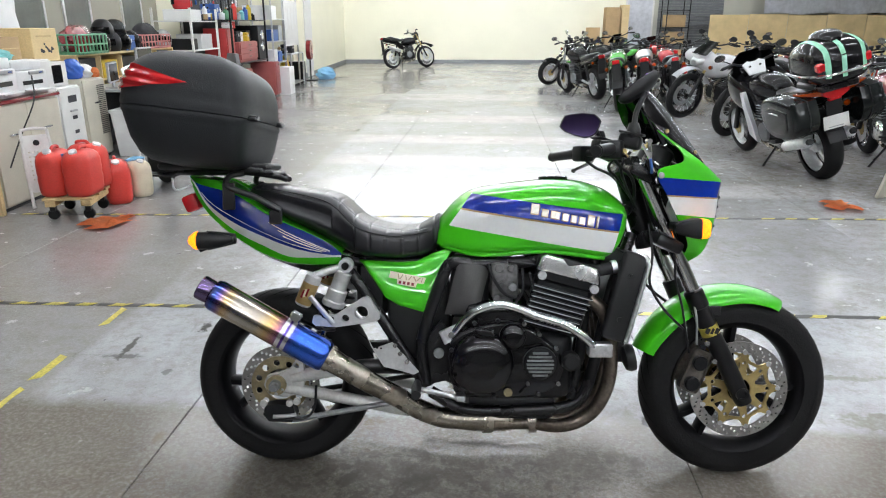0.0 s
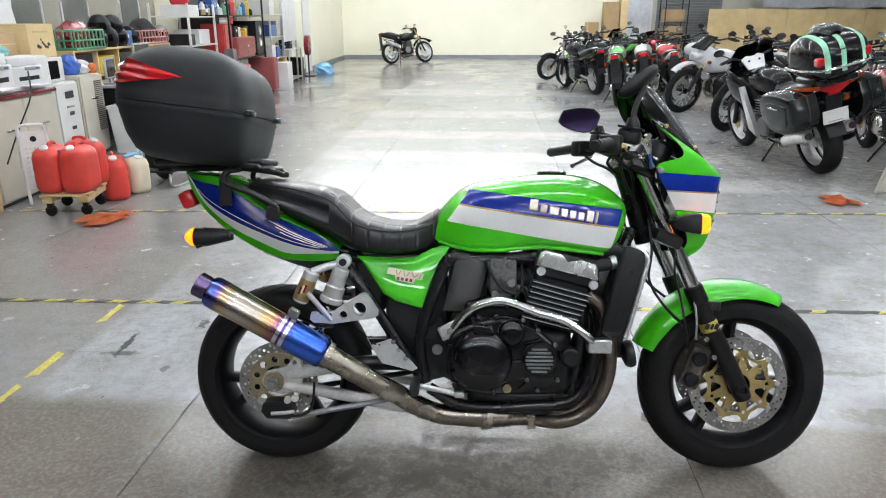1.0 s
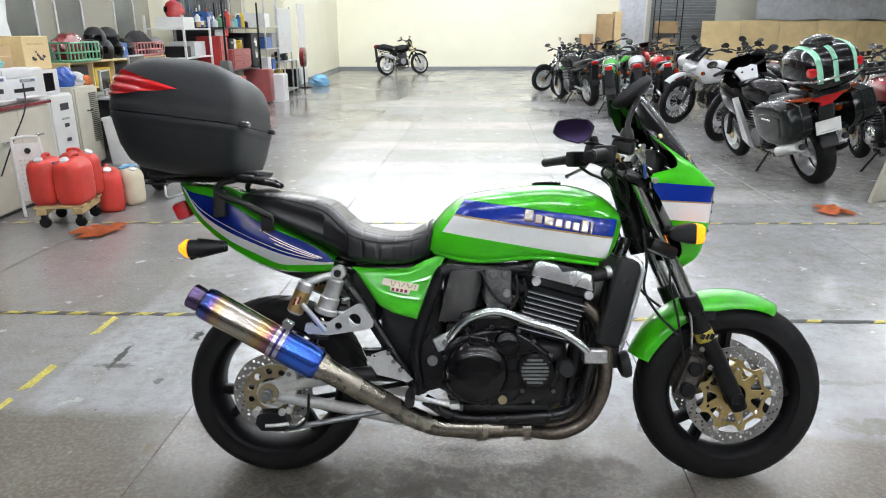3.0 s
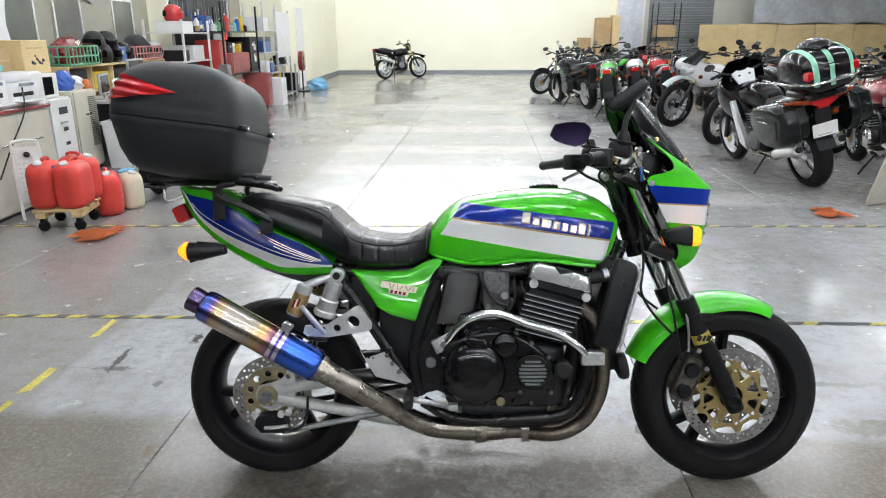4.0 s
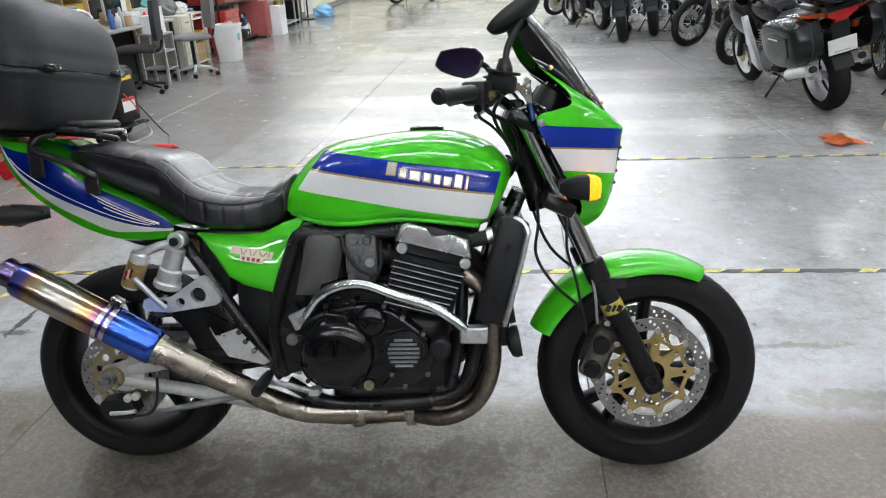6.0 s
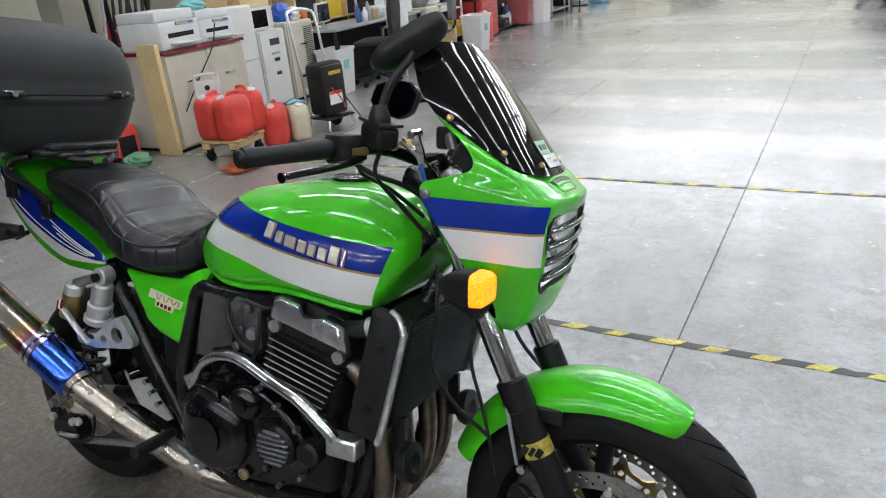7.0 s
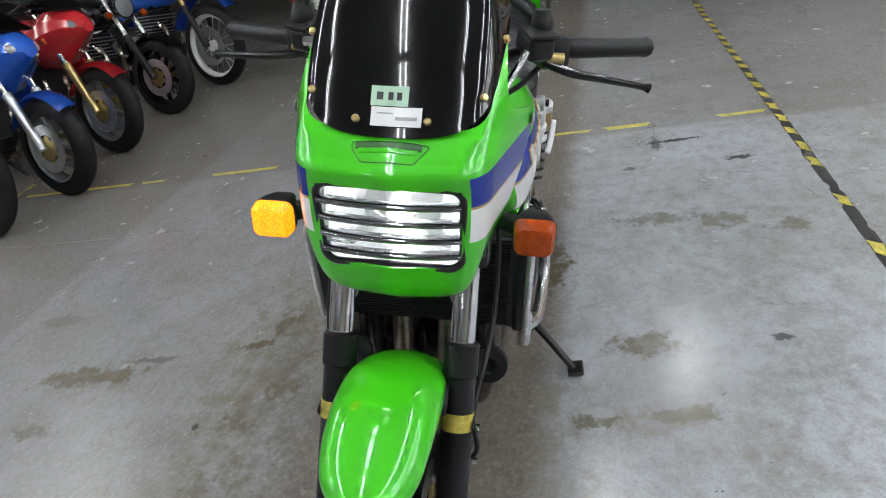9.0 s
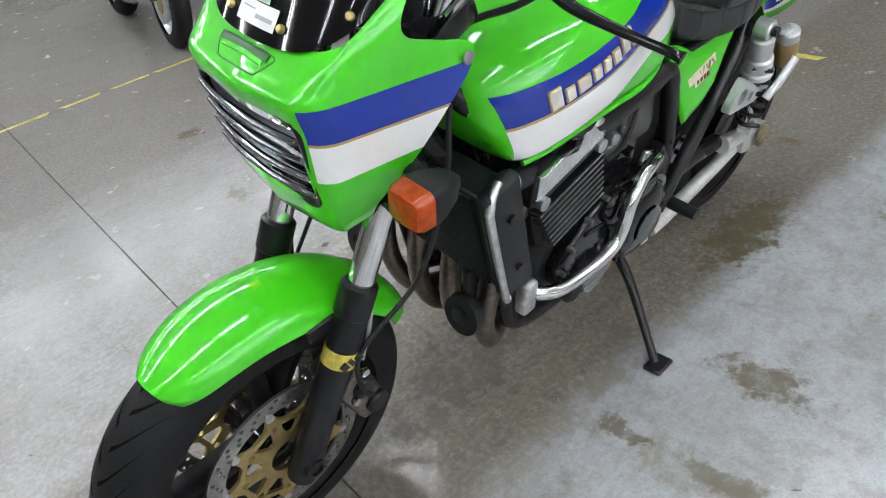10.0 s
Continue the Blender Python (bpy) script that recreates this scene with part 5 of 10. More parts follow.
# swing arm, shocks, foot plates
for side in MIRRORED:
    y = 0.118 * side
    part("swing_arm", tube([(0.18, y * 0.98, 0.362), (0.12, y, 0.352), (0.04, y, 0.335)], [0.022, 0.021, 0.018], 14), SWING_PAINT, bike, "silver grey swing arm")
    # the same silver arm further forward, painted black where it lies in shade
    part("arm_beam", tube([(0.47, y * 0.85, 0.37), (0.30, y * 0.88, 0.37), (0.17, y * 0.96, 0.361)], [0.026, 0.024, 0.020], 14), BLACK_FRAME, bike, "front of the swing arm, painted black for its shade")
    part("arm_brace", tube([(0.43, y * 0.9, 0.228), (0.36, y * 0.95, 0.240), (0.18, y, 0.276), (0.02, y, 0.304)], [0.020, 0.019, 0.018, 0.017], 14), SWING_PAINT, bike, "silver grey swing arm lower tube")
    part("arm_end", plate([(-0.045, 0.315), (-0.03, 0.285), (0.02, 0.275), (0.07, 0.29), (0.085, 0.34), (0.075, 0.385), (0.055, 0.395), (0.035, 0.365), (0.0, 0.35), (-0.035, 0.342)], 0.026, [circle(0.057, 0.376, 0.008, 10)], m=Matrix.Translation((0, y, 0))), SWING_PAINT, bike, "silver grey axle lug")
    part("adjuster", plate(circle(-0.004, 0.318, 0.031, 28), 0.010, [circle(-0.004 + 0.020 * math.cos(t), 0.310 + 0.020 * math.sin(t), 0.0065, 10) for t in (radians(200), radians(270), radians(340))], m=Matrix.Translation((0, y + 0.020 * side, 0))), BRONZE, bike, "dull gold chain adjuster disc with three holes")
    ya = 0.142 * side
    top, low = Vector((0.217, ya, 0.692)), Vector((0.115, ya * 0.96, 0.40))
    d = (low - top).normalized()
    sh = part("rear_shock", cyl(top + d * 0.02, top + d * 0.09, 0.025, 24, bevel=0.005), SILVER_CAST, bike, "silver rear shock absorber")
    part("preload_ring", cyl(top + d * 0.075, top + d * 0.118, 0.030, 24, bevel=0.006), SILVER_CAST, sh)
    part("spring_cup", cyl(top + d * 0.112, top + d * 0.132, 0.035, 24, bevel=0.004), SILVER_CAST, sh)
    part("eye", cyl(top - Vector((0, 0.018, 0)), top + Vector((0, 0.018, 0)), 0.022, 18, bevel=0.003), SILVER_CAST, sh)
    part("eye_bolt", cyl(top + Vector((0, side * 0.016, 0)), top + Vector((0, side * 0.026, 0)), 0.011, 12), DARK_METAL, sh)
    part("shaft", cyl(top + d * 0.15, low, 0.009, 12), CHROME, sh)
    coil = [top + d * (0.10 + 0.0185 * k / 2) + Vector((math.cos(k * math.pi / 2) * 0.030, math.sin(k * math.pi / 2) * 0.030, 0)) for k in range(22)]
    part("spring", tube(coil, 0.0055, 8, 3), DARK_METAL, sh)
    part("lower_eye", cyl(low - Vector((0, 0.016, 0)), low + Vector((0, 0.016, 0)), 0.018, 16), ALUM, sh)
    part("reservoir", cyl((0.125, ya * 1.08, 0.665), (0.085, ya * 1.08, 0.572), 0.024, 20, bevel=0.005), SILVER_CAST, sh, "remote reservoir with worn label")
    part("reservoir_label", cyl((0.114, ya * 1.08, 0.640), (0.088, ya * 1.08, 0.579), 0.0246, 20), RESERVOIR_GOLD, sh, "gold anodised sleeve")
    for k, c_ in enumerate((MAROON_PAINT, CREAM_CAN, MAROON_PAINT)):
        part("sleeve_mark", box(-0.003, 0.003, -0.001, 0.001, -0.012, 0.012, m=Matrix.Translation((0.105 - 0.004 + 0.007 * (k - 1), ya * 1.08 + 0.0246 * side, 0.612 + 0.002 * k)) @ pose(0, 0, 0, 0, 23)), c_, sh)
    part("bridge", tube([(0.21, ya, 0.685), (0.17, ya * 1.05, 0.678), (0.125, ya * 1.08, 0.662)], 0.012, 10), ALUM, sh)
    out = [(0.115, 0.520), (0.125, 0.510), (0.186, 0.506), (0.306, 0.524), (0.318, 0.532), (0.319, 0.546), (0.288, 0.594), (0.278, 0.600), (0.266, 0.596), (0.186, 0.544), (0.12, 0.540)]
    part("footrest_bracket", plate(out, 0.018, [circle(0.263, 0.551, 0.020, 20), circle(0.215, 0.533, 0.0115, 16)], m=Matrix.Translation((0, side * 0.15, 0))), SILVER_CAST, bike, "silver cut-out passenger bracket")
    part("passenger_peg", tube([(0.181, side * 0.17, 0.522), (0.152, side * 0.178, 0.56), (0.116, side * 0.182, 0.605)], 0.0105, 10, flat=0.7), SILVER_CAST, bike)
    out = [(0.286, 0.466), (0.292, 0.471), (0.356, 0.462), (0.436, 0.372), (0.421, 0.364), (0.378, 0.376), (0.33, 0.388), (0.300, 0.436)]
    holes = [circle(0.300 + 0.012 * k - 0.002 * j, 0.459 - 0.0135 * j - 0.0012 * k, 0.0036, 8) for j, n_ in ((0, 3), (1, 3), (2, 1)) for k in range(n_)]
    hp = part("heel_plate", plate(out, 0.006, holes, m=Matrix.Translation((0, side * 0.155, 0))), SILVER_CAST, bike, "drilled silver heel plate")
    for x, z in ((0.38, 0.43), (0.40, 0.405), (0.365, 0.455)):
        part("bolt", cyl((x, side * 0.155, z), (x, side * 0.168, z), 0.007, 8), CHROME, hp)
    part("footrest", tube([(0.43, side * 0.15, 0.335), (0.43, side * 0.2, 0.333), (0.432, side * 0.265, 0.335)], [0.012, 0.0155, 0.014], 12), BLACK_PLASTIC, bike, "black rubber footrest")
    part("foot_lever", tube([(0.43, side * 0.165, 0.322), (0.50, side * 0.185, 0.315), (0.55, side * 0.20, 0.308)], 0.008, 10), ALUM, bike)
    part("lever_pad", box(0.545, 0.575, side * 0.2 - 0.018, side * 0.2 + 0.018, 0.300, 0.318, bevel=0.004), ALUM, bike)

# rear caliper under the arm and chain
cal = part("rear_caliper", plate([(-0.035, 0.258), (0.0, 0.262), (0.05, 0.256), (0.058, 0.225), (0.045, 0.206), (-0.025, 0.208), (-0.042, 0.23)], 0.045, m=Matrix.Translation((0, -0.118, 0))), DARK_METAL, bike, "dark grimy rear brake caliper")
for x, z in ((-0.040, 0.265), (0.040, 0.267), (0.062, 0.272)):
    part("caliper_lug", lathe([(0, 0.011), (-0.010, 0.011), (-0.011, 0.007), (-0.011, 0.001)], 16, "y", m=Matrix.Translation((x, -0.135, z))), SWING_PAINT, cal)
part("bleed_nipple", tube([(-0.01, -0.145, 0.225), (0.03, -0.147, 0.228), (0.06, -0.145, 0.232)], 0.006, 8), SILVER_CAST, cal)
part("caliper_hose", tube([(0.03, -0.143, 0.215), (0.09, -0.14, 0.222), (0.115, -0.135, 0.255), (0.12, -0.13, 0.32)], 0.004, 8), BLACK_PLASTIC, cal)
part("torque_rod", tube([(0.04, -0.12, 0.205), (0.103, -0.12, 0.217), (0.274, -0.12, 0.249), (0.38, -0.12, 0.27)], 0.009, 8), CAST, bike)
part("chain_guard", box(0.02, 0.42, 0.085, 0.105, 0.385, 0.40, bevel=0.004), BLACK_PLASTIC, bike)
part("drive_chain", tube([(-0.005, 0.085, 0.39), (0.2, 0.085, 0.385), (0.46, 0.085, 0.365), (0.50, 0.085, 0.33), (0.46, 0.085, 0.30), (0.2, 0.085, 0.255), (-0.005, 0.085, 0.235), (-0.08, 0.085, 0.31), (-0.005, 0.085, 0.39)], 0.009, 8, 4), DARK_METAL, bike)
stand = part("side_stand", tube([(0.56, 0.15, 0.235), (0.59, 0.22, 0.20), (0.64, 0.32, 0.118), (0.662, 0.358, 0.088)], [0.013, 0.012, 0.010, 0.010], 12), BLACK_FRAME, bike, "black side stand, lowered")
part("stand_foot", box(-0.035, 0.025, -0.022, 0.022, 0.0, 0.012, bevel=0.004, m=Matrix.Translation((0.662, 0.366, 0.0775)) @ pose(0, 0, 0, 11.8)), BLACK_FRAME, stand)
part("stand_spring", cyl((0.56, 0.14, 0.26), (0.60, 0.225, 0.20), 0.006, 8), DARK_METAL, stand)


# fairing: rows run from the right rear edge round the nose to the left rear edge
def shell_row(rear, corner, mid, kr=0.22, km=0.30):
    """Right half, then mirrored; corner is rounded."""
    r, c, m = [np.array(p, float) for p in (rear, corner, mid)]
    a, b = c + (r - c) * kr, c + (m - c) * km
    half = [r + (a - r) * k / 6 for k in range(6)]
    half += [(1 - t) ** 2 * a + 2 * t * (1 - t) * c + t * t * b for t in (k / 6 for k in range(7))]
    half += [b + (m - b) * k / 5 for k in range(1, 5)]
    right = [Vector((p[0], -p[1], p[2])) for p in half]
    left = [Vector((p[0], p[1], p[2])) for p in reversed(half)]
    return right + [Vector((m[0], 0, m[2]))] + left


ROWS = [((1.222, 0.080, 0.702), (1.262, 0.075, 0.700), (1.272, 0, 0.700)), ((1.235, 0.112, 0.735), (1.302, 0.106, 0.728), (1.314, 0, 0.726)),
        ((1.232, 0.130, 0.770), (1.322, 0.122, 0.768), (1.336, 0, 0.766)), ((1.192, 0.160, 0.835), (1.336, 0.132, 0.835), (1.348, 0, 0.835)),
        ((1.152, 0.182, 0.905), (1.344, 0.133, 0.905), (1.356, 0, 0.905)), ((1.124, 0.190, 0.950), (1.352, 0.130, 0.944), (1.366, 0, 0.944)),
        ((1.124, 0.190, 0.980), (1.335, 0.131, 0.962), (1.350, 0, 0.960)), ((1.165, 0.176, 0.992), (1.320, 0.130, 0.974), (1.336, 0, 0.970)),
        ((1.203, 0.160, 1.006), (1.308, 0.130, 0.984), (1.326, 0, 0.977)), ((1.190, 0.152, 1.040), (1.298, 0.130, 0.990), (1.321, 0, 0.982)),
        ((1.128, 0.146, 1.094), (1.290, 0.130, 0.996), (1.318, 0, 0.986))]


BACK = (0.0, 0.014, 0.018, 0.018, 0.018, 0.018, 0.016, 0.014, 0.014, 0.014, 0.014)
ROWS = [(r, (c[0] - b, c[1], c[2]), (m[0] - b, m[1], m[2])) for (r, c, m), b in zip(ROWS, BACK)]


def fairing():
    flat = [tuple(np.array(r, float).ravel()) for r in ROWS]
    dense = spline(flat, 5)
    bm = rings([shell_row(p[0:3], p[3:6], p[6:9]) for p in dense], False, False)
    top, mid1, mid2, low = ((1.133, 0.957), (1.34, 0.943)), ((1.147, 0.907), (1.34, 0.896)), ((1.147, 0.903), (1.34, 0.892)), ((1.179, 0.850), (1.34, 0.835))
    for a, b in (top, mid1, mid2, low):
        cut(bm, a, b)
    for y in (-0.104, 0.104):
        bmesh.ops.bisect_plane(bm, geom=[*bm.verts, *bm.edges, *bm.faces], plane_co=(0, y, 0), plane_no=(0, 1, 0))
    for z in (0.788, 0.924):
        cut(bm, (1.2, z), (1.4, z))
    gone = []
    for f in bm.faces:
        c = f.calc_center_median()
        if abs(c.y) > 0.118 and not above(*top, c.x, c.z) and above(*low, c.x, c.z):
            f.material_index = 1 if above(*mid1, c.x, c.z) else (2 if above(*mid2, c.x, c.z) else 3)
        if abs(c.y) < 0.104 and 0.788 < c.z < 0.924 and c.x > 1.275:
            gone.append(f)
    bmesh.ops.delete(bm, geom=gone, context="FACES")
    bmesh.ops.recalc_face_normals(bm, faces=bm.faces)
    bmesh.ops.solidify(bm, geom=list(bm.faces), thickness=0.003)
    bm.normal_update()
    skin = BVHTree.FromBMesh(bm)
    for fc in bm.faces:
        c = fc.calc_center_median()
        if fc.normal.dot(Vector((c.x - 1.15, c.y, 0.4 * (c.z - 0.86)))) < 0:
            fc.material_index = 4
    f = part("fairing", bm, [GREEN, BLUE, GOLD_LINE, WHITE, BLACK_PLASTIC], bike, "lime green headlight fairing with blue and white side stripes", smooth=50)
    # slotted brow vent, scribed outline; the slot's shade is painted dark green
    def on_brow(x, y, lift=0.0):
        p, n, _, _ = skin.ray_cast(Vector((x, y, 1.3)), Vector((0, 0, -1)))
        return p + Vector((0.5, 0, 0.85)) * lift

    vent = part("vent_slot", tube([on_brow(1.3115, -0.046 + 0.0115 * k, 0.0005) for k in range(9)], 0.0052, 8, 2, flat=0.5), SHADE_GREEN, f, "green vent with its slot's shade painted dark")
    part("vent_lip", tube([on_brow(1.3175, -0.041 + 0.01025 * k, 0.0002) for k in range(9)], 0.0042, 8, 2, flat=0.6), GREEN, vent)
    line = [(1.307, -0.052), (1.307, 0.0), (1.307, 0.052), (1.316, 0.050), (1.327, 0.040), (1.331, 0.033), (1.3325, 0.0), (1.331, -0.033), (1.327, -0.040), (1.316, -0.050), (1.307, -0.052)]
    part("scribed_line", tube([on_brow(x, y, 0.0002) for x, y in line], 0.0008, 6, 3), SHADE_GREEN, vent)
    for side in MIRRORED:
        c = Vector((1.130, 0.190 * side, 0.963))
        part("fairing_bolt", lathe([(0, 0.009), (0.003 * side, 0.009), (0.005 * side, 0.005), (0.005 * side, 0.001)], 14, "y", m=Matrix.Translation(c)), CAST, f)
        part("fairing_stay", tube([(1.13, 0.10 * side, 0.93), (1.15, 0.14 * side, 0.93), (1.2, 0.15 * side, 0.90)], 0.007, 8), BLACK_FRAME, f)
    # lamp and louvres in the nose opening
    rim = []
    for p, q in round_rect(-0.106, 0.106, 0.786, 0.926, 0.022, 6):
        rim.append(Vector((1.326 + (q - 0.856) * 0.15 - 0.9 * p * p, p, q)))
    lamp = part("headlight", rings([[Vector((v.x - d, v.y * k, 0.856 + (v.z - 0.856) * k)) for v in rim] for d, k in ((0.0, 1.0), (0.03, 0.98), (0.075, 0.80), (0.095, 0.5))], True, False), REFLECTOR, f, "headlight with a chromed reflector behind black louvres")
    part("reflector_back", rings([[Vector((v.x - d, v.y * k, 0.856 + (v.z - 0.856) * k)) for v in rim] for d, k in ((0.095, 0.5), (0.105, 0.05))], True, True), REFLECTOR, lamp)
    part("lamp_glass", rings([[Vector((v.x - 0.030 + (1 - k) * 0.010, v.y * k, 0.856 + (v.z - 0.856) * k)) for v in rim] for k in (0.98, 0.7, 0.35, 0.02)], True, True), HEAD_GLASS, lamp, "ribbed clear lamp glass")
    part("bulb", cyl((1.235, 0, 0.856), (1.278, 0, 0.856), 0.012, 12), LAMP_BULB, lamp, "lit headlight bulb")
    part("louvre_frame", tube([*rim, rim[0]], 0.0062, 10, 1), FORK_BLACK, lamp)
    for k in range(4):
        z = 0.813 + 0.0285 * k
        rows = []
        for i in range(13):
            q = -1 + i / 6
            x = 1.337 + (z - 0.856) * 0.15 - 0.012 * q * q
            y = 0.104 * q
            rows.append([Vector((x - 0.001, y, z - 0.005)), Vector((x + 0.002, y, z - 0.0035)), Vector((x + 0.003, y, z - 0.0005)), Vector((x + 0.001, y, z + 0.003)), Vector((x - 0.005, y, z + 0.0045)), Vector((x - 0.014, y, z + 0.004)), Vector((x - 0.014, y, z - 0.001)), Vector((x - 0.008, y, z - 0.0035))])
        part("louvre", rings(rows), LOUVRE, lamp, "curved dark chromed louvre", smooth=60)
    return f


LAMP_BULB = mat("headlight_bulb", (0.9, 0.9, 0.9), 0.3, var=0.0, bump=0.0, glow=160.0, glow_col=(1, 0.98, 0.95))
fair = fairing()


def screen_row(p, n=16):
    """Rear edge, round the shoulder, level across the middle; then mirrored."""
    r, c, m = [np.array(p[k:k + 3], float) for k in (0, 3, 6)]
    a, d = c + (r - c) * 0.5, np.array((m[0], 0.55 * c[1], m[2]))
    half = [r + (a - r) * k / 5 for k in range(5)]
    half += [(1 - t) ** 3 * a + 3 * (1 - t) ** 2 * t * (c + (c - r) * 0.1) + 3 * (1 - t) * t * t * d + t ** 3 * m for t in (k / n for k in range(n))]
    return [Vector((q[0], -q[1], q[2])) for q in half] + [Vector((m[0], 0, m[2]))] + [Vector((q[0], q[1], q[2])) for q in reversed(half)]


def screen():
    keys = [((1.128, 0.148, 1.096), (1.278, 0.132, 0.997), (1.306, 0, 0.987)), ((1.100, 0.146, 1.130), (1.242, 0.132, 1.046), (1.277, 0, 1.028)),
            ((1.082, 0.134, 1.165), (1.194, 0.124, 1.112), (1.232, 0, 1.094)), ((1.068, 0.116, 1.200), (1.140, 0.108, 1.182), (1.176, 0, 1.168)),
            ((1.062, 0.102, 1.222), (1.100, 0.094, 1.220), (1.130, 0, 1.222))]
    keys = [tuple(np.array(k, float).ravel()) for k in keys]
    bm = rings([screen_row(p) for p in spline(keys, 6)], False, False)
    bmesh.ops.recalc_face_normals(bm, faces=bm.faces)
    tree = BVHTree.FromBMesh(bm)
    bmesh.ops.solidify(bm, geom=list(bm.faces), thickness=0.003)
    w = part("windscreen", bm, SCREEN, bike, "dark smoked glossy windscreen with brass screws", smooth=60)

    def on_screen(y, z, lift):
        p, n, _, _ = tree.ray_cast(Vector((1.6, y, z)), Vector((-1, 0, 0)))
        n = n if n.x > 0 else -n
        return p + n * lift, n

    def sheet(y0, y1, z0, z1, lift, thick):
        out = []
        for h in (lift, lift + thick):
            out.append([[on_screen(y0 + (y1 - y0) * k / 5, z0 + (z1 - z0) * i / 3, h)[0] for k in range(6)] for i in range(4)])
        b2 = bmesh.new()
        for layer in out:
            rings(layer, False, False, b2)
        lo, hi = out
        edge = lambda g: g[0] + [r[-1] for r in g[1:]] + g[-1][-2::-1] + [r[0] for r in g[-2:0:-1]]
        rings([edge(lo), edge(hi)], True, False, b2)
        return b2

    for side in MIRRORED:
        for y, z in ((0.050, 1.006), (0.122, 1.030)):
            p, n = on_screen(y * side, z, 0.002)
            part("brass_screw", lathe([(-0.004, 0.0055), (0.002, 0.0055), (0.004, 0.004), (0.004, 0.001)], 12, "x", m=Matrix.Translation(p) @ n.to_track_quat("X", "Z").to_matrix().to_4x4()), GOLD, w)
        q = Vector(sv((0.2, 0.97, 0.2), side)).to_track_quat("X", "Z").to_matrix().to_4x4()
        part("brass_screw", lathe([(-0.004, 0.006), (0.002, 0.006), (0.004, 0.004), (0.004, 0.001)], 12, "x", m=Matrix.Translation(sv((1.155, 0.146, 1.090), side)) @ q), GOLD, w)
    lab = part("paper_label", sheet(-0.028, 0.042, 0.999, 1.021, 0.003, 0.0008), PAPER, w, "small white printed label")
    for y0, y1, z0, z1 in ((0.006, 0.036, 1.006, 1.010), (-0.020, 0.002, 1.013, 1.0145)):
        part("writing_bar", sheet(y0, y1, z0, z1, 0.0039, 0.0004), GREY_PLASTIC, lab)
    lab = part("green_label", sheet(-0.030, 0.022, 1.022, 1.045, 0.003, 0.0008), MINT_TAPE, w, "pale green handwritten label")
    for y0, y1, z0, z1 in ((-0.022, -0.013, 1.029, 1.038), (-0.006, 0.001, 1.029, 1.038), (0.006, 0.013, 1.029, 1.038)):
        part("writing_bar", sheet(y0, y1, z0, z1, 0.0039, 0.0004), INK, lab)


screen()

# front indicators
for side in MIRRORED:
    s = part("front_indicator", tube([(1.185, side * 0.13, 0.815), (1.20, side * 0.17, 0.812), (1.215, side * 0.205, 0.81)], [0.012, 0.016, 0.02], 12), BLACK_PLASTIC, bike, "black front indicator with amber lens")
    rows = []
    for x, h, w in ((1.170, 0.010, 0.010), (1.185, 0.020, 0.020), (1.215, 0.027, 0.030), (1.236, 0.029, 0.033)):
        rows.append([Vector((x, side * 0.208 + p, q + 0.813)) for p, q in round_rect(-w, w, -h, h, min(h, w) * 0.45, 4)])
    part("housing", rings(rows), BLACK_PLASTIC, s)
    rows = []
    for x, h, w in ((1.236, 0.0285, 0.0325), (1.254, 0.027, 0.031), (1.262, 0.022, 0.026), (1.266, 0.010, 0.012)):
        rows.append([Vector((x, side * 0.208 + p, q + 0.813)) for p, q in round_rect(-w, w, -h, h, min(h, w) * 0.45, 4)])
    part("lens", rings(rows), AMBER_LIT if side < 0 else AMBER, s, "ribbed amber lens, lit" if side < 0 else "ribbed amber lens")

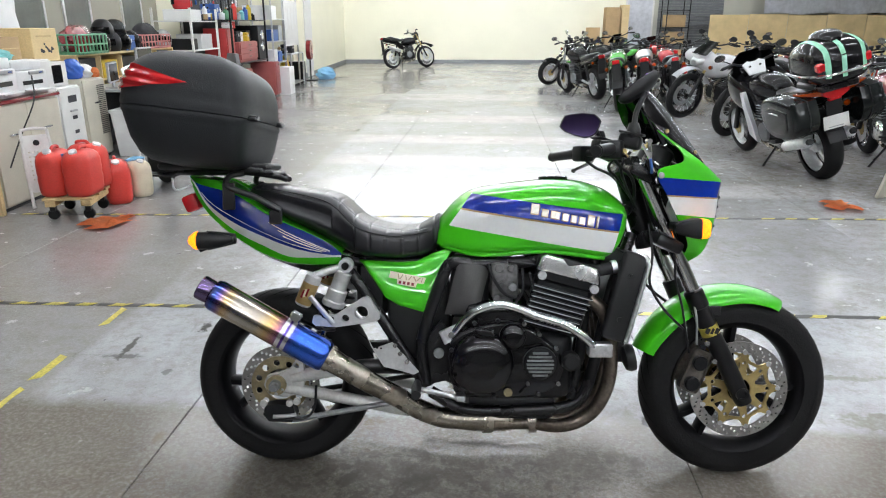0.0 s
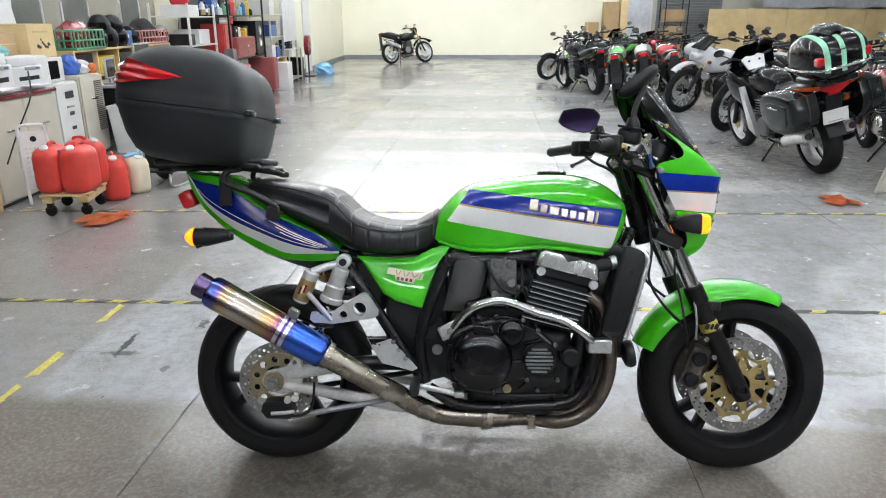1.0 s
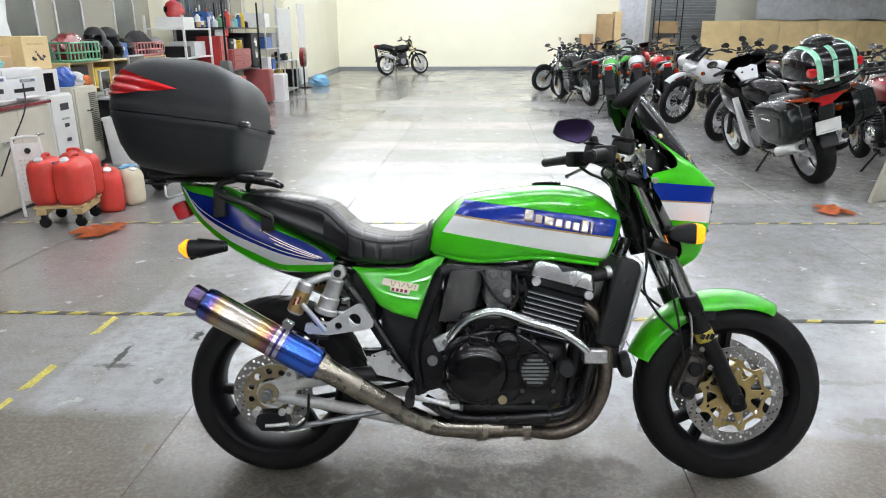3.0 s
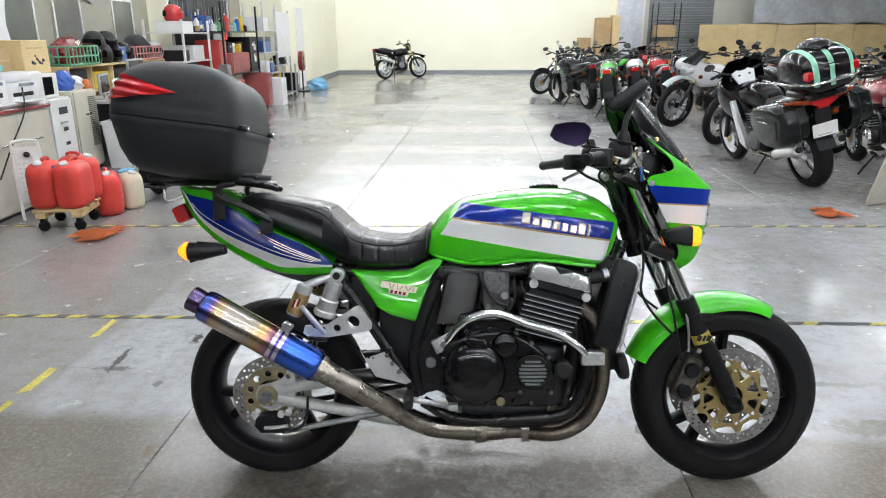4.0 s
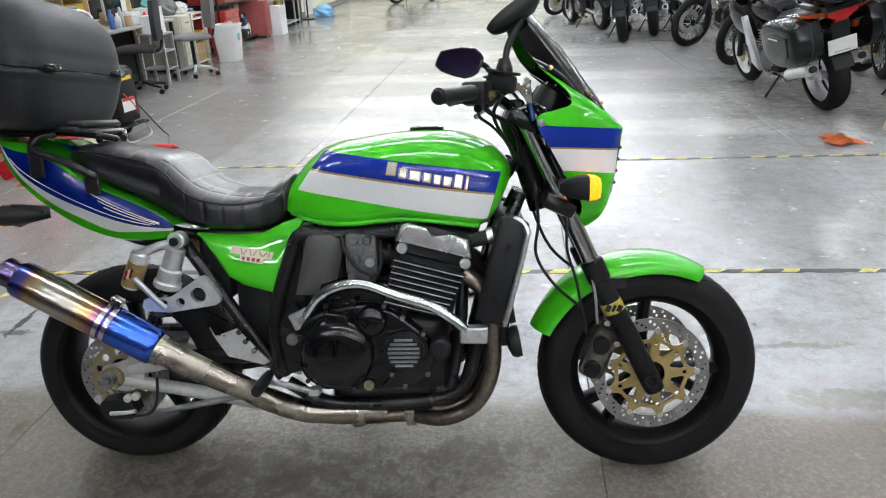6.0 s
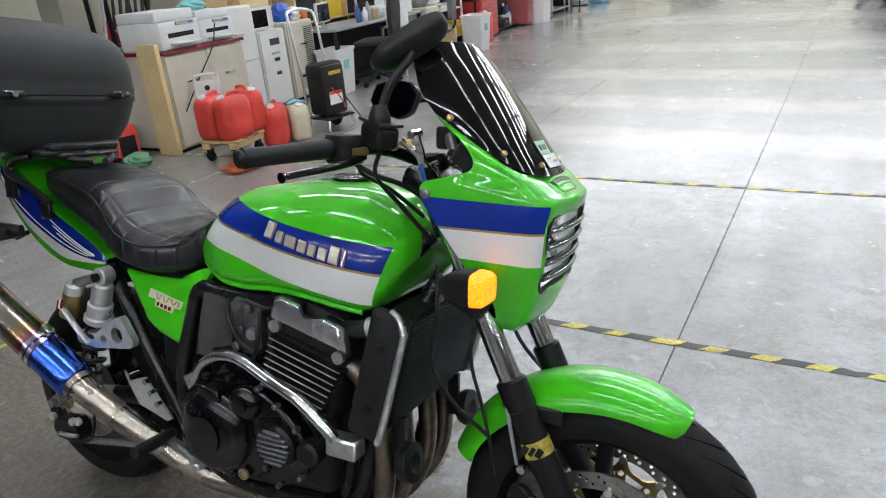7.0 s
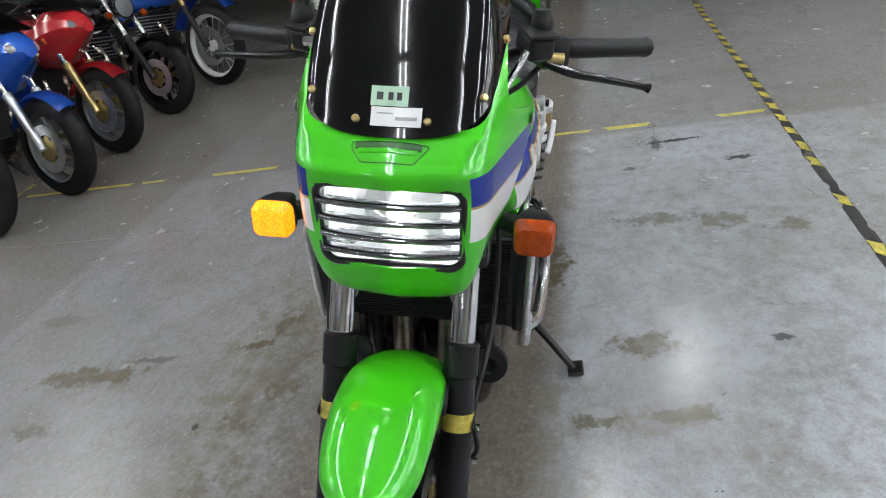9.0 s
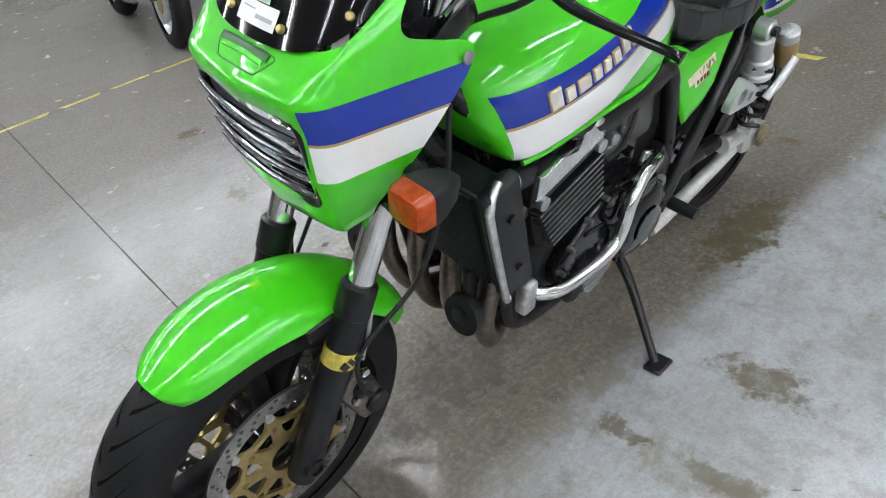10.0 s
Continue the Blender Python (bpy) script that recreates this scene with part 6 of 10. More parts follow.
# handlebar and controls
part("handlebar", tube([(0.905, -0.375, 1.027), (0.965, -0.25, 1.035), (1.02, -0.14, 1.03), (1.07, -0.06, 1.0), (1.08, 0, 0.998), (1.07, 0.06, 1.0), (1.02, 0.14, 1.03), (0.965, 0.25, 1.035), (0.905, 0.375, 1.027)], 0.012, 14, 5), BLACK_FRAME, bike, "black tubular handlebar")
for side in MIRRORED:
    part("grip", tube([sv((0.972, 0.235, 1.036), side), sv((0.966, 0.25, 1.035), side), sv((0.94, 0.305, 1.031), side), sv((0.910, 0.365, 1.027), side), sv((0.902, 0.380, 1.026), side)], [0.014, 0.0175, 0.0165, 0.0165, 0.018], 16), BLACK_PLASTIC, bike, "ribbed black rubber grip")
    part("bar_end", cyl(sv((0.903, 0.378, 1.026), side), sv((0.898, 0.390, 1.025), side), 0.015, 14, bevel=0.003), BLACK_PLASTIC, bike)
    part("switch_block", box(-0.03, 0.03, -0.026, 0.026, -0.028, 0.026, bevel=0.009, seg=2, m=Matrix.Translation(sv((0.982, 0.212, 1.035), side)) @ pose(0, 0, 0, 0, 0, 25 * side)), BLACK_PLASTIC, bike, "black switch block")
    lev = part("lever", tube([sv((1.015, 0.205, 1.022), side), sv((1.015, 0.25, 1.006 + (side < 0) * 0.008), side), sv((1.005, 0.31, 0.994 + (side < 0) * 0.014), side), sv((0.985, 0.37, 0.980 + (side < 0) * 0.022), side), sv((0.982, 0.386, 0.976 + (side < 0) * 0.024), side)], [0.009, 0.008, 0.0065, 0.006, 0.009], 10), BLACK_GLOSS, bike, "black hand lever")
    part("adjuster", cyl(sv((1.018, 0.195, 1.03), side), sv((1.012, 0.222, 1.028), side), 0.009, 10), GOLD, lev, "gold lever adjuster")
    mc = part("master_cylinder", box(-0.030, 0.034, -0.023, 0.023, -0.012, 0.028, bevel=0.010, seg=3, m=Matrix.Translation(sv((1.035, 0.185, 1.05), side)) @ pose(0, 0, 0, 0, 12, 25 * side)), BLACK_PLASTIC, bike, "black master cylinder reservoir")
    part("reservoir_lid", box(-0.033, 0.037, -0.026, 0.026, 0.0285, 0.036, bevel=0.0035, seg=2, m=Matrix.Translation(sv((1.035, 0.185, 1.05), side)) @ pose(0, 0, 0, 0, 12, 25 * side)), BLACK_PLASTIC, mc)
    part("control_cable", tube([sv((0.99, 0.20, 1.01), side), sv((1.02, 0.17, 0.985), side), sv((1.055, 0.13, 0.965), side), sv((1.08, 0.09, 0.93), side), sv((1.09, 0.06, 0.86), side)], 0.005, 8), BLACK_PLASTIC, bike)
    if side < 0:
        u = part("hose_union", tube([(1.098, -0.165, 1.060), (1.100, -0.162, 1.048), (1.103, -0.158, 1.03), (1.106, -0.154, 1.01)], [0.011, 0.008, 0.009, 0.0075], 12), CHROME, bike, "chromed brake hose union")
        part("union_bolt", cyl((1.097, -0.180, 1.060), (1.098, -0.150, 1.062), 0.0075, 8), CHROME, u)
        part("blue_fitting", tube([(1.106, -0.160, 1.01), (1.110, -0.158, 0.985), (1.114, -0.15, 0.970)], 0.0045, 10), BLUE_PLASTIC, u, "blue hose fitting")
        for a, b in (((1.052, -0.168, 1.036), (1.064, -0.170, 1.040)), ((1.068, -0.168, 1.040), (1.076, -0.166, 1.050)), ((1.080, -0.170, 1.044), (1.090, -0.164, 1.046))):
            part("brass_fitting", cyl(a, b, 0.0065, 8, bevel=0.001), GOLD, u, "small brass fitting")
        for a, b in (((1.142, -0.062, 1.026), (1.160, -0.062, 1.060)), ((1.160, -0.055, 1.018), (1.182, -0.055, 1.052)), ((1.084, -0.125, 0.992), (1.122, -0.125, 1.010))):
            part("chrome_stay", tube([a, (Vector(a) + Vector(b)) / 2 + Vector((0, -0.004, 0)), b], 0.0055, 10, flat=0.6), CHROME, u, "chromed instrument stay")
        part("dark_hose", tube([(1.106, -0.148, 1.01), (1.112, -0.140, 0.985), (1.122, -0.12, 0.94), (1.12, -0.10, 0.88)], 0.006, 10), BLACK_PLASTIC, u)
    part("braided_hose", tube([sv((1.075, 0.175, 1.052), side), sv((1.10, 0.155, 1.02), side), sv((1.13, 0.13, 0.97), side), sv((1.15, 0.11, 0.90), side)], 0.006, 8), CHROME, bike, "braided steel brake hose")
    g = part("gauge", lathe([(-0.03, 0.025), (-0.02, 0.038), (0.02, 0.042), (0.028, 0.042), (0.03, 0.038)], 24, "x", m=Matrix.Translation((1.165, 0.048 * side, 1.02)) @ pose(0, 0, 0, 0, 118, 0)), BLACK_PLASTIC, bike, "round instrument in a black cup")
    part("gauge_ring", lathe([(0.026, 0.043), (0.031, 0.043), (0.032, 0.037)], 24, "x", m=Matrix.Translation((1.165, 0.048 * side, 1.02)) @ pose(0, 0, 0, 0, 118, 0), caps=False), CHROME, g)
    part("bar_clamp", box(1.06, 1.10, side * 0.05 - 0.018, side * 0.05 + 0.018, 0.975, 1.02, bevel=0.006), BLACK_FRAME, bike)


def mirror(side, stalk, centre, long_axis, normal, MS):
    x = Vector(long_axis).normalized()
    n = Vector(normal).normalized()
    n = (n - x * n.dot(x)).normalized()
    y = n.cross(x)
    m = Matrix((x, y, n)).transposed().to_4x4()
    m.translation = centre
    shape = [(-0.098, 0.010), (-0.080, 0.040), (-0.03, 0.052), (0.05, 0.050), (0.088, 0.034), (0.098, 0.0), (0.085, -0.036), (0.03, -0.050), (-0.05, -0.040), (-0.09, -0.014)]
    if side > 0:
        shape = [(-0.098, -0.010), (-0.090, 0.018), (-0.078, 0.043), (-0.045, 0.052), (0.007, 0.060), (0.065, 0.056), (0.088, 0.038), (0.098, 0.022), (0.090, -0.008), (0.078, -0.037), (0.055, -0.052), (0.025, -0.060), (-0.025, -0.050), (-0.073, -0.034), (-0.090, -0.020)]
    ring = [(p[0] * MS, p[1] * MS * (0.8 if side < 0 else 1.0)) for p in (spline([*shape, shape[0]], 4) if side < 0 else [*shape, shape[0]])][:-1]
    rows = []
    for z, k in ((0.0, 0.985), (0.004, 1.0), (-0.006, 1.0), (-0.014, 0.93), (-0.022, 0.74), (-0.027, 0.36)):
        rows.append([m @ Vector((p[0] * k, p[1] * k, z)) for p in ring])
    mi = part("mirror", rings(rows[1:]), BLACK_PLASTIC, bike, "black rear-view mirror, folded inwards", smooth=50)
    part("mirror_glass", rings([[m @ Vector((p[0] * 0.93, p[1] * 0.93, z)) for p in ring] for z in (0.003, 0.0062)]), MIRROR, mi, "purple tinted mirror glass")
    part("mirror_stalk", tube([*stalk, m @ Vector((0.0, 0, -0.03))], 0.008, 10), BLACK_PLASTIC, mi)
    part("stalk_joint", tube([Vector(stalk[0]) - Vector((0, 0, 0.03)), Vector(stalk[0]), Vector(stalk[0]) + Vector((0, 0, 0.025))], [0.015, 0.02, 0.013], 12), BLACK_PLASTIC, mi)


mirror(-1, [(1.045, -0.196, 1.085), (1.055, -0.18, 1.14)], Vector((1.068, -0.138, 1.218)), (0.116, 0.056, 0.075), (-0.159, 0.099, 0.172), 0.78)
mirror(1, [(1.035, 0.196, 1.085), (1.0, 0.14, 1.12)], Vector((0.938, 0.04, 1.118)), (0.95, -0.2, -0.05), (-0.25, -0.95, 0.12), 0.66)

# cables round the steering head
for pts, r in (([(1.04, -0.19, 1.03), (1.02, -0.17, 0.985), (1.045, -0.13, 0.93), (1.09, -0.09, 0.86)], 0.0045), ([(1.0, -0.20, 1.02), (0.985, -0.16, 0.985), (1.02, -0.12, 0.955), (1.07, -0.08, 0.90)], 0.004),
               ([(1.12, -0.12, 0.82), (1.128, -0.14, 0.726), (1.122, -0.145, 0.643), (1.164, -0.145, 0.569), (1.235, -0.125, 0.50)], 0.004), ([(1.15, -0.12, 0.80), (1.194, -0.13, 0.735), (1.20, -0.14, 0.65), (1.223, -0.14, 0.569), (1.252, -0.13, 0.429)], 0.0035),
               ([(1.10, 0.13, 0.86), (1.13, 0.15, 0.74), (1.19, 0.15, 0.60), (1.30, 0.13, 0.50), (1.31, 0.14, 0.42), (1.28, 0.12, 0.36)], 0.0045)):
    part("cable", tube(pts, r, 8, 6), BLACK_PLASTIC, bike, "black control cable")

# luggage rack and top case
rack = part("luggage_rack", box(-0.33, -0.02, -0.09, 0.09, 0.957, 0.972, bevel=0.006), BLACK_FRAME, bike, "black steel luggage rack")
for side in MIRRORED:
    part("rack_arm", tube([(-0.10, 0.095 * side, 0.964), (-0.135, 0.115 * side, 0.955), (-0.138, 0.134 * side, 0.925), (-0.06, 0.137 * side, 0.895), (0.02, 0.137 * side, 0.853)], 0.0095, 12, 5), BLACK_FRAME, rack)
    part("rack_tab", box(-0.018, 0.02, -0.006, 0.006, -0.022, 0.02, bevel=0.003, m=Matrix.Translation((0.005, 0.134 * side, 0.835))), BLACK_FRAME, rack)
    part("rack_tab", box(-0.018, 0.018, -0.006, 0.006, -0.05, 0.03, bevel=0.003, m=Matrix.Translation((-0.135, 0.132 * side, 0.905))), BLACK_FRAME, rack)
    part("rack_rail", tube([(-0.30, 0.08 * side, 0.968), (-0.12, 0.09 * side, 0.967), (-0.02, 0.06 * side, 0.955), (0.005, 0.02 * side, 0.945)], 0.009, 10), BLACK_FRAME, rack)


part("case_mount", box(-0.38, -0.04, -0.105, 0.105, 0.973, 0.996, bevel=0.008), BLACK_PLASTIC, rack, "black case mounting plate")


def case_row(z, s0, s1, w, n=72, e=4.2):
    c, a = (s0 + s1) / 2 - 0.064, (s1 - s0) / 2
    z -= 0.006
    out = []
    for k in range(n):
        t = 2 * math.pi * k / n
        cx, cy = math.cos(t), math.sin(t)
        e_ = e if cx < 0 else 6.5
        x = math.copysign(abs(cx) ** (2 / e_), cx)
        y = math.copysign(abs(cy) ** (2 / e_), cy)
        taper = 1 - 0.13 * max(0, -x) ** 2
        out.append(Vector((c + a * x, w * y * taper, z + 0.055 * (c + a * x + 0.19) * -0.6 * min(1, max(0, (z - 0.98) / 0.1)))))
    return out


def top_case():
    t = part("top_case", rings([case_row(*p) for p in ((0.974, -0.26, -0.04, 0.12), (0.985, -0.335, -0.002, 0.17), (1.005, -0.365, 0.008, 0.20), (1.045, -0.388, 0.020, 0.225), (1.10, -0.403, 0.030, 0.243), (1.110, -0.405, 0.031, 0.2445), (1.116, -0.409, 0.035, 0.2490), (1.128, -0.410, 0.035, 0.2495), (1.132, -0.408, 0.033, 0.2475))]), CASE_BLACK, bike, "large grained black top case with red reflectors", smooth=45)
    lid_rows = ((1.133, -0.408, 0.033, 0.2475), (1.135, -0.411, 0.036, 0.2505), (1.152, -0.410, 0.035, 0.2500), (1.170, -0.406, 0.033, 0.2465), (1.20, -0.402, 0.032, 0.243), (1.245, -0.378, 0.022, 0.231), (1.276, -0.342, 0.002, 0.210), (1.298, -0.296, -0.040, 0.175), (1.310, -0.25, -0.085, 0.120), (1.315, -0.20, -0.13, 0.05))
    dense = [tuple(p) for p in spline(lid_rows[1:], 4)]
    part("case_lid", rings([case_row(*p) for p in (lid_rows[0], *dense)]), CASE_BLACK, t, "domed case lid", smooth=45)
    for side in MIRRORED:
        bm = rings([case_row(*p) for p in dense], True, False)
        bmesh.ops.bisect_plane(bm, geom=[*bm.verts, *bm.edges, *bm.faces], plane_co=(0, 0.075 * side, 0), plane_no=(0, side, 0), clear_inner=True)
        cut(bm, (-0.50, 1.166), (-0.20, 1.203), 1)
        cut(bm, (-0.475, 1.166), (-0.375, 1.262), -1)
        cut(bm, (-0.375, 1.246), (-0.20, 1.203), -1)
        bmesh.ops.subdivide_edges(bm, edges=list(bm.edges), cuts=3, use_grid_fill=True)
        bmesh.ops.recalc_face_normals(bm, faces=bm.faces)
        for f in bm.faces:
            f.normal_update()
        for v in bm.verts:
            v.normal_update()
        mid = Vector((-0.238, 0, 1.15))
        for v in bm.verts:
            d = (v.co - mid).normalized()
            v.co += d * (0.006 + 0.0030 * math.cos((v.co.z + 0.12 * v.co.x) * 2 * math.pi / 0.024))
        part("reflector", bm, RED_LENS, t, "large red corner reflector", smooth=60)
    for y in (-0.155, 0.155):
        lt = part("latch", box(-0.045, -0.012, y - 0.030, y + 0.030, 1.118, 1.130, bevel=0.004), BLACK_PLASTIC, t, "black latch with a chrome lock")
        part("lock", cyl((-0.014, y, 1.128), (-0.008, y, 1.128), 0.008, 12), CHROME, lt)
        part("latch_edge", box(-0.040, -0.011, y - 0.026, y + 0.026, 1.131, 1.135, bevel=0.0015), CHROME, lt)
    part("base_foot", box(-0.30, -0.02, -0.10, 0.10, 0.966, 0.982, bevel=0.005), BLACK_PLASTIC, t)


top_case()


# the rear of the machine stands a little to its left of the front end, and its sides are broader there
CENTRED = {"filler_cap", "badge_block", "block_face", "fuel_tank", "tank_edge", "tail_light", "rear_mudguard", "luggage_rack", "case_mount", "rack_rail", "top_case", "case_lid", "reflector", "latch", "lock", "latch_edge", "base_foot", "stalk"}
CASE = {"top_case", "case_lid", "reflector", "latch", "lock", "latch_edge", "base_foot"}
BROAD = {"seat", "seat_piping", "tail_cowl", "pinstripe"}
SIDED = {"side_cover", "badge", "badge_stroke", "footrest_bracket", "rear_shock", "eye", "eye_bolt", "preload_ring", "spring_cup", "shaft", "spring", "lower_eye", "reservoir", "reservoir_label", "bridge",
         "swing_arm", "arm_beam", "arm_brace", "arm_end", "adjuster", "frame_tube", "frame_gusset", "pivot_bolt", "rear_indicator", "passenger_peg", "rack_tab", "rack_arm"}


def settle(ob):
    kind = ob.name.split(".")[0]
    if kind in CENTRED or kind in BROAD or kind in SIDED or (ob.parent.name.split(".")[0] == "rear_indicator"):
        me = ob.data
        co = np.empty(len(me.vertices) * 3)
        me.vertices.foreach_get("co", co)
        co = co.reshape(-1, 3)
        mid = co.mean(0)
        off = 0.046 * (1 - co[:, 0] / 1.1)
        wide = 1 + 0.24 * (1 - co[:, 0] / 1.25)
        if kind in BROAD:
            co[:, 1] = co[:, 1] * wide + off
        elif kind in CENTRED:
            co[:, 1] += off * (0.4 if kind in CASE else 1.0)
        else:
            co[:, 1] += 0.046 * (1 - mid[0] / 1.1) + 0.24 * (1 - mid[0] / 1.25) * mid[1]
        if kind in CASE:
            co[:, 0] = -0.255 + (co[:, 0] + 0.254) * 0.90
            co[:, 2] += 0.010 - 0.085 * (co[:, 0] + 0.20)
        me.vertices.foreach_set("co", co.ravel())
        me.update()
    for c in ob.children:
        settle(c)


for part_ in list(bike.children):
    if part_.type == "MESH":
        settle(part_)


# ---- floor tape ----
def stripe_tape(name, a, b, width, blocks, label):
    t = thing(name, label, "floor tape")
    a, b = Vector((*a, 0)), Vector((*b, 0))
    d = (b - a)
    ln = d.length
    m = Matrix.Translation(a) @ pose(0, 0, 0, 0, 0, math.degrees(math.atan2(d.y, d.x)))
    rnd = random.Random(int(ln * 100))
    if blocks:
        x = 0.0
        while x < ln - 0.1:
            end = min(ln, x + rnd.uniform(0.5, 1.6))
            n = max(3, int((end - x) / 0.035))
            ragged = lambda: width / 2 - (rnd.uniform(0.006, 0.018) if rnd.random() < 0.10 else rnd.uniform(0, 0.0035))
            low = [(x + (end - x) * k / n, -ragged()) for k in range(n + 1)]
            high_ = [(x + (end - x) * k / n + rnd.uniform(-0.008, 0.008), ragged()) for k in range(n, -1, -1)]
            part("black_band", plate(low + high_, 0.001, plane="xy", m=Matrix.Translation((0, 0, 0.001))), BLACK_TAPE, t, "worn black tape", m=m, smooth=0)
            x = end + (rnd.uniform(0.015, 0.05) if rnd.random() < 0.6 else 0.004)
        x = 0.0
        while x < ln - 0.08:
            if rnd.random() > 0.07:
                sk, w0, w1 = width * 0.9, 0.085 + rnd.uniform(-0.012, 0.012), 0.0
                j = lambda s: rnd.uniform(0, s)
                e0, e1 = width / 2 - 0.001 - j(0.004), width / 2 - 0.001 - j(0.004)
                bite = 0.012 if rnd.random() < 0.25 else 0.003
                p = [(x + j(0.01), -e0), (x + w0 * 0.35, -e0 + j(0.004)), (x + w0 * 0.65, -e0 + j(bite)), (x + w0 - j(0.01), -e0), (x + w0 + sk * 0.5 + rnd.uniform(-0.008, 0.006), 0.0),
                     (x + w0 + sk - j(0.008), e1), (x + w0 * 0.6 + sk, e1 - j(bite)), (x + w0 * 0.3 + sk, e1 - j(0.004)), (x + sk + j(0.012), e1), (x + sk * 0.5 + rnd.uniform(-0.006, 0.010), 0.0)]
                part("yellow_block", plate(p, 0.0012, plane="xy", m=Matrix.Translation((0, 0, 0.0021))), YELLOW_TAPE, t, m=m, smooth=0)
            x += 0.17
    else:
        x = 0.0
        while x < ln:
            L = min(rnd.uniform(0.10, 0.45), ln - x)
            w = width * rnd.uniform(0.7, 1.0)
            p = [(x, -w / 2), (x + L * 0.5, -w / 2 * rnd.uniform(0.6, 1)), (x + L, -w / 2), (x + L - 0.03, w / 2), (x + L * 0.4, w / 2 * rnd.uniform(0.5, 1)), (x + 0.02, w / 2)]
            part("tape_piece", plate(p, 0.001, plane="xy", m=Matrix.Translation((0, 0, 0.001))), YELLOW_TAPE, t, m=m, smooth=0)
            x += L + rnd.choice((0.02, 0.05, 0.15, 0.3))


stripe_tape("hazard_tape", (-7.2, 1.53), (4.2, 1.20), 0.044, True, "worn yellow and black hazard tape stuck on the floor")
stripe_tape("hazard_tape", (-2.75, 3.12), (4.3, 3.06), 0.04, True, "worn yellow and black hazard tape stuck on the floor")
stripe_tape("yellow_tape", (-1.14, 1.32), (-1.38, -3.1), 0.045, False, "torn yellow tape line stuck on the floor")
stripe_tape("yellow_tape", (-1.6, -3.12), (2.6, -3.18), 0.045, False, "torn yellow tape line stuck on the floor")


def rag(x, y, w, seed):
    rnd = random.Random(seed)
    rows = []
    for i in range(9):
        row = []
        for k in range(9):
            u, v = i / 8 - 0.5, k / 8 - 0.5
            h = 0.012 + 0.055 * max(0, math.sin(u * 9 + seed) * math.cos(v * 7 + seed * 2)) * (1 - 3.2 * (u * u + v * v)) + rnd.uniform(0, 0.006)
            row.append(Vector((u * w * (1 + 0.3 * math.sin(v * 8)), v * w * 0.8 * (1 + 0.35 * math.cos(u * 7 + seed)), max(0.003, h))))
        rows.append(row)
    bm = rings(rows, False, False)
    bmesh.ops.solidify(bm, geom=list(bm.faces), thickness=0.003)
    ob = part("shop_rag", bm, ORANGE_CLOTH, m=pose(x, y, 0.004, 0, 0, seed * 40), smooth=60)
    tagged(ob, "crumpled orange shop rag lying on the floor", "rag")


rag(-1.96, 2.86, 0.32, 1)
rag(3.64, 3.42, 0.26, 2)


# ---- parked motorcycles ----
mesh_cache = {}


def shared(key, make, material, smooth=38):
    if key not in mesh_cache:
        bm = make()
        me = bpy.data.meshes.new(key[0])
        bmesh.ops.recalc_face_normals(bm, faces=bm.faces)
        bm.to_mesh(me)
        bm.free()
        me.materials.append(material)
        me.polygons.foreach_set("use_smooth", [True] * len(me.polygons))
        me.set_sharp_from_angle(angle=radians(smooth))
        mesh_cache[key] = me
    return mesh_cache[key]


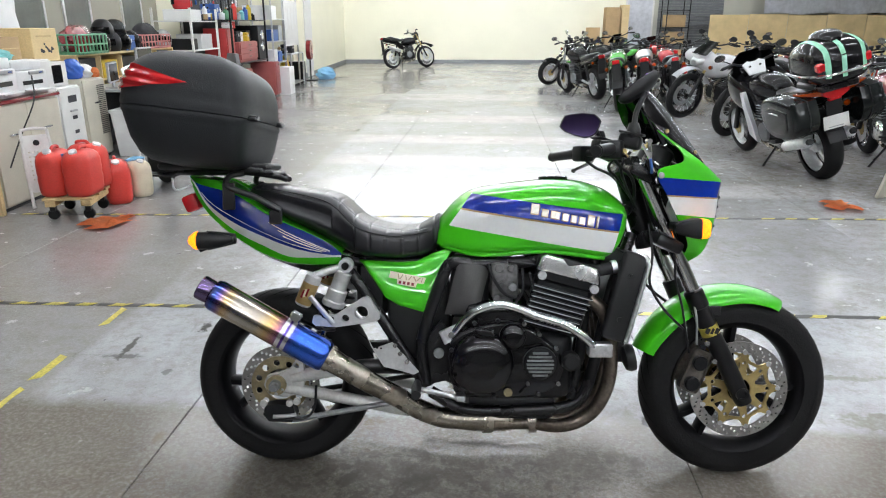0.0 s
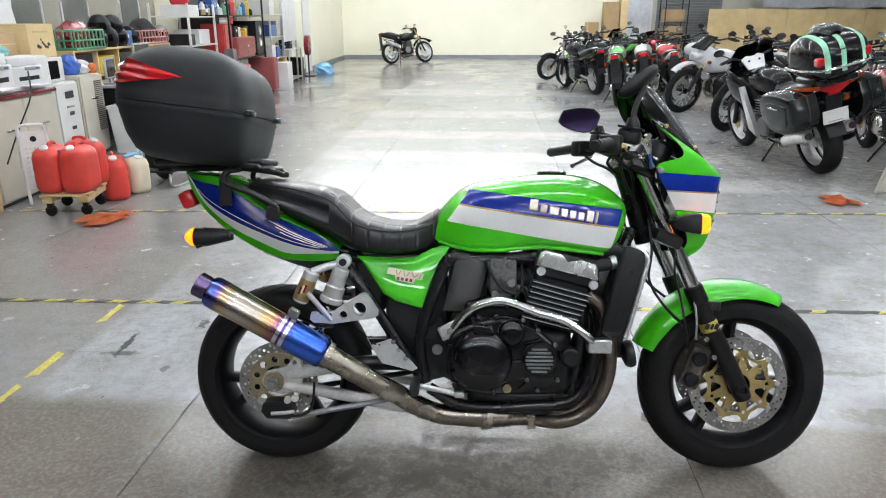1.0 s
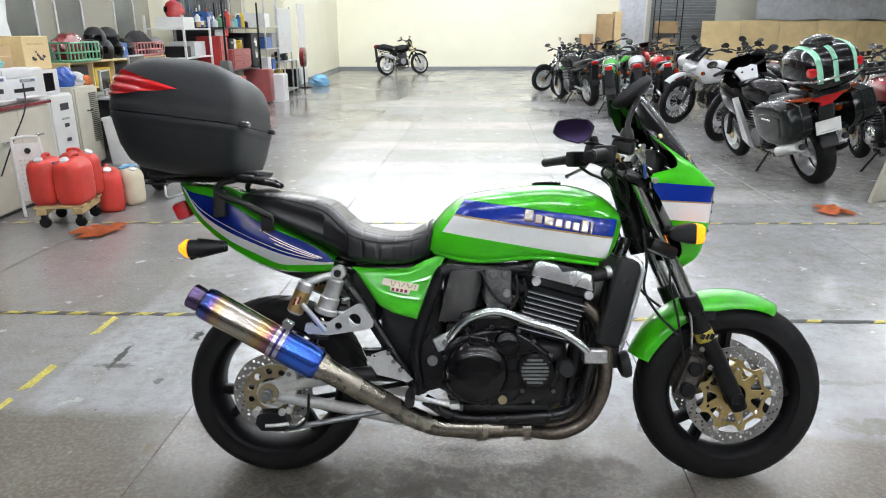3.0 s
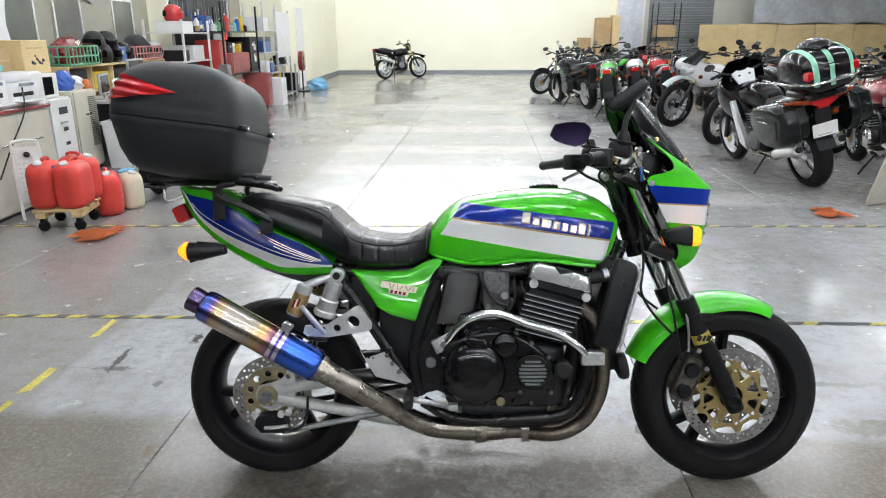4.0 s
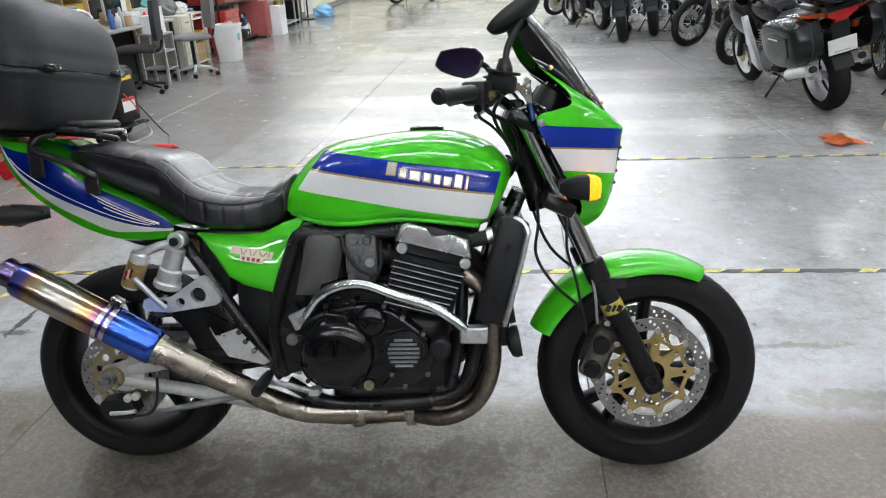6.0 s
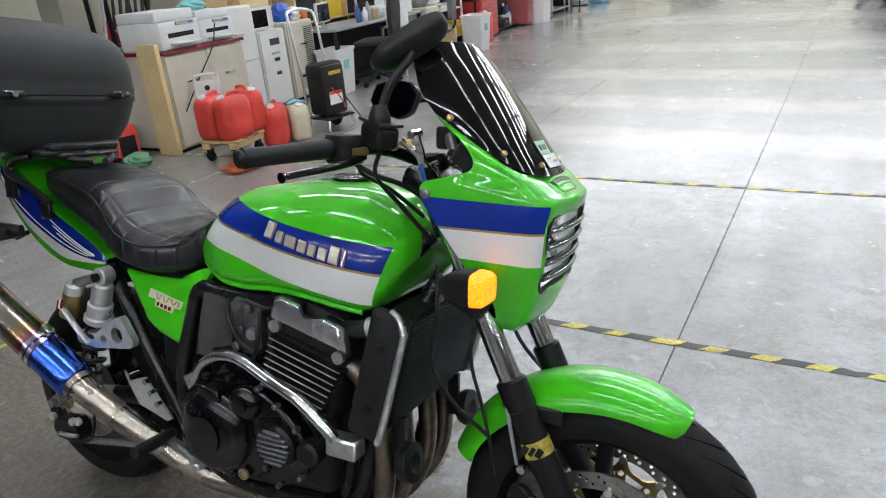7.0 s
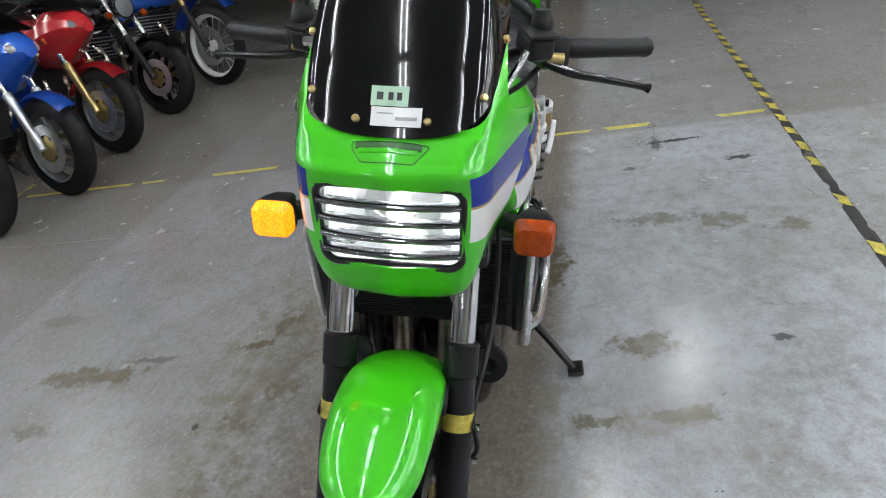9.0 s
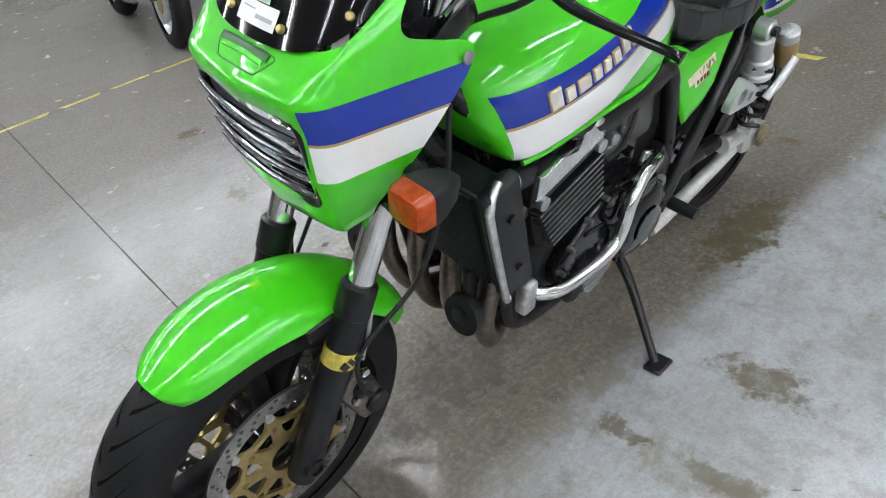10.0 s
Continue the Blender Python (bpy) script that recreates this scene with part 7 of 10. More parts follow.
def parked_wheel(bike_, name, x, r, width, kind, rim_mat):
    rim_r = r * 0.72 if kind != "wire" else r * 0.80
    m = Matrix.Translation((x, 0, r))

    def rim():
        return lathe([(-width * 0.36, rim_r), (-width * 0.38, rim_r * 0.95), (-width * 0.15, rim_r * 0.87), (width * 0.15, rim_r * 0.87), (width * 0.38, rim_r * 0.95), (width * 0.36, rim_r)], 36, "y", caps=False)

    def tyre():
        return lathe([(-math.cos(math.pi * k / 10) * width / 2, rim_r * 0.97 + (r - rim_r * 0.97) * math.sin(math.pi * k / 10) ** 0.7) for k in range(11)], 40, "y", caps=False)

    def hub():
        return lathe([(-0.05, 0.02), (-0.045, 0.045), (0.045, 0.045), (0.05, 0.02)], 16, "y")

    w = part(name, shared(("rim", r, width, kind, rim_mat.name), rim, rim_mat), None, bike_, m=m)
    part("tyre", shared(("tyre", r, width, kind), tyre, RUBBER), None, w)
    part("hub", shared(("hub", rim_mat.name), hub, rim_mat), None, w)
    if kind == "wire":
        def wires():
            bm = bmesh.new()
            for k in range(18):
                a = 2 * math.pi * k / 18
                b = a + (0.35 if k % 2 else -0.35)
                sd = 0.03 if k % 4 < 2 else -0.03
                cyl((0.04 * math.cos(a), sd, 0.04 * math.sin(a)), (rim_r * 0.9 * math.cos(b), 0, rim_r * 0.9 * math.sin(b)), 0.0028, 4, bm)
            return bm
        part("wire_spokes", shared(("wires", r), wires, ALUM), None, w)
    else:
        n = 3 if kind == "three" else (10 if kind == "many" else 6)
        for k in range(n):
            def spoke():
                return box(0.03, rim_r * 0.9, -0.018, 0.018, -0.012 if n > 6 else -0.02, 0.012 if n > 6 else 0.02, bevel=0.006)
            part("spoke", shared(("spoke", r, n, rim_mat.name), spoke, rim_mat), None, w, m=pose(0, 0, 0, 0, 360 * k / n + 15))
    for sd in (-1, 1):
        def disc():
            return lathe([(-0.003, r * 0.28), (-0.003, r * 0.48), (0.003, r * 0.48), (0.003, r * 0.28), (-0.003, r * 0.28)], 32, "y", caps=False)
        if sd < 0 or name == "front_wheel" and kind != "wire":
            d = part("brake_disc", shared(("disc", r), disc, ALUM), None, w, m=Matrix.Translation((0, sd * 0.062, 0)))
            if kind != "wire":
                def carrier():
                    return plate([(r * (0.30 if k % 2 else 0.2) * math.cos(math.pi * k / 7), r * (0.30 if k % 2 else 0.2) * math.sin(math.pi * k / 7)) for k in range(14)], 0.006)
                part("carrier", shared(("carrier", r), carrier, GOLD), None, d)
    return w


def blob(keys, up=2.4, low=2.8, mid=0.45, n=24, k=4):
    """A body panel from sections (x, half width, top, bottom)."""
    return rings([[Vector((s, v, u)) for v, u in oval(max(w, 0.004), zt, zb, n, up, low, mid)] for s, w, zt, zb in spline(keys, k)])


def parked(rear, front, label, body, style="naked", wheels="six", rim=None, second=None, lean=9.0, group="parked motorcycles", seatc=None, extras=()):
    rx, ry = rear
    fx, fy = front
    wb = math.hypot(fx - rx, fy - ry)
    k = wb / 1.42
    ang = math.degrees(math.atan2(fy - ry, fx - rx))
    b = thing("parked_motorcycle", label, "motorcycle", group, m=pose(rx, ry, 0.001, 0, 0, ang) @ pose(0, 0, 0, -lean))
    rim = rim or ALUM
    second = second or body
    seatc = seatc or SEAT_VINYL
    off = style in ("enduro", "adventure")
    fr, rr = (0.345, 0.32) if off else (0.30, 0.31)
    parked_wheel(b, "front_wheel", wb, fr, 0.09 if off else 0.115, wheels, rim)
    parked_wheel(b, "rear_wheel", 0, rr, 0.12 if off else 0.165, wheels, rim)
    top = Vector((wb - 0.36, 0, 1.0 if not off else 1.08))
    if style == "cruiser":
        top = Vector((wb - 0.50, 0, 1.0))
    for sd in (-1, 1):
        y = 0.09 * sd
        t = Vector((top.x, y, top.z))
        a = Vector((wb - 0.005, y, fr))
        part("fork_tube", cyl(t, t.lerp(a, 0.6), 0.02, 10), CHROME if not off else GOLD, b)
        part("fork_slider", cyl(t.lerp(a, 0.52), a, 0.027, 10), (GOLD if "gold_fork" in extras else BLACK_PLASTIC if style != "sport" else ALUM), b)
        part("grip", cyl((top.x - 0.09, sd * 0.26, top.z + 0.075), (top.x - 0.13, sd * 0.37, top.z + 0.065), 0.017, 10), BLACK_PLASTIC, b)
        part("lever", tube([(top.x - 0.03, sd * 0.24, top.z + 0.07), (top.x - 0.05, sd * 0.3, top.z + 0.06), (top.x - 0.08, sd * 0.37, top.z + 0.055)], 0.006, 6), BLACK_PLASTIC, b)
        if style != "enduro" or sd > 0:
            mz = top.z + 0.16
            mi = part("mirror", lathe([(-0.012, 0.015), (-0.006, 0.042), (0.006, 0.046), (0.01, 0.042)], 16, "x", m=Matrix.Translation((top.x - 0.02, sd * 0.33, mz)) @ Matrix.Diagonal((1, 1.3, 0.8, 1))), BLACK_PLASTIC if style != "cruiser" else CHROME, b)
            part("mirror_glass", lathe([(-0.013, 0.001), (-0.013, 0.039)], 14, "x", m=Matrix.Translation((top.x - 0.021, sd * 0.33, mz)) @ Matrix.Diagonal((1, 1.3, 0.8, 1)), caps=False), CHROME, mi)
            part("mirror_stalk", tube([(top.x - 0.05, sd * 0.22, top.z + 0.07), (top.x - 0.01, sd * 0.27, top.z + 0.11), (top.x - 0.01, sd * 0.32, mz - 0.03)], 0.006, 6), BLACK_PLASTIC, mi)
        for x, z, yy in ((top.x + 0.14, 0.80, 0.17), (-0.22, 0.72, 0.15)):
            s_ = part("indicator", lathe([(-0.03, 0.01), (-0.015, 0.026), (0.015, 0.03)], 12, "x", m=Matrix.Translation((x, sd * yy, z))), BLACK_PLASTIC, b)
            part("lens", lathe([(0.015, 0.029), (0.028, 0.022), (0.032, 0.004)], 12, "x", m=Matrix.Translation((x, sd * yy, z)) @ (Matrix.Diagonal((1, 1, 1, 1)) if x > 0 else pose(0, 0, 0, 0, 0, 180))), AMBER, s_)
            part("stalk", cyl((x, sd * 0.05, z), (x, sd * yy, z), 0.008, 6), BLACK_PLASTIC, s_)
    part("handlebar", tube([(top.x - 0.13, -0.37, top.z + 0.065), (top.x - 0.08, -0.24, top.z + 0.08), (top.x, -0.1, top.z + 0.03), (top.x, 0.1, top.z + 0.03), (top.x - 0.08, 0.24, top.z + 0.08), (top.x - 0.13, 0.37, top.z + 0.065)], 0.012, 8), BLACK_FRAME, b)
    part("yoke", box(top.x - 0.04, top.x + 0.03, -0.12, 0.12, top.z - 0.03, top.z, bevel=0.008), BLACK_FRAME, b)
    for sd in (-1, 1):
        part("frame_rail", tube([(top.x - 0.02, 0.04 * sd, top.z - 0.12), (top.x - 0.25, 0.11 * sd, 0.70), (0.45 * k, 0.12 * sd, 0.62), (0.40 * k, 0.11 * sd, 0.36)], 0.02, 8), BLACK_FRAME, b)
        part("swing_arm", tube([(0.45 * k, 0.1 * sd, 0.36), (0.2, 0.11 * sd, 0.33), (0, 0.11 * sd, rr)], 0.022, 8), ALUM, b)
        part("shock", cyl((0.06, 0.12 * sd, 0.38), (0.16, 0.12 * sd, 0.68), 0.026, 10), DARK_METAL, b)
        part("footrest", cyl((0.42 * k, 0.12 * sd, 0.36), (0.42 * k, 0.24 * sd, 0.37), 0.012, 8), BLACK_PLASTIC, b)
        part("subframe", tube([(0.5 * k, 0.1 * sd, 0.68), (0.15, 0.1 * sd, 0.74), (-0.18, 0.07 * sd, 0.80)], 0.013, 6), BLACK_FRAME, b)
    e = part("engine", box(0.46 * k, 0.86 * k, -0.17, 0.17, 0.27, 0.50, bevel=0.05, seg=2), DARK_METAL, b, "dark engine")
    for j in range(6):
        part("cooling_fin", box(0.62 * k, 0.84 * k, -0.16, 0.16, 0.51 + 0.028 * j, 0.518 + 0.028 * j, bevel=0.002), CAST, e)
    part("cylinder", box(0.64 * k, 0.82 * k, -0.14, 0.14, 0.48, 0.69, bevel=0.01), DARK_METAL, e)
    for sd in (-1, 1):
        part("engine_cover", lathe([(0, 0.10), (0.03 * sd, 0.095), (0.045 * sd, 0.07), (0.045 * sd, 0.002)], 20, "y", m=Matrix.Translation((0.62 * k, 0.165 * sd, 0.40))), CAST if style != "cruiser" else CHROME, e)
        part("header_pipe", tube([(0.84 * k, 0.08 * sd, 0.60), (0.93 * k, 0.08 * sd, 0.52), (0.93 * k, 0.08 * sd, 0.34), (0.84 * k, 0.08 * sd, 0.23), (0.6 * k, 0.09 * sd, 0.20), (0.45 * k, 0.1 * sd, 0.21)], 0.021, 8), STEEL, b)
    sides = (-1, 1) if style in ("cruiser", "tourer") else (-1,)
    for sd in sides:
        lift = 0.62 if off else (0.42 if style != "cruiser" else 0.33)
        part("mid_pipe", tube([(0.46 * k, 0.1 * sd, 0.21), (0.32, 0.13 * sd, 0.26), (0.22, 0.17 * sd, lift - 0.06)], 0.024, 8), STEEL, b)
        part("muffler", cyl((0.25, 0.18 * sd, lift - 0.10), (-0.2, 0.2 * sd, lift + 0.02), 0.05, 20, bevel=0.012), ALUM if style != "cruiser" else CHROME, b, "silver exhaust muffler")
        part("outlet", cyl((-0.19, 0.2 * sd, lift + 0.018), (-0.225, 0.2 * sd, lift + 0.028), 0.03, 14), DARK_METAL, b)
    part("tank", blob([(0.46 * k, 0.06, 0.80, 0.74), (0.52 * k, 0.11, 0.90, 0.71), (0.68 * k, 0.145, 0.95, 0.70), (0.84 * k, 0.155, 0.955, 0.71), (0.96 * k, 0.13, 0.92, 0.74), (1.02 * k, 0.06, 0.88, 0.80)]), body, b, "")
    zs = 0.92 if off else 0.82
    part("seat", blob([(-0.1, 0.06, zs + 0.05, zs), (0.0, 0.11, zs + 0.06, zs - 0.05), (0.2, 0.13, zs + 0.02, zs - 0.09), (0.38 * k, 0.12, zs - 0.02, zs - 0.10), (0.5 * k, 0.08, zs + 0.01, zs - 0.06)], 3.2), seatc, b, "black seat")
    part("tail_cowl", blob([(-0.30, 0.05, zs + 0.04, zs - 0.01), (-0.2, 0.09, zs + 0.04, zs - 0.08), (0.0, 0.115, zs - 0.03, zs - 0.13), (0.25, 0.12, zs - 0.08, zs - 0.18), (0.45 * k, 0.11, 0.72, 0.58)]), second, b)
    part("tail_light", box(-0.325, -0.285, -0.06, 0.06, zs - 0.03, zs + 0.03, bevel=0.01), RED_LENS, b, "red tail light")
    part("plate_holder", box(-0.30, -0.285, -0.07, 0.07, 0.52, zs - 0.03, bevel=0.004), BLACK_PLASTIC, b)
    if "plate" in extras:
        p = part("number_plate", box(-0.312, -0.305, -0.115, 0.115, 0.54, 0.66, bevel=0.003), WHITE_METAL, b, "blank white number plate")
        part("plate_bar", box(-0.3135, -0.312, -0.06, 0.07, 0.555, 0.563), GREY_PLASTIC, p)
    part("rear_mudguard", rings([[Vector((rr * 1.1 * math.cos(a), y, rr + rr * 1.1 * math.sin(a))) for y in (-0.08, -0.05, 0, 0.05, 0.08)] for a in (radians(50 + 14 * i) for i in range(9))], False, False), BLACK_PLASTIC, b)
    gap = 1.11 if not off else 1.30
    rows = []
    for i in range(13):
        a = radians(45 + 9.5 * i)
        rows.append([Vector((wb + fr * gap * math.cos(a) - 0.03 * abs(q) ** 3 * math.cos(a), 0.068 * q, fr + fr * (gap - 0.1 * abs(q) ** 3) * math.sin(a))) for q in (-1, -0.8, -0.4, 0, 0.4, 0.8, 1)])
    bm = rings(rows, False, False)
    bmesh.ops.solidify(bm, geom=list(bm.faces), thickness=0.003)
    part("front_mudguard", bm, second if style != "cruiser" else BLACK_PAINT, b)
    if style in ("naked", "cruiser"):
        h = part("headlight", lathe([(-0.11, 0.03), (-0.07, 0.075), (0.0, 0.09), (0.02, 0.092)], 24, "x", m=Matrix.Translation((top.x + 0.13, 0, top.z - 0.14))), CHROME if style == "cruiser" else BLACK_GLOSS, b, "round headlight")
        part("headlight_lens", lathe([(0.018, 0.088), (0.03, 0.05), (0.034, 0.003)], 24, "x", m=Matrix.Translation((top.x + 0.13, 0, top.z - 0.14)), caps=False), LAMP_GREY, h)
        for sd in (-1, 1):
            part("gauge", lathe([(-0.03, 0.03), (0.02, 0.042), (0.025, 0.04)], 16, "z", m=Matrix.Translation((top.x + 0.06, 0.05 * sd, top.z + 0.06))), BLACK_PLASTIC, b)
    elif style == "enduro":
        part("number_board", blob([(top.x + 0.06, 0.09, top.z + 0.05, top.z - 0.2), (top.x + 0.10, 0.10, top.z + 0.04, top.z - 0.2), (top.x + 0.13, 0.06, top.z - 0.02, top.z - 0.18)]), second, b)
        part("headlight_lens", box(top.x + 0.115, top.x + 0.14, -0.05, 0.05, top.z - 0.15, top.z - 0.06, bevel=0.01), SILVER_PAINT, b)
        part("front_beak", blob([(top.x + 0.05, 0.05, 0.80, 0.78), (wb, 0.085, 0.785, 0.765), (wb + 0.3, 0.06, 0.72, 0.70), (wb + 0.36, 0.02, 0.70, 0.69)]), second, b)
    else:
        big = style in ("tourer", "adventure")
        if style == "sport":
            f = part("fairing", blob([(0.84 * k, 0.10, 0.90, 0.70), (0.95 * k, 0.185, 0.93, 0.60), (top.x + 0.06, 0.215, 0.985, 0.60), (top.x + 0.18, 0.19, 1.0, 0.68), (top.x + 0.30, 0.125, 0.965, 0.76), (top.x + 0.40, 0.04, 0.89, 0.82)], 1.9, 1.7, 0.5, 12, 2), second, b, "angular front fairing", smooth=24)
            for sd in (-1, 1):
                side_ = plate([(0.40 * k, 0.30), (0.74 * k, 0.235), (0.90 * k, 0.33), (0.97 * k, 0.62), (0.92 * k, 0.74), (0.80 * k, 0.66), (0.66 * k, 0.50), (0.48 * k, 0.44)], 0.035, m=Matrix.Translation((0, 0.195 * sd, 0)) @ pose(0, 0, 0, -6 * sd), bevel=0.012)
                part("side_fairing", side_, second, f, smooth=30)
                part("fairing_flash", plate([(0.52 * k, 0.36), (0.84 * k, 0.42), (0.90 * k, 0.56), (0.70 * k, 0.44)], 0.006, m=Matrix.Translation((0, 0.217 * sd, 0)) @ pose(0, 0, 0, -6 * sd)), WHITE_PAINT, f, "pale flash on the fairing")
                part("front_light", blob([(top.x + 0.22, 0.045, 0.945, 0.86), (top.x + 0.325, 0.035, 0.905, 0.85), (top.x + 0.355, 0.01, 0.88, 0.86)]), SILVER_PAINT, f, "clear headlight", m=Matrix.Translation((0.012, 0.062 * sd, 0)))
            part("radiator", box(0.90 * k, 0.935 * k, -0.16, 0.16, 0.36, 0.70, bevel=0.006), DARK_METAL, b, "dark radiator")
        else:
            f = part("fairing", blob([(0.70 * k, 0.13, 0.66, 0.44), (0.84 * k, 0.18, 0.84, 0.46), (top.x - 0.02, 0.215, 0.95, 0.52), (top.x + 0.15, 0.21, 1.0, 0.58), (top.x + 0.28, 0.15, 0.98, 0.68), (top.x + 0.36, 0.05, 0.90, 0.76)], 2.6, 2.6, 0.55) if style != "adventure" else
                 blob([(0.78 * k, 0.19, 0.90, 0.62), (top.x + 0.02, 0.2, 1.0, 0.62), (top.x + 0.16, 0.16, 1.05, 0.72), (top.x + 0.30, 0.06, 0.98, 0.80)]), second, b, "")
            part("headlight", blob([(top.x + 0.25, 0.13, 0.95, 0.82), (top.x + 0.335, 0.07, 0.90, 0.80), (top.x + 0.345, 0.03, 0.87, 0.83)]), SILVER_PAINT, f)
        rows = []
        for i in range(7):
            q = i / 6
            rows.append([Vector((top.x + 0.26 - 0.24 * q + 0.05 * math.cos(a), (0.15 - 0.035 * q) * math.sin(a), 0.97 + (0.19 if big else 0.15) * q)) for a in (radians(-90 + 15 * j) for j in range(13))])
        bm = rings(rows, False, False)
        bmesh.ops.solidify(bm, geom=list(bm.faces), thickness=0.004)
        part("windscreen", bm, SCREEN if style != "tourer" else BLACK_PAINT, f, "dark windscreen")
    if "panniers" in extras:
        for sd in (-1, 1):
            pn = part("pannier", pillow(spline([(-0.36, 0.85), (-0.10, 0.885), (0.14, 0.86), (0.23, 0.77), (0.20, 0.62), (0.08, 0.52), (-0.12, 0.50), (-0.32, 0.55), (-0.40, 0.68), (-0.36, 0.85)], 4)[:-1], 0.19, 0.42, sd, 0.06), PANNIER, b, "dark grey glossy pannier case", smooth=60)
            part("pannier_seam", pillow(spline([(-0.365, 0.855), (-0.10, 0.89), (0.145, 0.865), (0.236, 0.772), (0.205, 0.617), (0.083, 0.515), (-0.12, 0.495), (-0.325, 0.545), (-0.406, 0.68), (-0.365, 0.855)], 4)[:-1], 0.268, 0.276, sd, 0.002), DARK_METAL, pn)
            part("pannier_lid", pillow(spline([(-0.30, 0.78), (-0.06, 0.80), (0.10, 0.75), (0.06, 0.60), (-0.10, 0.56), (-0.28, 0.60), (-0.30, 0.78)], 4)[:-1], 0.40, 0.430, sd, 0.02), PANNIER, pn, smooth=60)
            part("pannier_strip", box(-0.16, 0.0, sd * 0.434 - 0.004, sd * 0.434 + 0.004, 0.74, 0.755, bevel=0.002), CHROME, pn)
        lens = [(-0.13, 0.90), (-0.13, 0.855), (-0.06, 0.815), (0.06, 0.815), (0.13, 0.855), (0.13, 0.90)]
        part("tail_lamp_bar", rings([[Vector((x, y * k, 0.86 + (z - 0.86) * k)) for y, z in lens] for x, k in ((-0.25, 1.0), (-0.33, 1.0), (-0.342, 0.9))]), RED_LENS, b, "wide red tail lamp with amber ends")
        for sd in (-1, 1):
            part("tail_lamp_amber", rings([[Vector((x + 0.3 * (abs(y) - 0.13), sd * y, z)) for y, z in ((0.132, 0.898), (0.132, 0.856), (0.22, 0.872), (0.30, 0.892), (0.30, 0.905))] for x in (-0.25, -0.33)]), AMBER, b, "amber lamp end")
            part("silver_vane", pillow([(0.86 * k, 0.80), (0.91 * k, 0.79), (0.86 * k, 0.58), (0.80 * k, 0.36), (0.66 * k, 0.30), (0.70 * k, 0.42), (0.79 * k, 0.62)], 0.20, 0.245, sd, 0.01), SILVER_PAINT, b, "silver lower fairing vane")
        dash = part("dash_panel", plate([(-0.085, -0.10), (0.085, -0.10), (0.12, 0.03), (0.06, 0.06), (0.03, 0.045), (-0.03, 0.045), (-0.06, 0.06), (-0.12, 0.03)], 0.02, bevel=0.004, m=Matrix.Translation((top.x - 0.06, 0, 1.01)) @ pose(0, 0, 0, 0, 0, 90) @ pose(0, 0, 0, 35)), WHITE_PAINT, b, "white dash panel")
        for sd in (-1, 1):
            part("dash_knob", cyl((top.x - 0.06, sd * 0.055, 1.0), (top.x - 0.085, sd * 0.055, 1.013), 0.011, 12), BLACK_PLASTIC, dash)
        rows = []
        for i in range(8):
            q = i / 7
            rows.append([Vector((top.x + 0.22 - 0.10 * q - 0.22 * v * v, 0.25 * v * (1 - 0.25 * q), 0.93 + 0.20 * q)) for v in (j / 6 - 1 for j in range(13))])
        bm = rings(rows, False, False)
        bmesh.ops.solidify(bm, geom=list(bm.faces), thickness=0.004)
        part("wide_screen", bm, SCREEN, b, "wide dark windscreen")
    if "top_case" in extras:
        tc = part("top_case", blob([(-0.52, 0.12, 1.20, 1.02), (-0.45, 0.24, 1.29, 0.96), (-0.25, 0.27, 1.34, 0.95), (-0.05, 0.24, 1.30, 0.97), (0.02, 0.12, 1.18, 1.02)], 3.0, 3.0), BLACK_GLOSS, b, "black top case held with green tape")
        part("case_rail", tube([(-0.05, -0.27, 1.07), (-0.3, -0.275, 1.06), (-0.5, -0.2, 1.06), (-0.53, 0, 1.06), (-0.5, 0.2, 1.06), (-0.3, 0.275, 1.06), (-0.05, 0.27, 1.07)], 0.012, 8), CHROME, tc)
        shell = BVHTree.FromObject(tc, bpy.context.evaluated_depsgraph_get())
        for y in (-0.16, 0.02, 0.15):
            rows = []
            for j in range(25):
                a = radians(35 + 7.0 * j)
                row = []
                for off in (-0.021, -0.007, 0.007, 0.021):
                    d = Vector((math.cos(a), 0, math.sin(a)))
                    c = Vector((-0.26, y + off, 1.13))
                    p, n, _, _ = shell.ray_cast(c + d * 0.9, -d)
                    row.append((p or c + d * 0.2) + d * 0.003)
                rows.append(row)
            part("tape_strip", rings(rows, False, False), TAPE_GREEN, tc, "green masking tape", smooth=60)
        part("case_hump", blob([(-0.40, 0.05, 1.335, 1.25), (-0.32, 0.11, 1.385, 1.25), (-0.18, 0.12, 1.39, 1.25), (-0.08, 0.05, 1.34, 1.25)]), BLACK_GLOSS, tc)
        part("lamp", box(-0.50, -0.44, -0.235, -0.10, 1.09, 1.17, bevel=0.015), RED_LENS, tc, "red reflector")
        part("lamp", box(-0.50, -0.44, 0.10, 0.235, 1.09, 1.17, bevel=0.015), RED_LENS, tc, "red reflector")
        part("rack", box(-0.42, 0.0, -0.16, 0.16, 0.90, 0.955, bevel=0.01), BLACK_FRAME, b)
    part("side_stand", tube([(0.5 * k, 0.13, 0.26), (0.54 * k, 0.22, 0.13), (0.56 * k, 0.28, 0.045)], 0.012, 8), BLACK_FRAME, b)
    return b


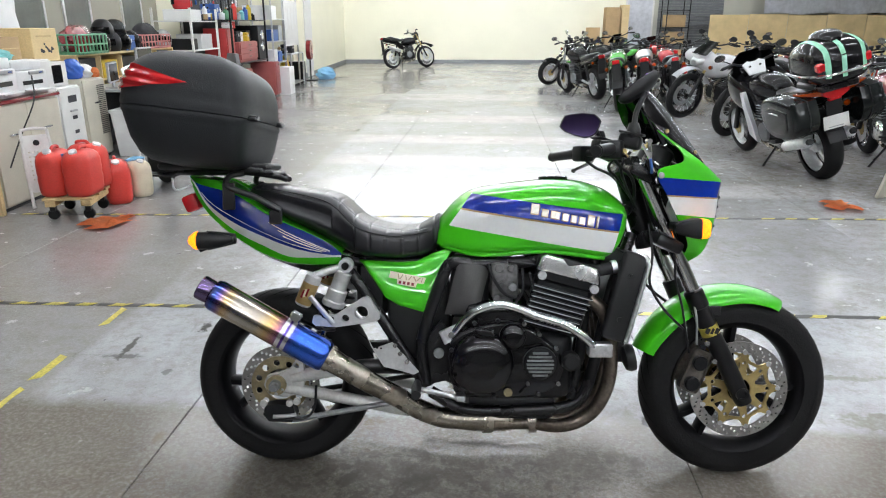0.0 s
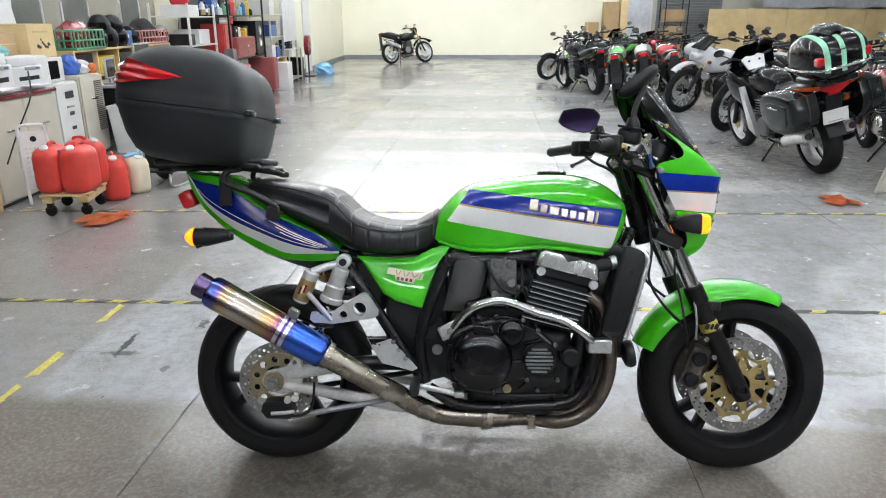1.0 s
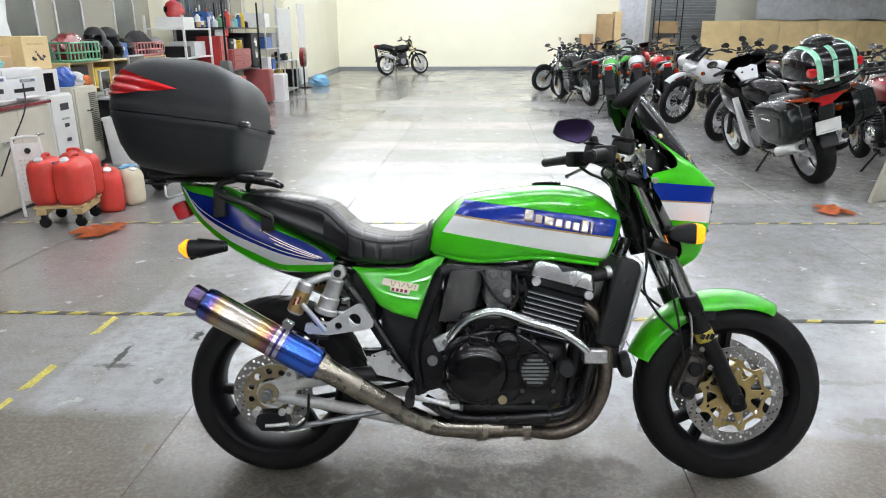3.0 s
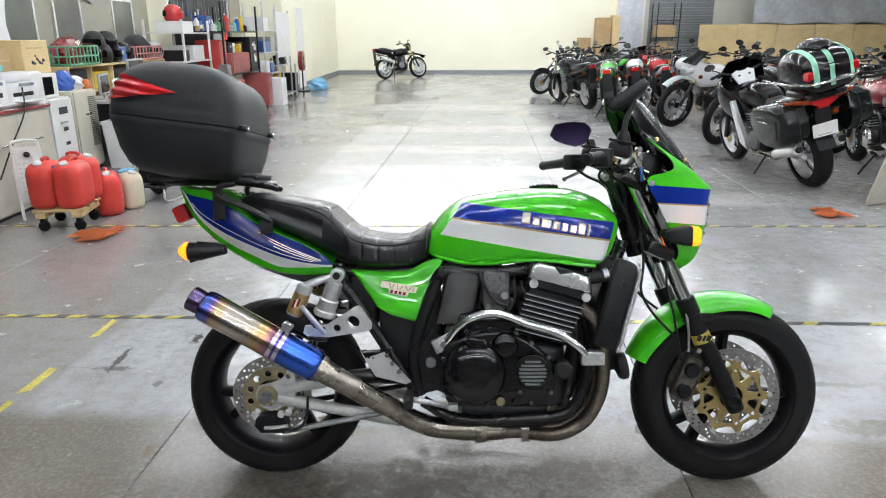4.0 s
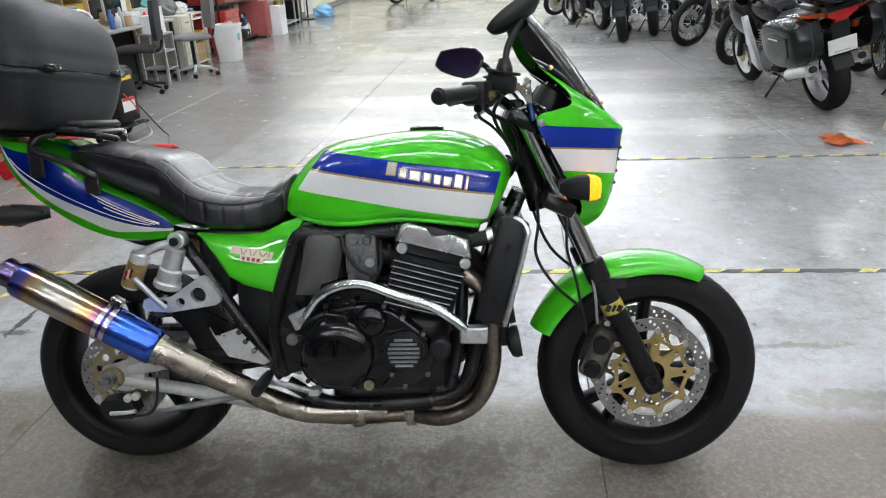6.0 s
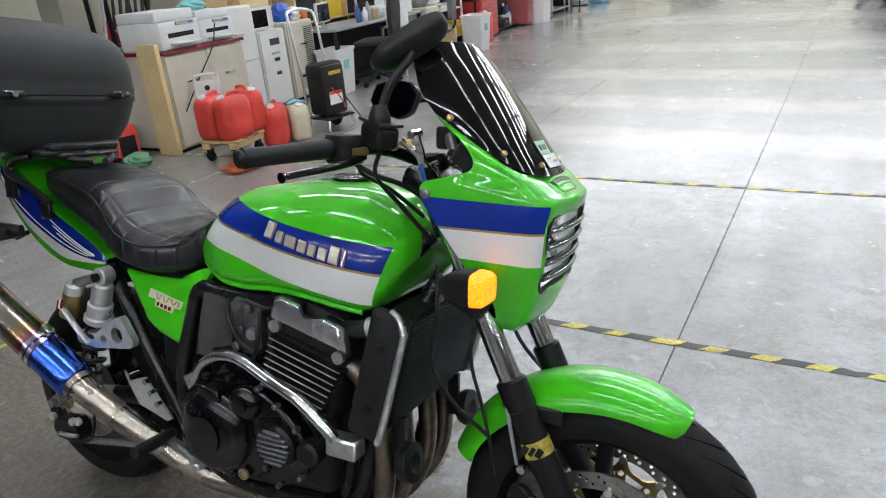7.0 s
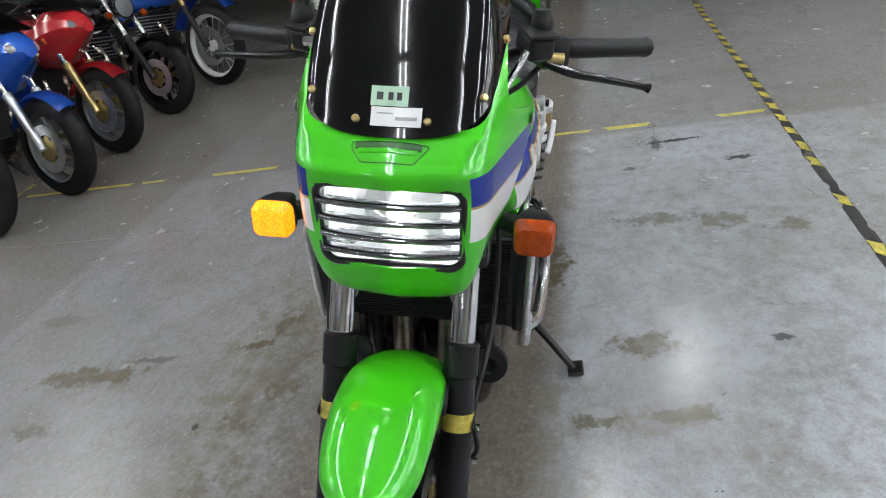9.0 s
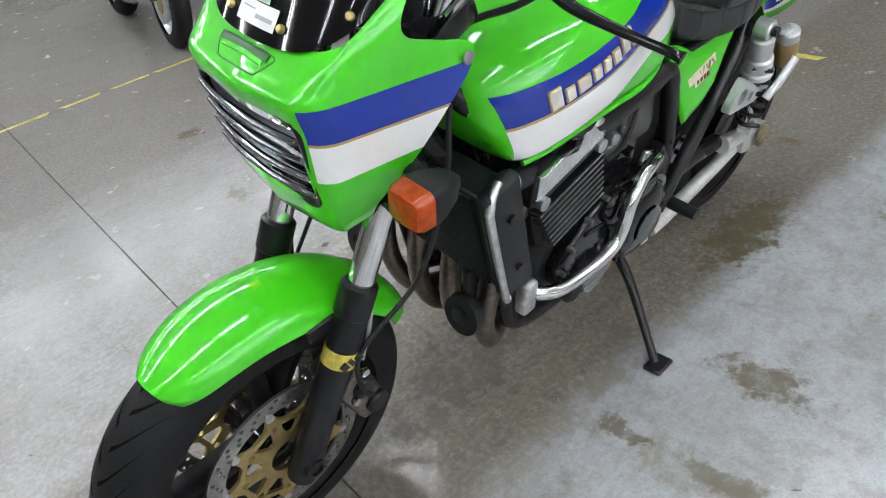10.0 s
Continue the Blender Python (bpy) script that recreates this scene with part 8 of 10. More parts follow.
# east row
parked((4.06, 4.52), (3.96, 6.02), "black touring motorcycle with panniers and taped top case", BLACK_PAINT, "tourer", "three", ALUM, BLACK_PAINT, 15, extras=("panniers", "top_case", "plate"))
parked((5.35, 7.75), (4.12, 7.08), "black trail motorcycle with a dark luggage frame", BLACK_PAINT, "adventure", "wire", BLACK_GLOSS, BLACK_PAINT)
parked((5.36, 9.46), (4.09, 8.87), "white adventure motorcycle with wire wheels", WHITE_PAINT, "adventure", "wire", BLACK_GLOSS, WHITE_PAINT)
parked((3.33, 9.55), (3.70, 10.95), "green naked motorcycle with a red tail light", FERN_PAINT, "naked", "three", BLACK_GLOSS, FERN_PAINT)
parked((4.55, 10.6), (4.75, 12.0), "red and white motorcycle with a long seat", RED_PAINT, "naked", "six", BLACK_GLOSS, WHITE_PAINT)
parked((3.35, 11.5), (3.0, 12.9), "dark naked motorcycle with a side bag", BLACK_PAINT, "naked", "three", ALUM, BLACK_PAINT)
parked((4.2, 15.4), (2.85, 14.85), "black cruiser motorcycle with chrome fork", BLACK_PAINT, "cruiser", "six", ALUM, BLACK_PAINT)
parked((4.3, 13.9), (3.1, 13.5), "dark green naked motorcycle in the parked row", BLACK_PAINT, "naked", "six", ALUM, FERN_PAINT)
parked((4.98, 4.45), (5.25, 5.85), "dark cruiser motorcycle with chrome engine", MAROON_PAINT, "cruiser", "six", CHROME, BLACK_PAINT)
parked((5.4, 7.4), (5.9, 8.8), "silver touring motorcycle with dark screen", SILVER_PAINT, "tourer", "six", ALUM, BLACK_PAINT)
parked((6.7, 5.2), (7.2, 6.6), "red naked motorcycle in the parked row", RED_PAINT, "naked", "six", ALUM, RED_PAINT)
parked((6.9, 8.0), (7.3, 9.4), "black naked motorcycle in the parked row", BLACK_PAINT, "naked", "six", CHROME, BLACK_PAINT)
parked((6.3, 11.0), (6.6, 12.4), "silver naked motorcycle in the parked row", SILVER_PAINT, "naked", "three", ALUM, SILVER_PAINT)
parked((8.6, 7.0), (8.9, 8.4), "dark red cruiser motorcycle in the parked row", MAROON_PAINT, "cruiser", "six", CHROME, MAROON_PAINT)
parked((8.8, 10.0), (9.0, 11.4), "black touring motorcycle in the parked row", BLACK_PAINT, "tourer", "six", ALUM, BLACK_PAINT)
parked((5.4, 13.6), (5.3, 15.0), "red sports motorcycle in the parked row", RED_PAINT, "sport", "three", BLACK_GLOSS, RED_PAINT)
parked((5.72, 8.72), (4.58, 7.98), "dark silver naked motorcycle squeezed between two others", SILVER_PAINT, "naked", "six", BLACK_GLOSS, BLACK_PAINT)
parked((6.45, 6.85), (5.25, 6.35), "black cruiser motorcycle with a chromed engine", BLACK_PAINT, "cruiser", "six", CHROME, BLACK_PAINT)
parked((3.95, 12.5), (3.6, 13.85), "black naked motorcycle in the parked row", BLACK_PAINT, "naked", "three", BLACK_GLOSS, BLACK_PAINT)
parked((4.95, 14.2), (4.55, 15.5), "black trail motorcycle with a pale screen", BLACK_PAINT, "adventure", "six", ALUM, BLACK_PAINT)
parked((5.55, 11.3), (5.35, 12.7), "white naked motorcycle with a red mudguard", WHITE_PAINT, "naked", "six", ALUM, RED_PAINT)
parked((5.85, 5.0), (6.1, 6.35), "black cruiser motorcycle with bright mirrors", BLACK_PAINT, "cruiser", "six", CHROME, MAROON_PAINT)
# far end
parked((-1.30, 20.75), (-0.25, 21.55), "black trail motorcycle parked alone", BLACK_PAINT, "enduro", "wire", ALUM, BLACK_PAINT, 12)
# south row, front wheels towards the hall
parked((-0.25, -4.85), (-0.02, -3.45), "dark naked motorcycle with silver cast wheels", BLACK_PAINT, "naked", "three", ALUM, BLACK_PAINT, group="row of parked motorcycles")
parked((-1.10, -4.20), (-0.78, -2.80), "blue trail motorcycle with black wire wheels", NAVY_PAINT, "enduro", "wire", BLACK_GLOSS, BLACK_PAINT, group="row of parked motorcycles")
parked((-1.72, -3.98), (-1.30, -2.62), "blue sports motorcycle with a blue mudguard", NAVY_PAINT, "sport", "three", CAST, NAVY_PAINT, group="row of parked motorcycles")
parked((-2.42, -4.05), (-2.02, -2.72), "red sports motorcycle with gold fork", RED_PAINT, "sport", "three", CAST, RED_PAINT, group="row of parked motorcycles", extras=("gold_fork",))
parked((-3.20, -4.10), (-2.85, -2.75), "black motorcycle with many-spoked wheels", BLACK_PAINT, "naked", "many", BLACK_GLOSS, BLACK_PAINT, group="row of parked motorcycles")
parked((-4.05, -3.95), (-3.58, -2.62), "blue trail motorcycle with bright wire wheels", NAVY_PAINT, "enduro", "wire", WHITE_METAL, NAVY_PAINT, group="row of parked motorcycles")
parked((3.98, 10.3), (4.35, 11.7), "silver motorcycle with a red seat hump", SILVER_PAINT, "naked", "six", ALUM, RED_PAINT)
parked((5.9, 9.2), (5.0, 8.3), "dark red motorcycle behind the white one", MAROON_PAINT, "naked", "six", ALUM, BLACK_PAINT)
# by the side wall and in the dark bay
parked((-5.95, 2.40), (-4.55, 2.28), "black classic motorcycle with a round headlight", BLACK_PAINT, "naked", "six", CHROME, BLACK_PAINT, 9)
for i, (y, st, c, lb) in enumerate(((-0.95, "sport", BLACK_PAINT, "black sports motorcycle in the dark bay"), (-0.25, "naked", BLACK_PAINT, "black motorcycle in the dark bay"), (0.5, "cruiser", BLACK_PAINT, "black cruiser in the dark bay"), (1.2, "naked", SILVER_PAINT, "grey motorcycle in the dark bay"), (1.9, "naked", BLACK_PAINT, "black motorcycle in the dark bay"))):
    parked((-10.2, y + 0.2), (-8.8, y), lb, c, st, "six", ALUM, c, group="motorcycles in the dark bay")
for i, (y, st, c, lb) in enumerate(((-0.75, "naked", SILVER_PAINT, "silver motorcycle behind the front row of the dark bay"), (0.1, "sport", NAVY_PAINT, "dark blue sports motorcycle behind the front row of the dark bay"), (0.85, "naked", BLACK_PAINT, "black motorcycle behind the front row of the dark bay"), (1.6, "cruiser", WHITE_PAINT, "white cruiser behind the front row of the dark bay"))):
    parked((-12.1, y + 0.2), (-10.7, y), lb, c, st, "six", ALUM, c, group="motorcycles in the dark bay")
for i, (y, st, c, lb) in enumerate(((0.0, "naked", YELLOW, "yellow motorcycle far back in the dark bay"), (1.4, "sport", WHITE_PAINT, "white motorcycle far back in the dark bay"))):
    parked((-14.2, y + 0.2), (-12.8, y), lb, c, st, "six", ALUM, c, group="motorcycles in the dark bay")


# ---- things along the west wall ----
def jerrycan(x, y, z, rz, material, label, strap=False, s=1.0, group="fuel cans"):
    t = thing("fuel_can", label, "fuel can", group, m=pose(x, y, z, 0, 0, rz) @ Matrix.Scale(s, 4))
    rows = []
    for h, a, b, r in ((0.0, 0.135, 0.080, 0.05), (0.012, 0.155, 0.100, 0.07), (0.05, 0.168, 0.113, 0.085), (0.15, 0.172, 0.117, 0.088), (0.175, 0.168, 0.113, 0.085), (0.20, 0.172, 0.117, 0.088), (0.30, 0.170, 0.115, 0.088), (0.345, 0.158, 0.104, 0.085), (0.372, 0.130, 0.080, 0.07), (0.385, 0.09, 0.05, 0.045)):
        rows.append([Vector((p, q, h)) for p, q in round_rect(-a, a, -b, b, r, 5)])
    part("body", rings(rows), material, t, smooth=50)
    part("handle", tube([(-0.09, 0, 0.370), (-0.085, 0, 0.402), (-0.0, 0, 0.408), (0.03, 0, 0.378)], 0.014, 8), material, t)
    part("cap", lathe([(0, 0.036), (0.03, 0.034), (0.034, 0.026), (0.034, 0.001)], 18, "z", m=Matrix.Translation((0.098, 0, 0.366)) @ pose(0, 0, 0, 0, 25)), WHITE_PLASTIC, t, "white screw cap")
    if strap:
        part("strap", box(0.045, 0.08, -0.124, -0.118, 0.0, 0.36, bevel=0.001), BLUE_PLASTIC, t, "blue strap")
    return t


dolly = thing("wooden_dolly", "small pine dolly on black castors", "dolly", m=pose(-2.31, 3.14, 0, 0, 0, 8))
for y in (-0.155, 0.0, 0.155):
    part("deck_board", box(-0.175, 0.175, y - 0.045, y + 0.045, 0.15, 0.17, bevel=0.003), PALLET, dolly)
for x in (-0.125, 0.125):
    part("bearer", box(x - 0.035, x + 0.035, -0.20, 0.20, 0.105, 0.149, bevel=0.003), PALLET, dolly)
    for y in (-0.15, 0.15):
        c = part("castor", cyl((x, y - 0.014, 0.04), (x, y + 0.014, 0.04), 0.04, 18, bevel=0.004), RUBBER, dolly, "black castor")
        part("fork", box(x - 0.02, x + 0.02, y - 0.022, y + 0.022, 0.06, 0.104, bevel=0.003), DARK_METAL, c)
can_label = "red plastic kerosene can with a white cap on the dolly"
jerrycan(-2.405, 3.08, 0.172, -85, RED_CAN, can_label, s=0.86)
jerrycan(-2.205, 3.08, 0.172, -92, RED_CAN, can_label, True, s=0.86)
jerrycan(-2.29, 3.34, 0.172, -8, RED_CAN, can_label, s=0.86)
jerrycan(-2.18, 3.53, 0.0, -62, RED_CAN, "red plastic kerosene can standing on the floor", s=0.88)
jerrycan(-2.115, 3.75, 0.0, -40, CREAM_CAN, "cream plastic can with a blue cloth on the floor", s=0.78)
part_cloth = part("cloth", blob([(-0.08, 0.02, 0.325, 0.31), (0, 0.035, 0.342, 0.31), (0.08, 0.02, 0.325, 0.31)]), SKY_CLOTH, m=pose(-2.115, 3.75, -0.012, 0, 0, 60))
tagged(part_cloth, "light blue cloth lying on a cream can", "cloth")


def drum_fan():
    t = thing("drum_fan", "large black wheeled drum fan with grey blades", "fan", m=pose(-4.02, 2.88, 0, 0, 0, -28))
    c = Vector((0, 0, 0.50))
    drum = part("drum", lathe([(-0.13, 0.43), (-0.13, 0.445), (0.13, 0.445), (0.13, 0.43), (-0.13, 0.43)], 48, "x", m=Matrix.Translation(c), caps=False), BLACK_PLASTIC, t)
    for x in (-0.135, 0.135):
        for r in (0.43, 0.30, 0.16):
            ring = [(x, r * math.cos(a), 0.5 + r * math.sin(a)) for a in (2 * math.pi * k / 28 for k in range(29))]
            part("guard_ring", tube(ring, 0.003, 5, 1), BLACK_FRAME, drum)
        for k in range(12):
            a = 2 * math.pi * k / 12
            part("guard_bar", cyl((x, 0.09 * math.cos(a), 0.5 + 0.09 * math.sin(a)), (x, 0.44 * math.cos(a), 0.5 + 0.44 * math.sin(a)), 0.0028, 5), BLACK_FRAME, drum)
    part("hub", lathe([(-0.14, 0.05), (-0.10, 0.095), (0.12, 0.095), (0.15, 0.08), (0.155, 0.002)], 24, "x", m=Matrix.Translation(c)), BLACK_PLASTIC, t)
    for k in range(3):
        a = radians(100 + 120 * k)
        rows = []
        for r, w in ((0.08, 0.06), (0.2, 0.10), (0.32, 0.12), (0.41, 0.11)):
            cc = c + Vector((0, r * math.cos(a), r * math.sin(a)))
            tt = Vector((0, -math.sin(a), math.cos(a)))
            rows.append([cc + tt * w * q + Vector((0.05 * q + 0.004 * s, 0, 0)) for q, s in ((-1, -1), (0, -1.6), (1, -1), (1, 1), (0, 0.4), (-1, 1))])
        part("blade", rings(rows), GREY_PLASTIC, t, "pale grey fan blade", smooth=60)
    for sd in (-1, 1):
        part("stand_tube", tube([(-0.1, 0.46 * sd, 0.5), (-0.1, 0.48 * sd, 0.2), (-0.1, 0.44 * sd, 0.06), (0.22, 0.40 * sd, 0.05), (0.24, 0.3 * sd, 0.05)], 0.014, 8), BLACK_FRAME, t)
    part("stand_tube", tube([(0.24, -0.3, 0.05), (0.25, 0, 0.05), (0.24, 0.3, 0.05)], 0.014, 8), BLACK_FRAME, t)
    for y in (-0.46, 0.46):
        w = part("wheel", cyl((0.16, y - 0.025, 0.085), (0.16, y + 0.025, 0.085), 0.085, 24, bevel=0.008), RUBBER, t)
        part("wheel_disc", cyl((0.16, y - 0.03, 0.085), (0.16, y + 0.03, 0.085), 0.055, 20), WHITE_PLASTIC, w, "white wheel centre")
    for y in (-0.36, 0.36):
        part("castor", cyl((-0.12, y - 0.012, 0.032), (-0.12, y + 0.012, 0.032), 0.032, 14), RUBBER, t)


drum_fan()


def cabinet(name, x0, x1, y0, y1, z1, material, label, category, doors=1, rows_=1, top=None, z0=0.0, handle=CHROME):
    """A standing unit whose doors or drawers face east (+x)."""
    t = thing(name, label, category, m=pose(x1, (y0 + y1) / 2, z0))
    d, w, h = x1 - x0, (y1 - y0) / 2, z1 - z0
    body = part("body", box(-d, -0.02, -w, w, 0.03 if z0 == 0 else 0, h, bevel=0.006), material, t)
    if z0 == 0:
        part("plinth", box(-d + 0.03, -0.04, -w + 0.02, w - 0.02, 0, 0.029), DARK_METAL, body)
    for j in range(rows_):
        for i in range(doors):
            ya, yb = -w + 0.008 + i * (2 * w - 0.016) / doors, -w + 0.008 + (i + 1) * (2 * w - 0.016) / doors
            za, zb = 0.045 + j * (h - 0.055) / rows_, 0.045 + (j + 1) * (h - 0.055) / rows_
            dr = part("door" if rows_ <= 2 else "drawer", box(-0.019, 0.0, ya + 0.003, yb - 0.003, za + 0.003, zb - 0.003, bevel=0.004), material, t)
            hz = (za + zb) / 2 if rows_ > 1 else za + (zb - za) * 0.7
            part("handle", box(0.001, 0.018, (ya + yb) / 2 - min(0.06, (yb - ya) * 0.2), (ya + yb) / 2 + min(0.06, (yb - ya) * 0.2), hz - 0.008, hz + 0.008, bevel=0.003), handle, dr)
    if top:
        part("top_board", box(-d - 0.01, 0.015, -w - 0.012, w + 0.012, h + 0.001, h + 0.03, bevel=0.005), top, t)
    return t


counter = cabinet("counter", -3.60, -2.85, 3.12, 4.06, 0.80, BEIGE, "beige counter with a brown top beside the wall", "counter", 2, 1, MAROON_PAINT)
tagged(part("wooden_board", box(-3.06, -2.84, 3.04, 3.085, 0.0, 0.90, bevel=0.004), PLY), "tall yellowish wooden board standing beside the counter", "board")


def printer(x, y, z, w, d, h, rz, label):
    t = thing("printer", label, "printer", m=pose(x, y, z, 0, 0, rz))
    part("body", box(-d / 2, d / 2, -w / 2, w / 2, 0, h * 0.72, bevel=0.012, seg=2), WHITE_PLASTIC, t)
    part("lid", box(-d / 2, d / 2 - 0.03, -w / 2 + 0.01, w / 2 - 0.01, h * 0.72 + 0.004, h, bevel=0.012, seg=2), WHITE_PLASTIC, t)
    part("panel", box(d / 2 - 0.02, d / 2 + 0.015, -w * 0.1, w * 0.35, h * 0.6, h * 0.7, bevel=0.004), GREY_PLASTIC, t, "grey control panel")
    part("tray", box(d / 2 - 0.03, d / 2 + 0.09, -w * 0.3, w * 0.3, h * 0.12, h * 0.17, bevel=0.004), WHITE_PLASTIC, t)
    part("slot", box(d / 2 - 0.004, d / 2 + 0.003, -w * 0.32, w * 0.32, h * 0.3, h * 0.42), DARK_METAL, t)
    part("button", box(d / 2 + 0.012, d / 2 + 0.018, w * 0.2, w * 0.3, h * 0.63, h * 0.67), BLUE_PLASTIC, t)


printer(-3.11, 3.38, 0.832, 0.47, 0.44, 0.30, 4, "white office printer on the beige counter")
printer(-3.12, 3.85, 0.832, 0.40, 0.42, 0.26, -3, "white office printer with a blue button on the counter")
tagged(part("cable", tube([(-2.89, 3.80, 0.98), (-2.80, 3.62, 0.80), (-2.815, 3.40, 0.56), (-2.82, 3.20, 0.34)], 0.006, 6), BLACK_PLASTIC), "thin black cable hanging down the counter", "cable")
fr = cabinet("refrigerator", -3.85, -3.20, 4.17, 4.67, 1.07, WHITE_METAL, "white two-door refrigerator beside the counter", "refrigerator", 1, 2, handle=GREY_PLASTIC)
fr2 = cabinet("white_cabinet", -3.85, -3.20, 4.70, 5.11, 0.80, WHITE_METAL, "white cabinet with round dark stickers", "cabinet", 1, 1, handle=GREY_PLASTIC)
for z, r in ((0.68, 0.055), (0.50, 0.030), (0.36, 0.028)):
    part("sticker", box(0.001, 0.003, 0.02 - r * 1.4, 0.02 + r * 1.4, z - r * 0.6, z + r * 0.6, bevel=0.0), INK, fr2, "dark sticker")


def carton(name, x0, x1, y0, y1, z0, z1, material, label, category="box", seam=True):
    t = part(name, box(x0, x1, y0, y1, z0, z1, bevel=0.006), material)
    tagged(t, label, category)
    if seam:
        part("tape", box((x0 + x1) / 2 - 0.025, (x0 + x1) / 2 + 0.025, y0 + 0.01, y1 - 0.01, z1, z1 + 0.0015), CREAM_CAN, t)
        part("flap_line", box(x1, x1 + 0.0015, y0 + 0.02, y1 - 0.02, (z0 + z1) / 2 - 0.004, (z0 + z1) / 2 + 0.004), INK if material is not CARTON else PALLET, t)
    return t


mw = carton("microwave", -3.75, -3.30, 4.72, 5.09, 0.803, 1.03, WHITE_METAL, "white microwave oven on the cabinet", "microwave", False)
part("door_glass", box(-3.30, -3.292, 4.75, 4.99, 0.83, 1.00, bevel=0.002), BLACK_GLOSS, mw, "dark glass door")
pc = carton("cardboard_box", -3.75, -3.38, 4.72, 5.16, 1.033, 1.34, PLY, "pale cardboard box with a dark print on the microwave", seam=False)
part("flap_line", box(-3.575, -3.555, 4.73, 5.15, 1.34, 1.3415), PALLET, pc)
rnd_c = random.Random(8)
for k in range(11):
    a, b = 4.86 + 0.02 * k, 1.12 + rnd_c.uniform(0, 0.075)
    part("print_mark", plate(circle(a, b, rnd_c.uniform(0.010, 0.020), 7), 0.002, plane="yz", m=Matrix.Translation((-3.379, 0, 0))), INK, pc)
part("print_bar", box(-3.380, -3.3785, 4.80, 5.05, 1.26, 1.275), PALLET, pc)
carton("cardboard_box", -3.75, -3.40, 4.26, 4.56, 1.072, 1.27, CARTON, "brown cardboard box on the refrigerator")
hu = cabinet("heater_unit", -3.75, -3.20, 5.16, 5.62, 0.84, BEIGE, "beige metal unit with a dark louvred grille", "heater", 1, 1)
for k in range(26):
    part("grille_slat", box(0.001, 0.008, 0.04, 0.19, 0.26 + 0.020 * k, 0.267 + 0.020 * k, bevel=0.001), DARK_METAL, hu)


def bag(x, y, z, rx_, ry_, h, material, label, category="bag"):
    rnd = random.Random(int(abs(x * 31 + y * 17) * 100))
    waves = [(rnd.randint(2, 9), rnd.uniform(2, 11), rnd.uniform(0, 6.3), rnd.uniform(0.02, 0.075)) for _ in range(9)]
    rows = []
    for i in range(15):
        q = i / 14
        rr_ = (math.sin(math.pi * (0.16 + 0.82 * q)) ** 0.45)
        row = []
        for k in range(36):
            a = 2 * math.pi * k / 36
            fold = sum(w * (1 - abs(math.sin(0.5 * (n * a + f * q * 2 + ph))) * 2) for n, f, ph, w in waves)
            rr = rr_ * (1 + fold * (0.35 + 0.65 * math.sin(math.pi * q)))
            row.append(Vector((rx_ * rr * math.cos(a), ry_ * rr * math.sin(a), max(0.0, h * (q + 0.45 * fold * q * (1.2 - q))))))
        rows.append(row)
    ob = part(category.replace(" ", "_"), rings(rows), material, m=pose(x, y, z), smooth=60)
    return tagged(ob, label, category)


bag(-3.18, 3.86, 1.094, 0.10, 0.16, 0.09, CYAN, "folded teal cloth lying on the printer", "cloth")
bag(-3.36, 5.30, 0.842, 0.11, 0.12, 0.2, NAVY_PAINT, "crumpled dark blue bag on the heater unit")
bag(-3.33, 5.47, 0.842, 0.09, 0.09, 0.14, WHITE_PLASTIC, "white plastic bag on the heater unit")
bag(-3.26, 5.56, 0.842, 0.05, 0.05, 0.1, ORANGE_CLOTH, "small orange bag on the heater unit")


def bin_(x, y, w, d, h, material, label):
    t = thing("waste_bin", label, "bin", m=pose(x, y, 0))
    rows = [[Vector((p, q, z)) for p, q in round_rect(-d * k, d * k, -w * k, w * k, 0.04, 4)] for z, k in ((0, 0.8), (0.01, 0.82), (h - 0.03, 0.98), (h - 0.03, 1.04), (h, 1.04), (h, 0.97), (h - 0.05, 0.95))]
    part("body", rings(rows, True, True), material, t)
    part("sticker", box(d * 0.93, d * 0.96, -w * 0.25, w * 0.25, h * 0.55, h * 0.75), CYAN, t)


bin_(-2.98, 5.66, 0.20, 0.15, 0.50, WHITE_PLASTIC, "pale grey plastic waste bin by the desk")
bin_(-2.62, 8.85, 0.20, 0.17, 0.52, WHITE_PLASTIC, "white plastic waste bin beside the drawers")

# stepped perforated plate leaning by the counter
st = thing("folding_step", "white folding step with a perforated tread", "step", m=pose(-2.64, 3.30, 0.012, 0, -8, -50))
part("tread_plate", plate(round_rect(-0.09, 0.09, 0.12, 0.56, 0.02, 3), 0.012, [circle(-0.06 + 0.03 * i, 0.22 + 0.035 * j, 0.008, 6) for i in range(5) for j in range(7)], plane="yz"), WHITE_METAL, st)
for y in (-0.1, 0.1):
    part("leg", tube([(0.0, y, 0.0), (0.0, y, 0.35), (0.0, y * 0.9, 0.60)], 0.012, 8), WHITE_METAL, st)
part("cross_tube", tube([(0.0, -0.09, 0.60), (0.0, 0.0, 0.61), (0.0, 0.09, 0.60)], 0.012, 8), WHITE_METAL, st)
part("knob", cyl((0.005, 0, 0.5), (0.02, 0, 0.5), 0.022, 14), BLACK_PLASTIC, st)


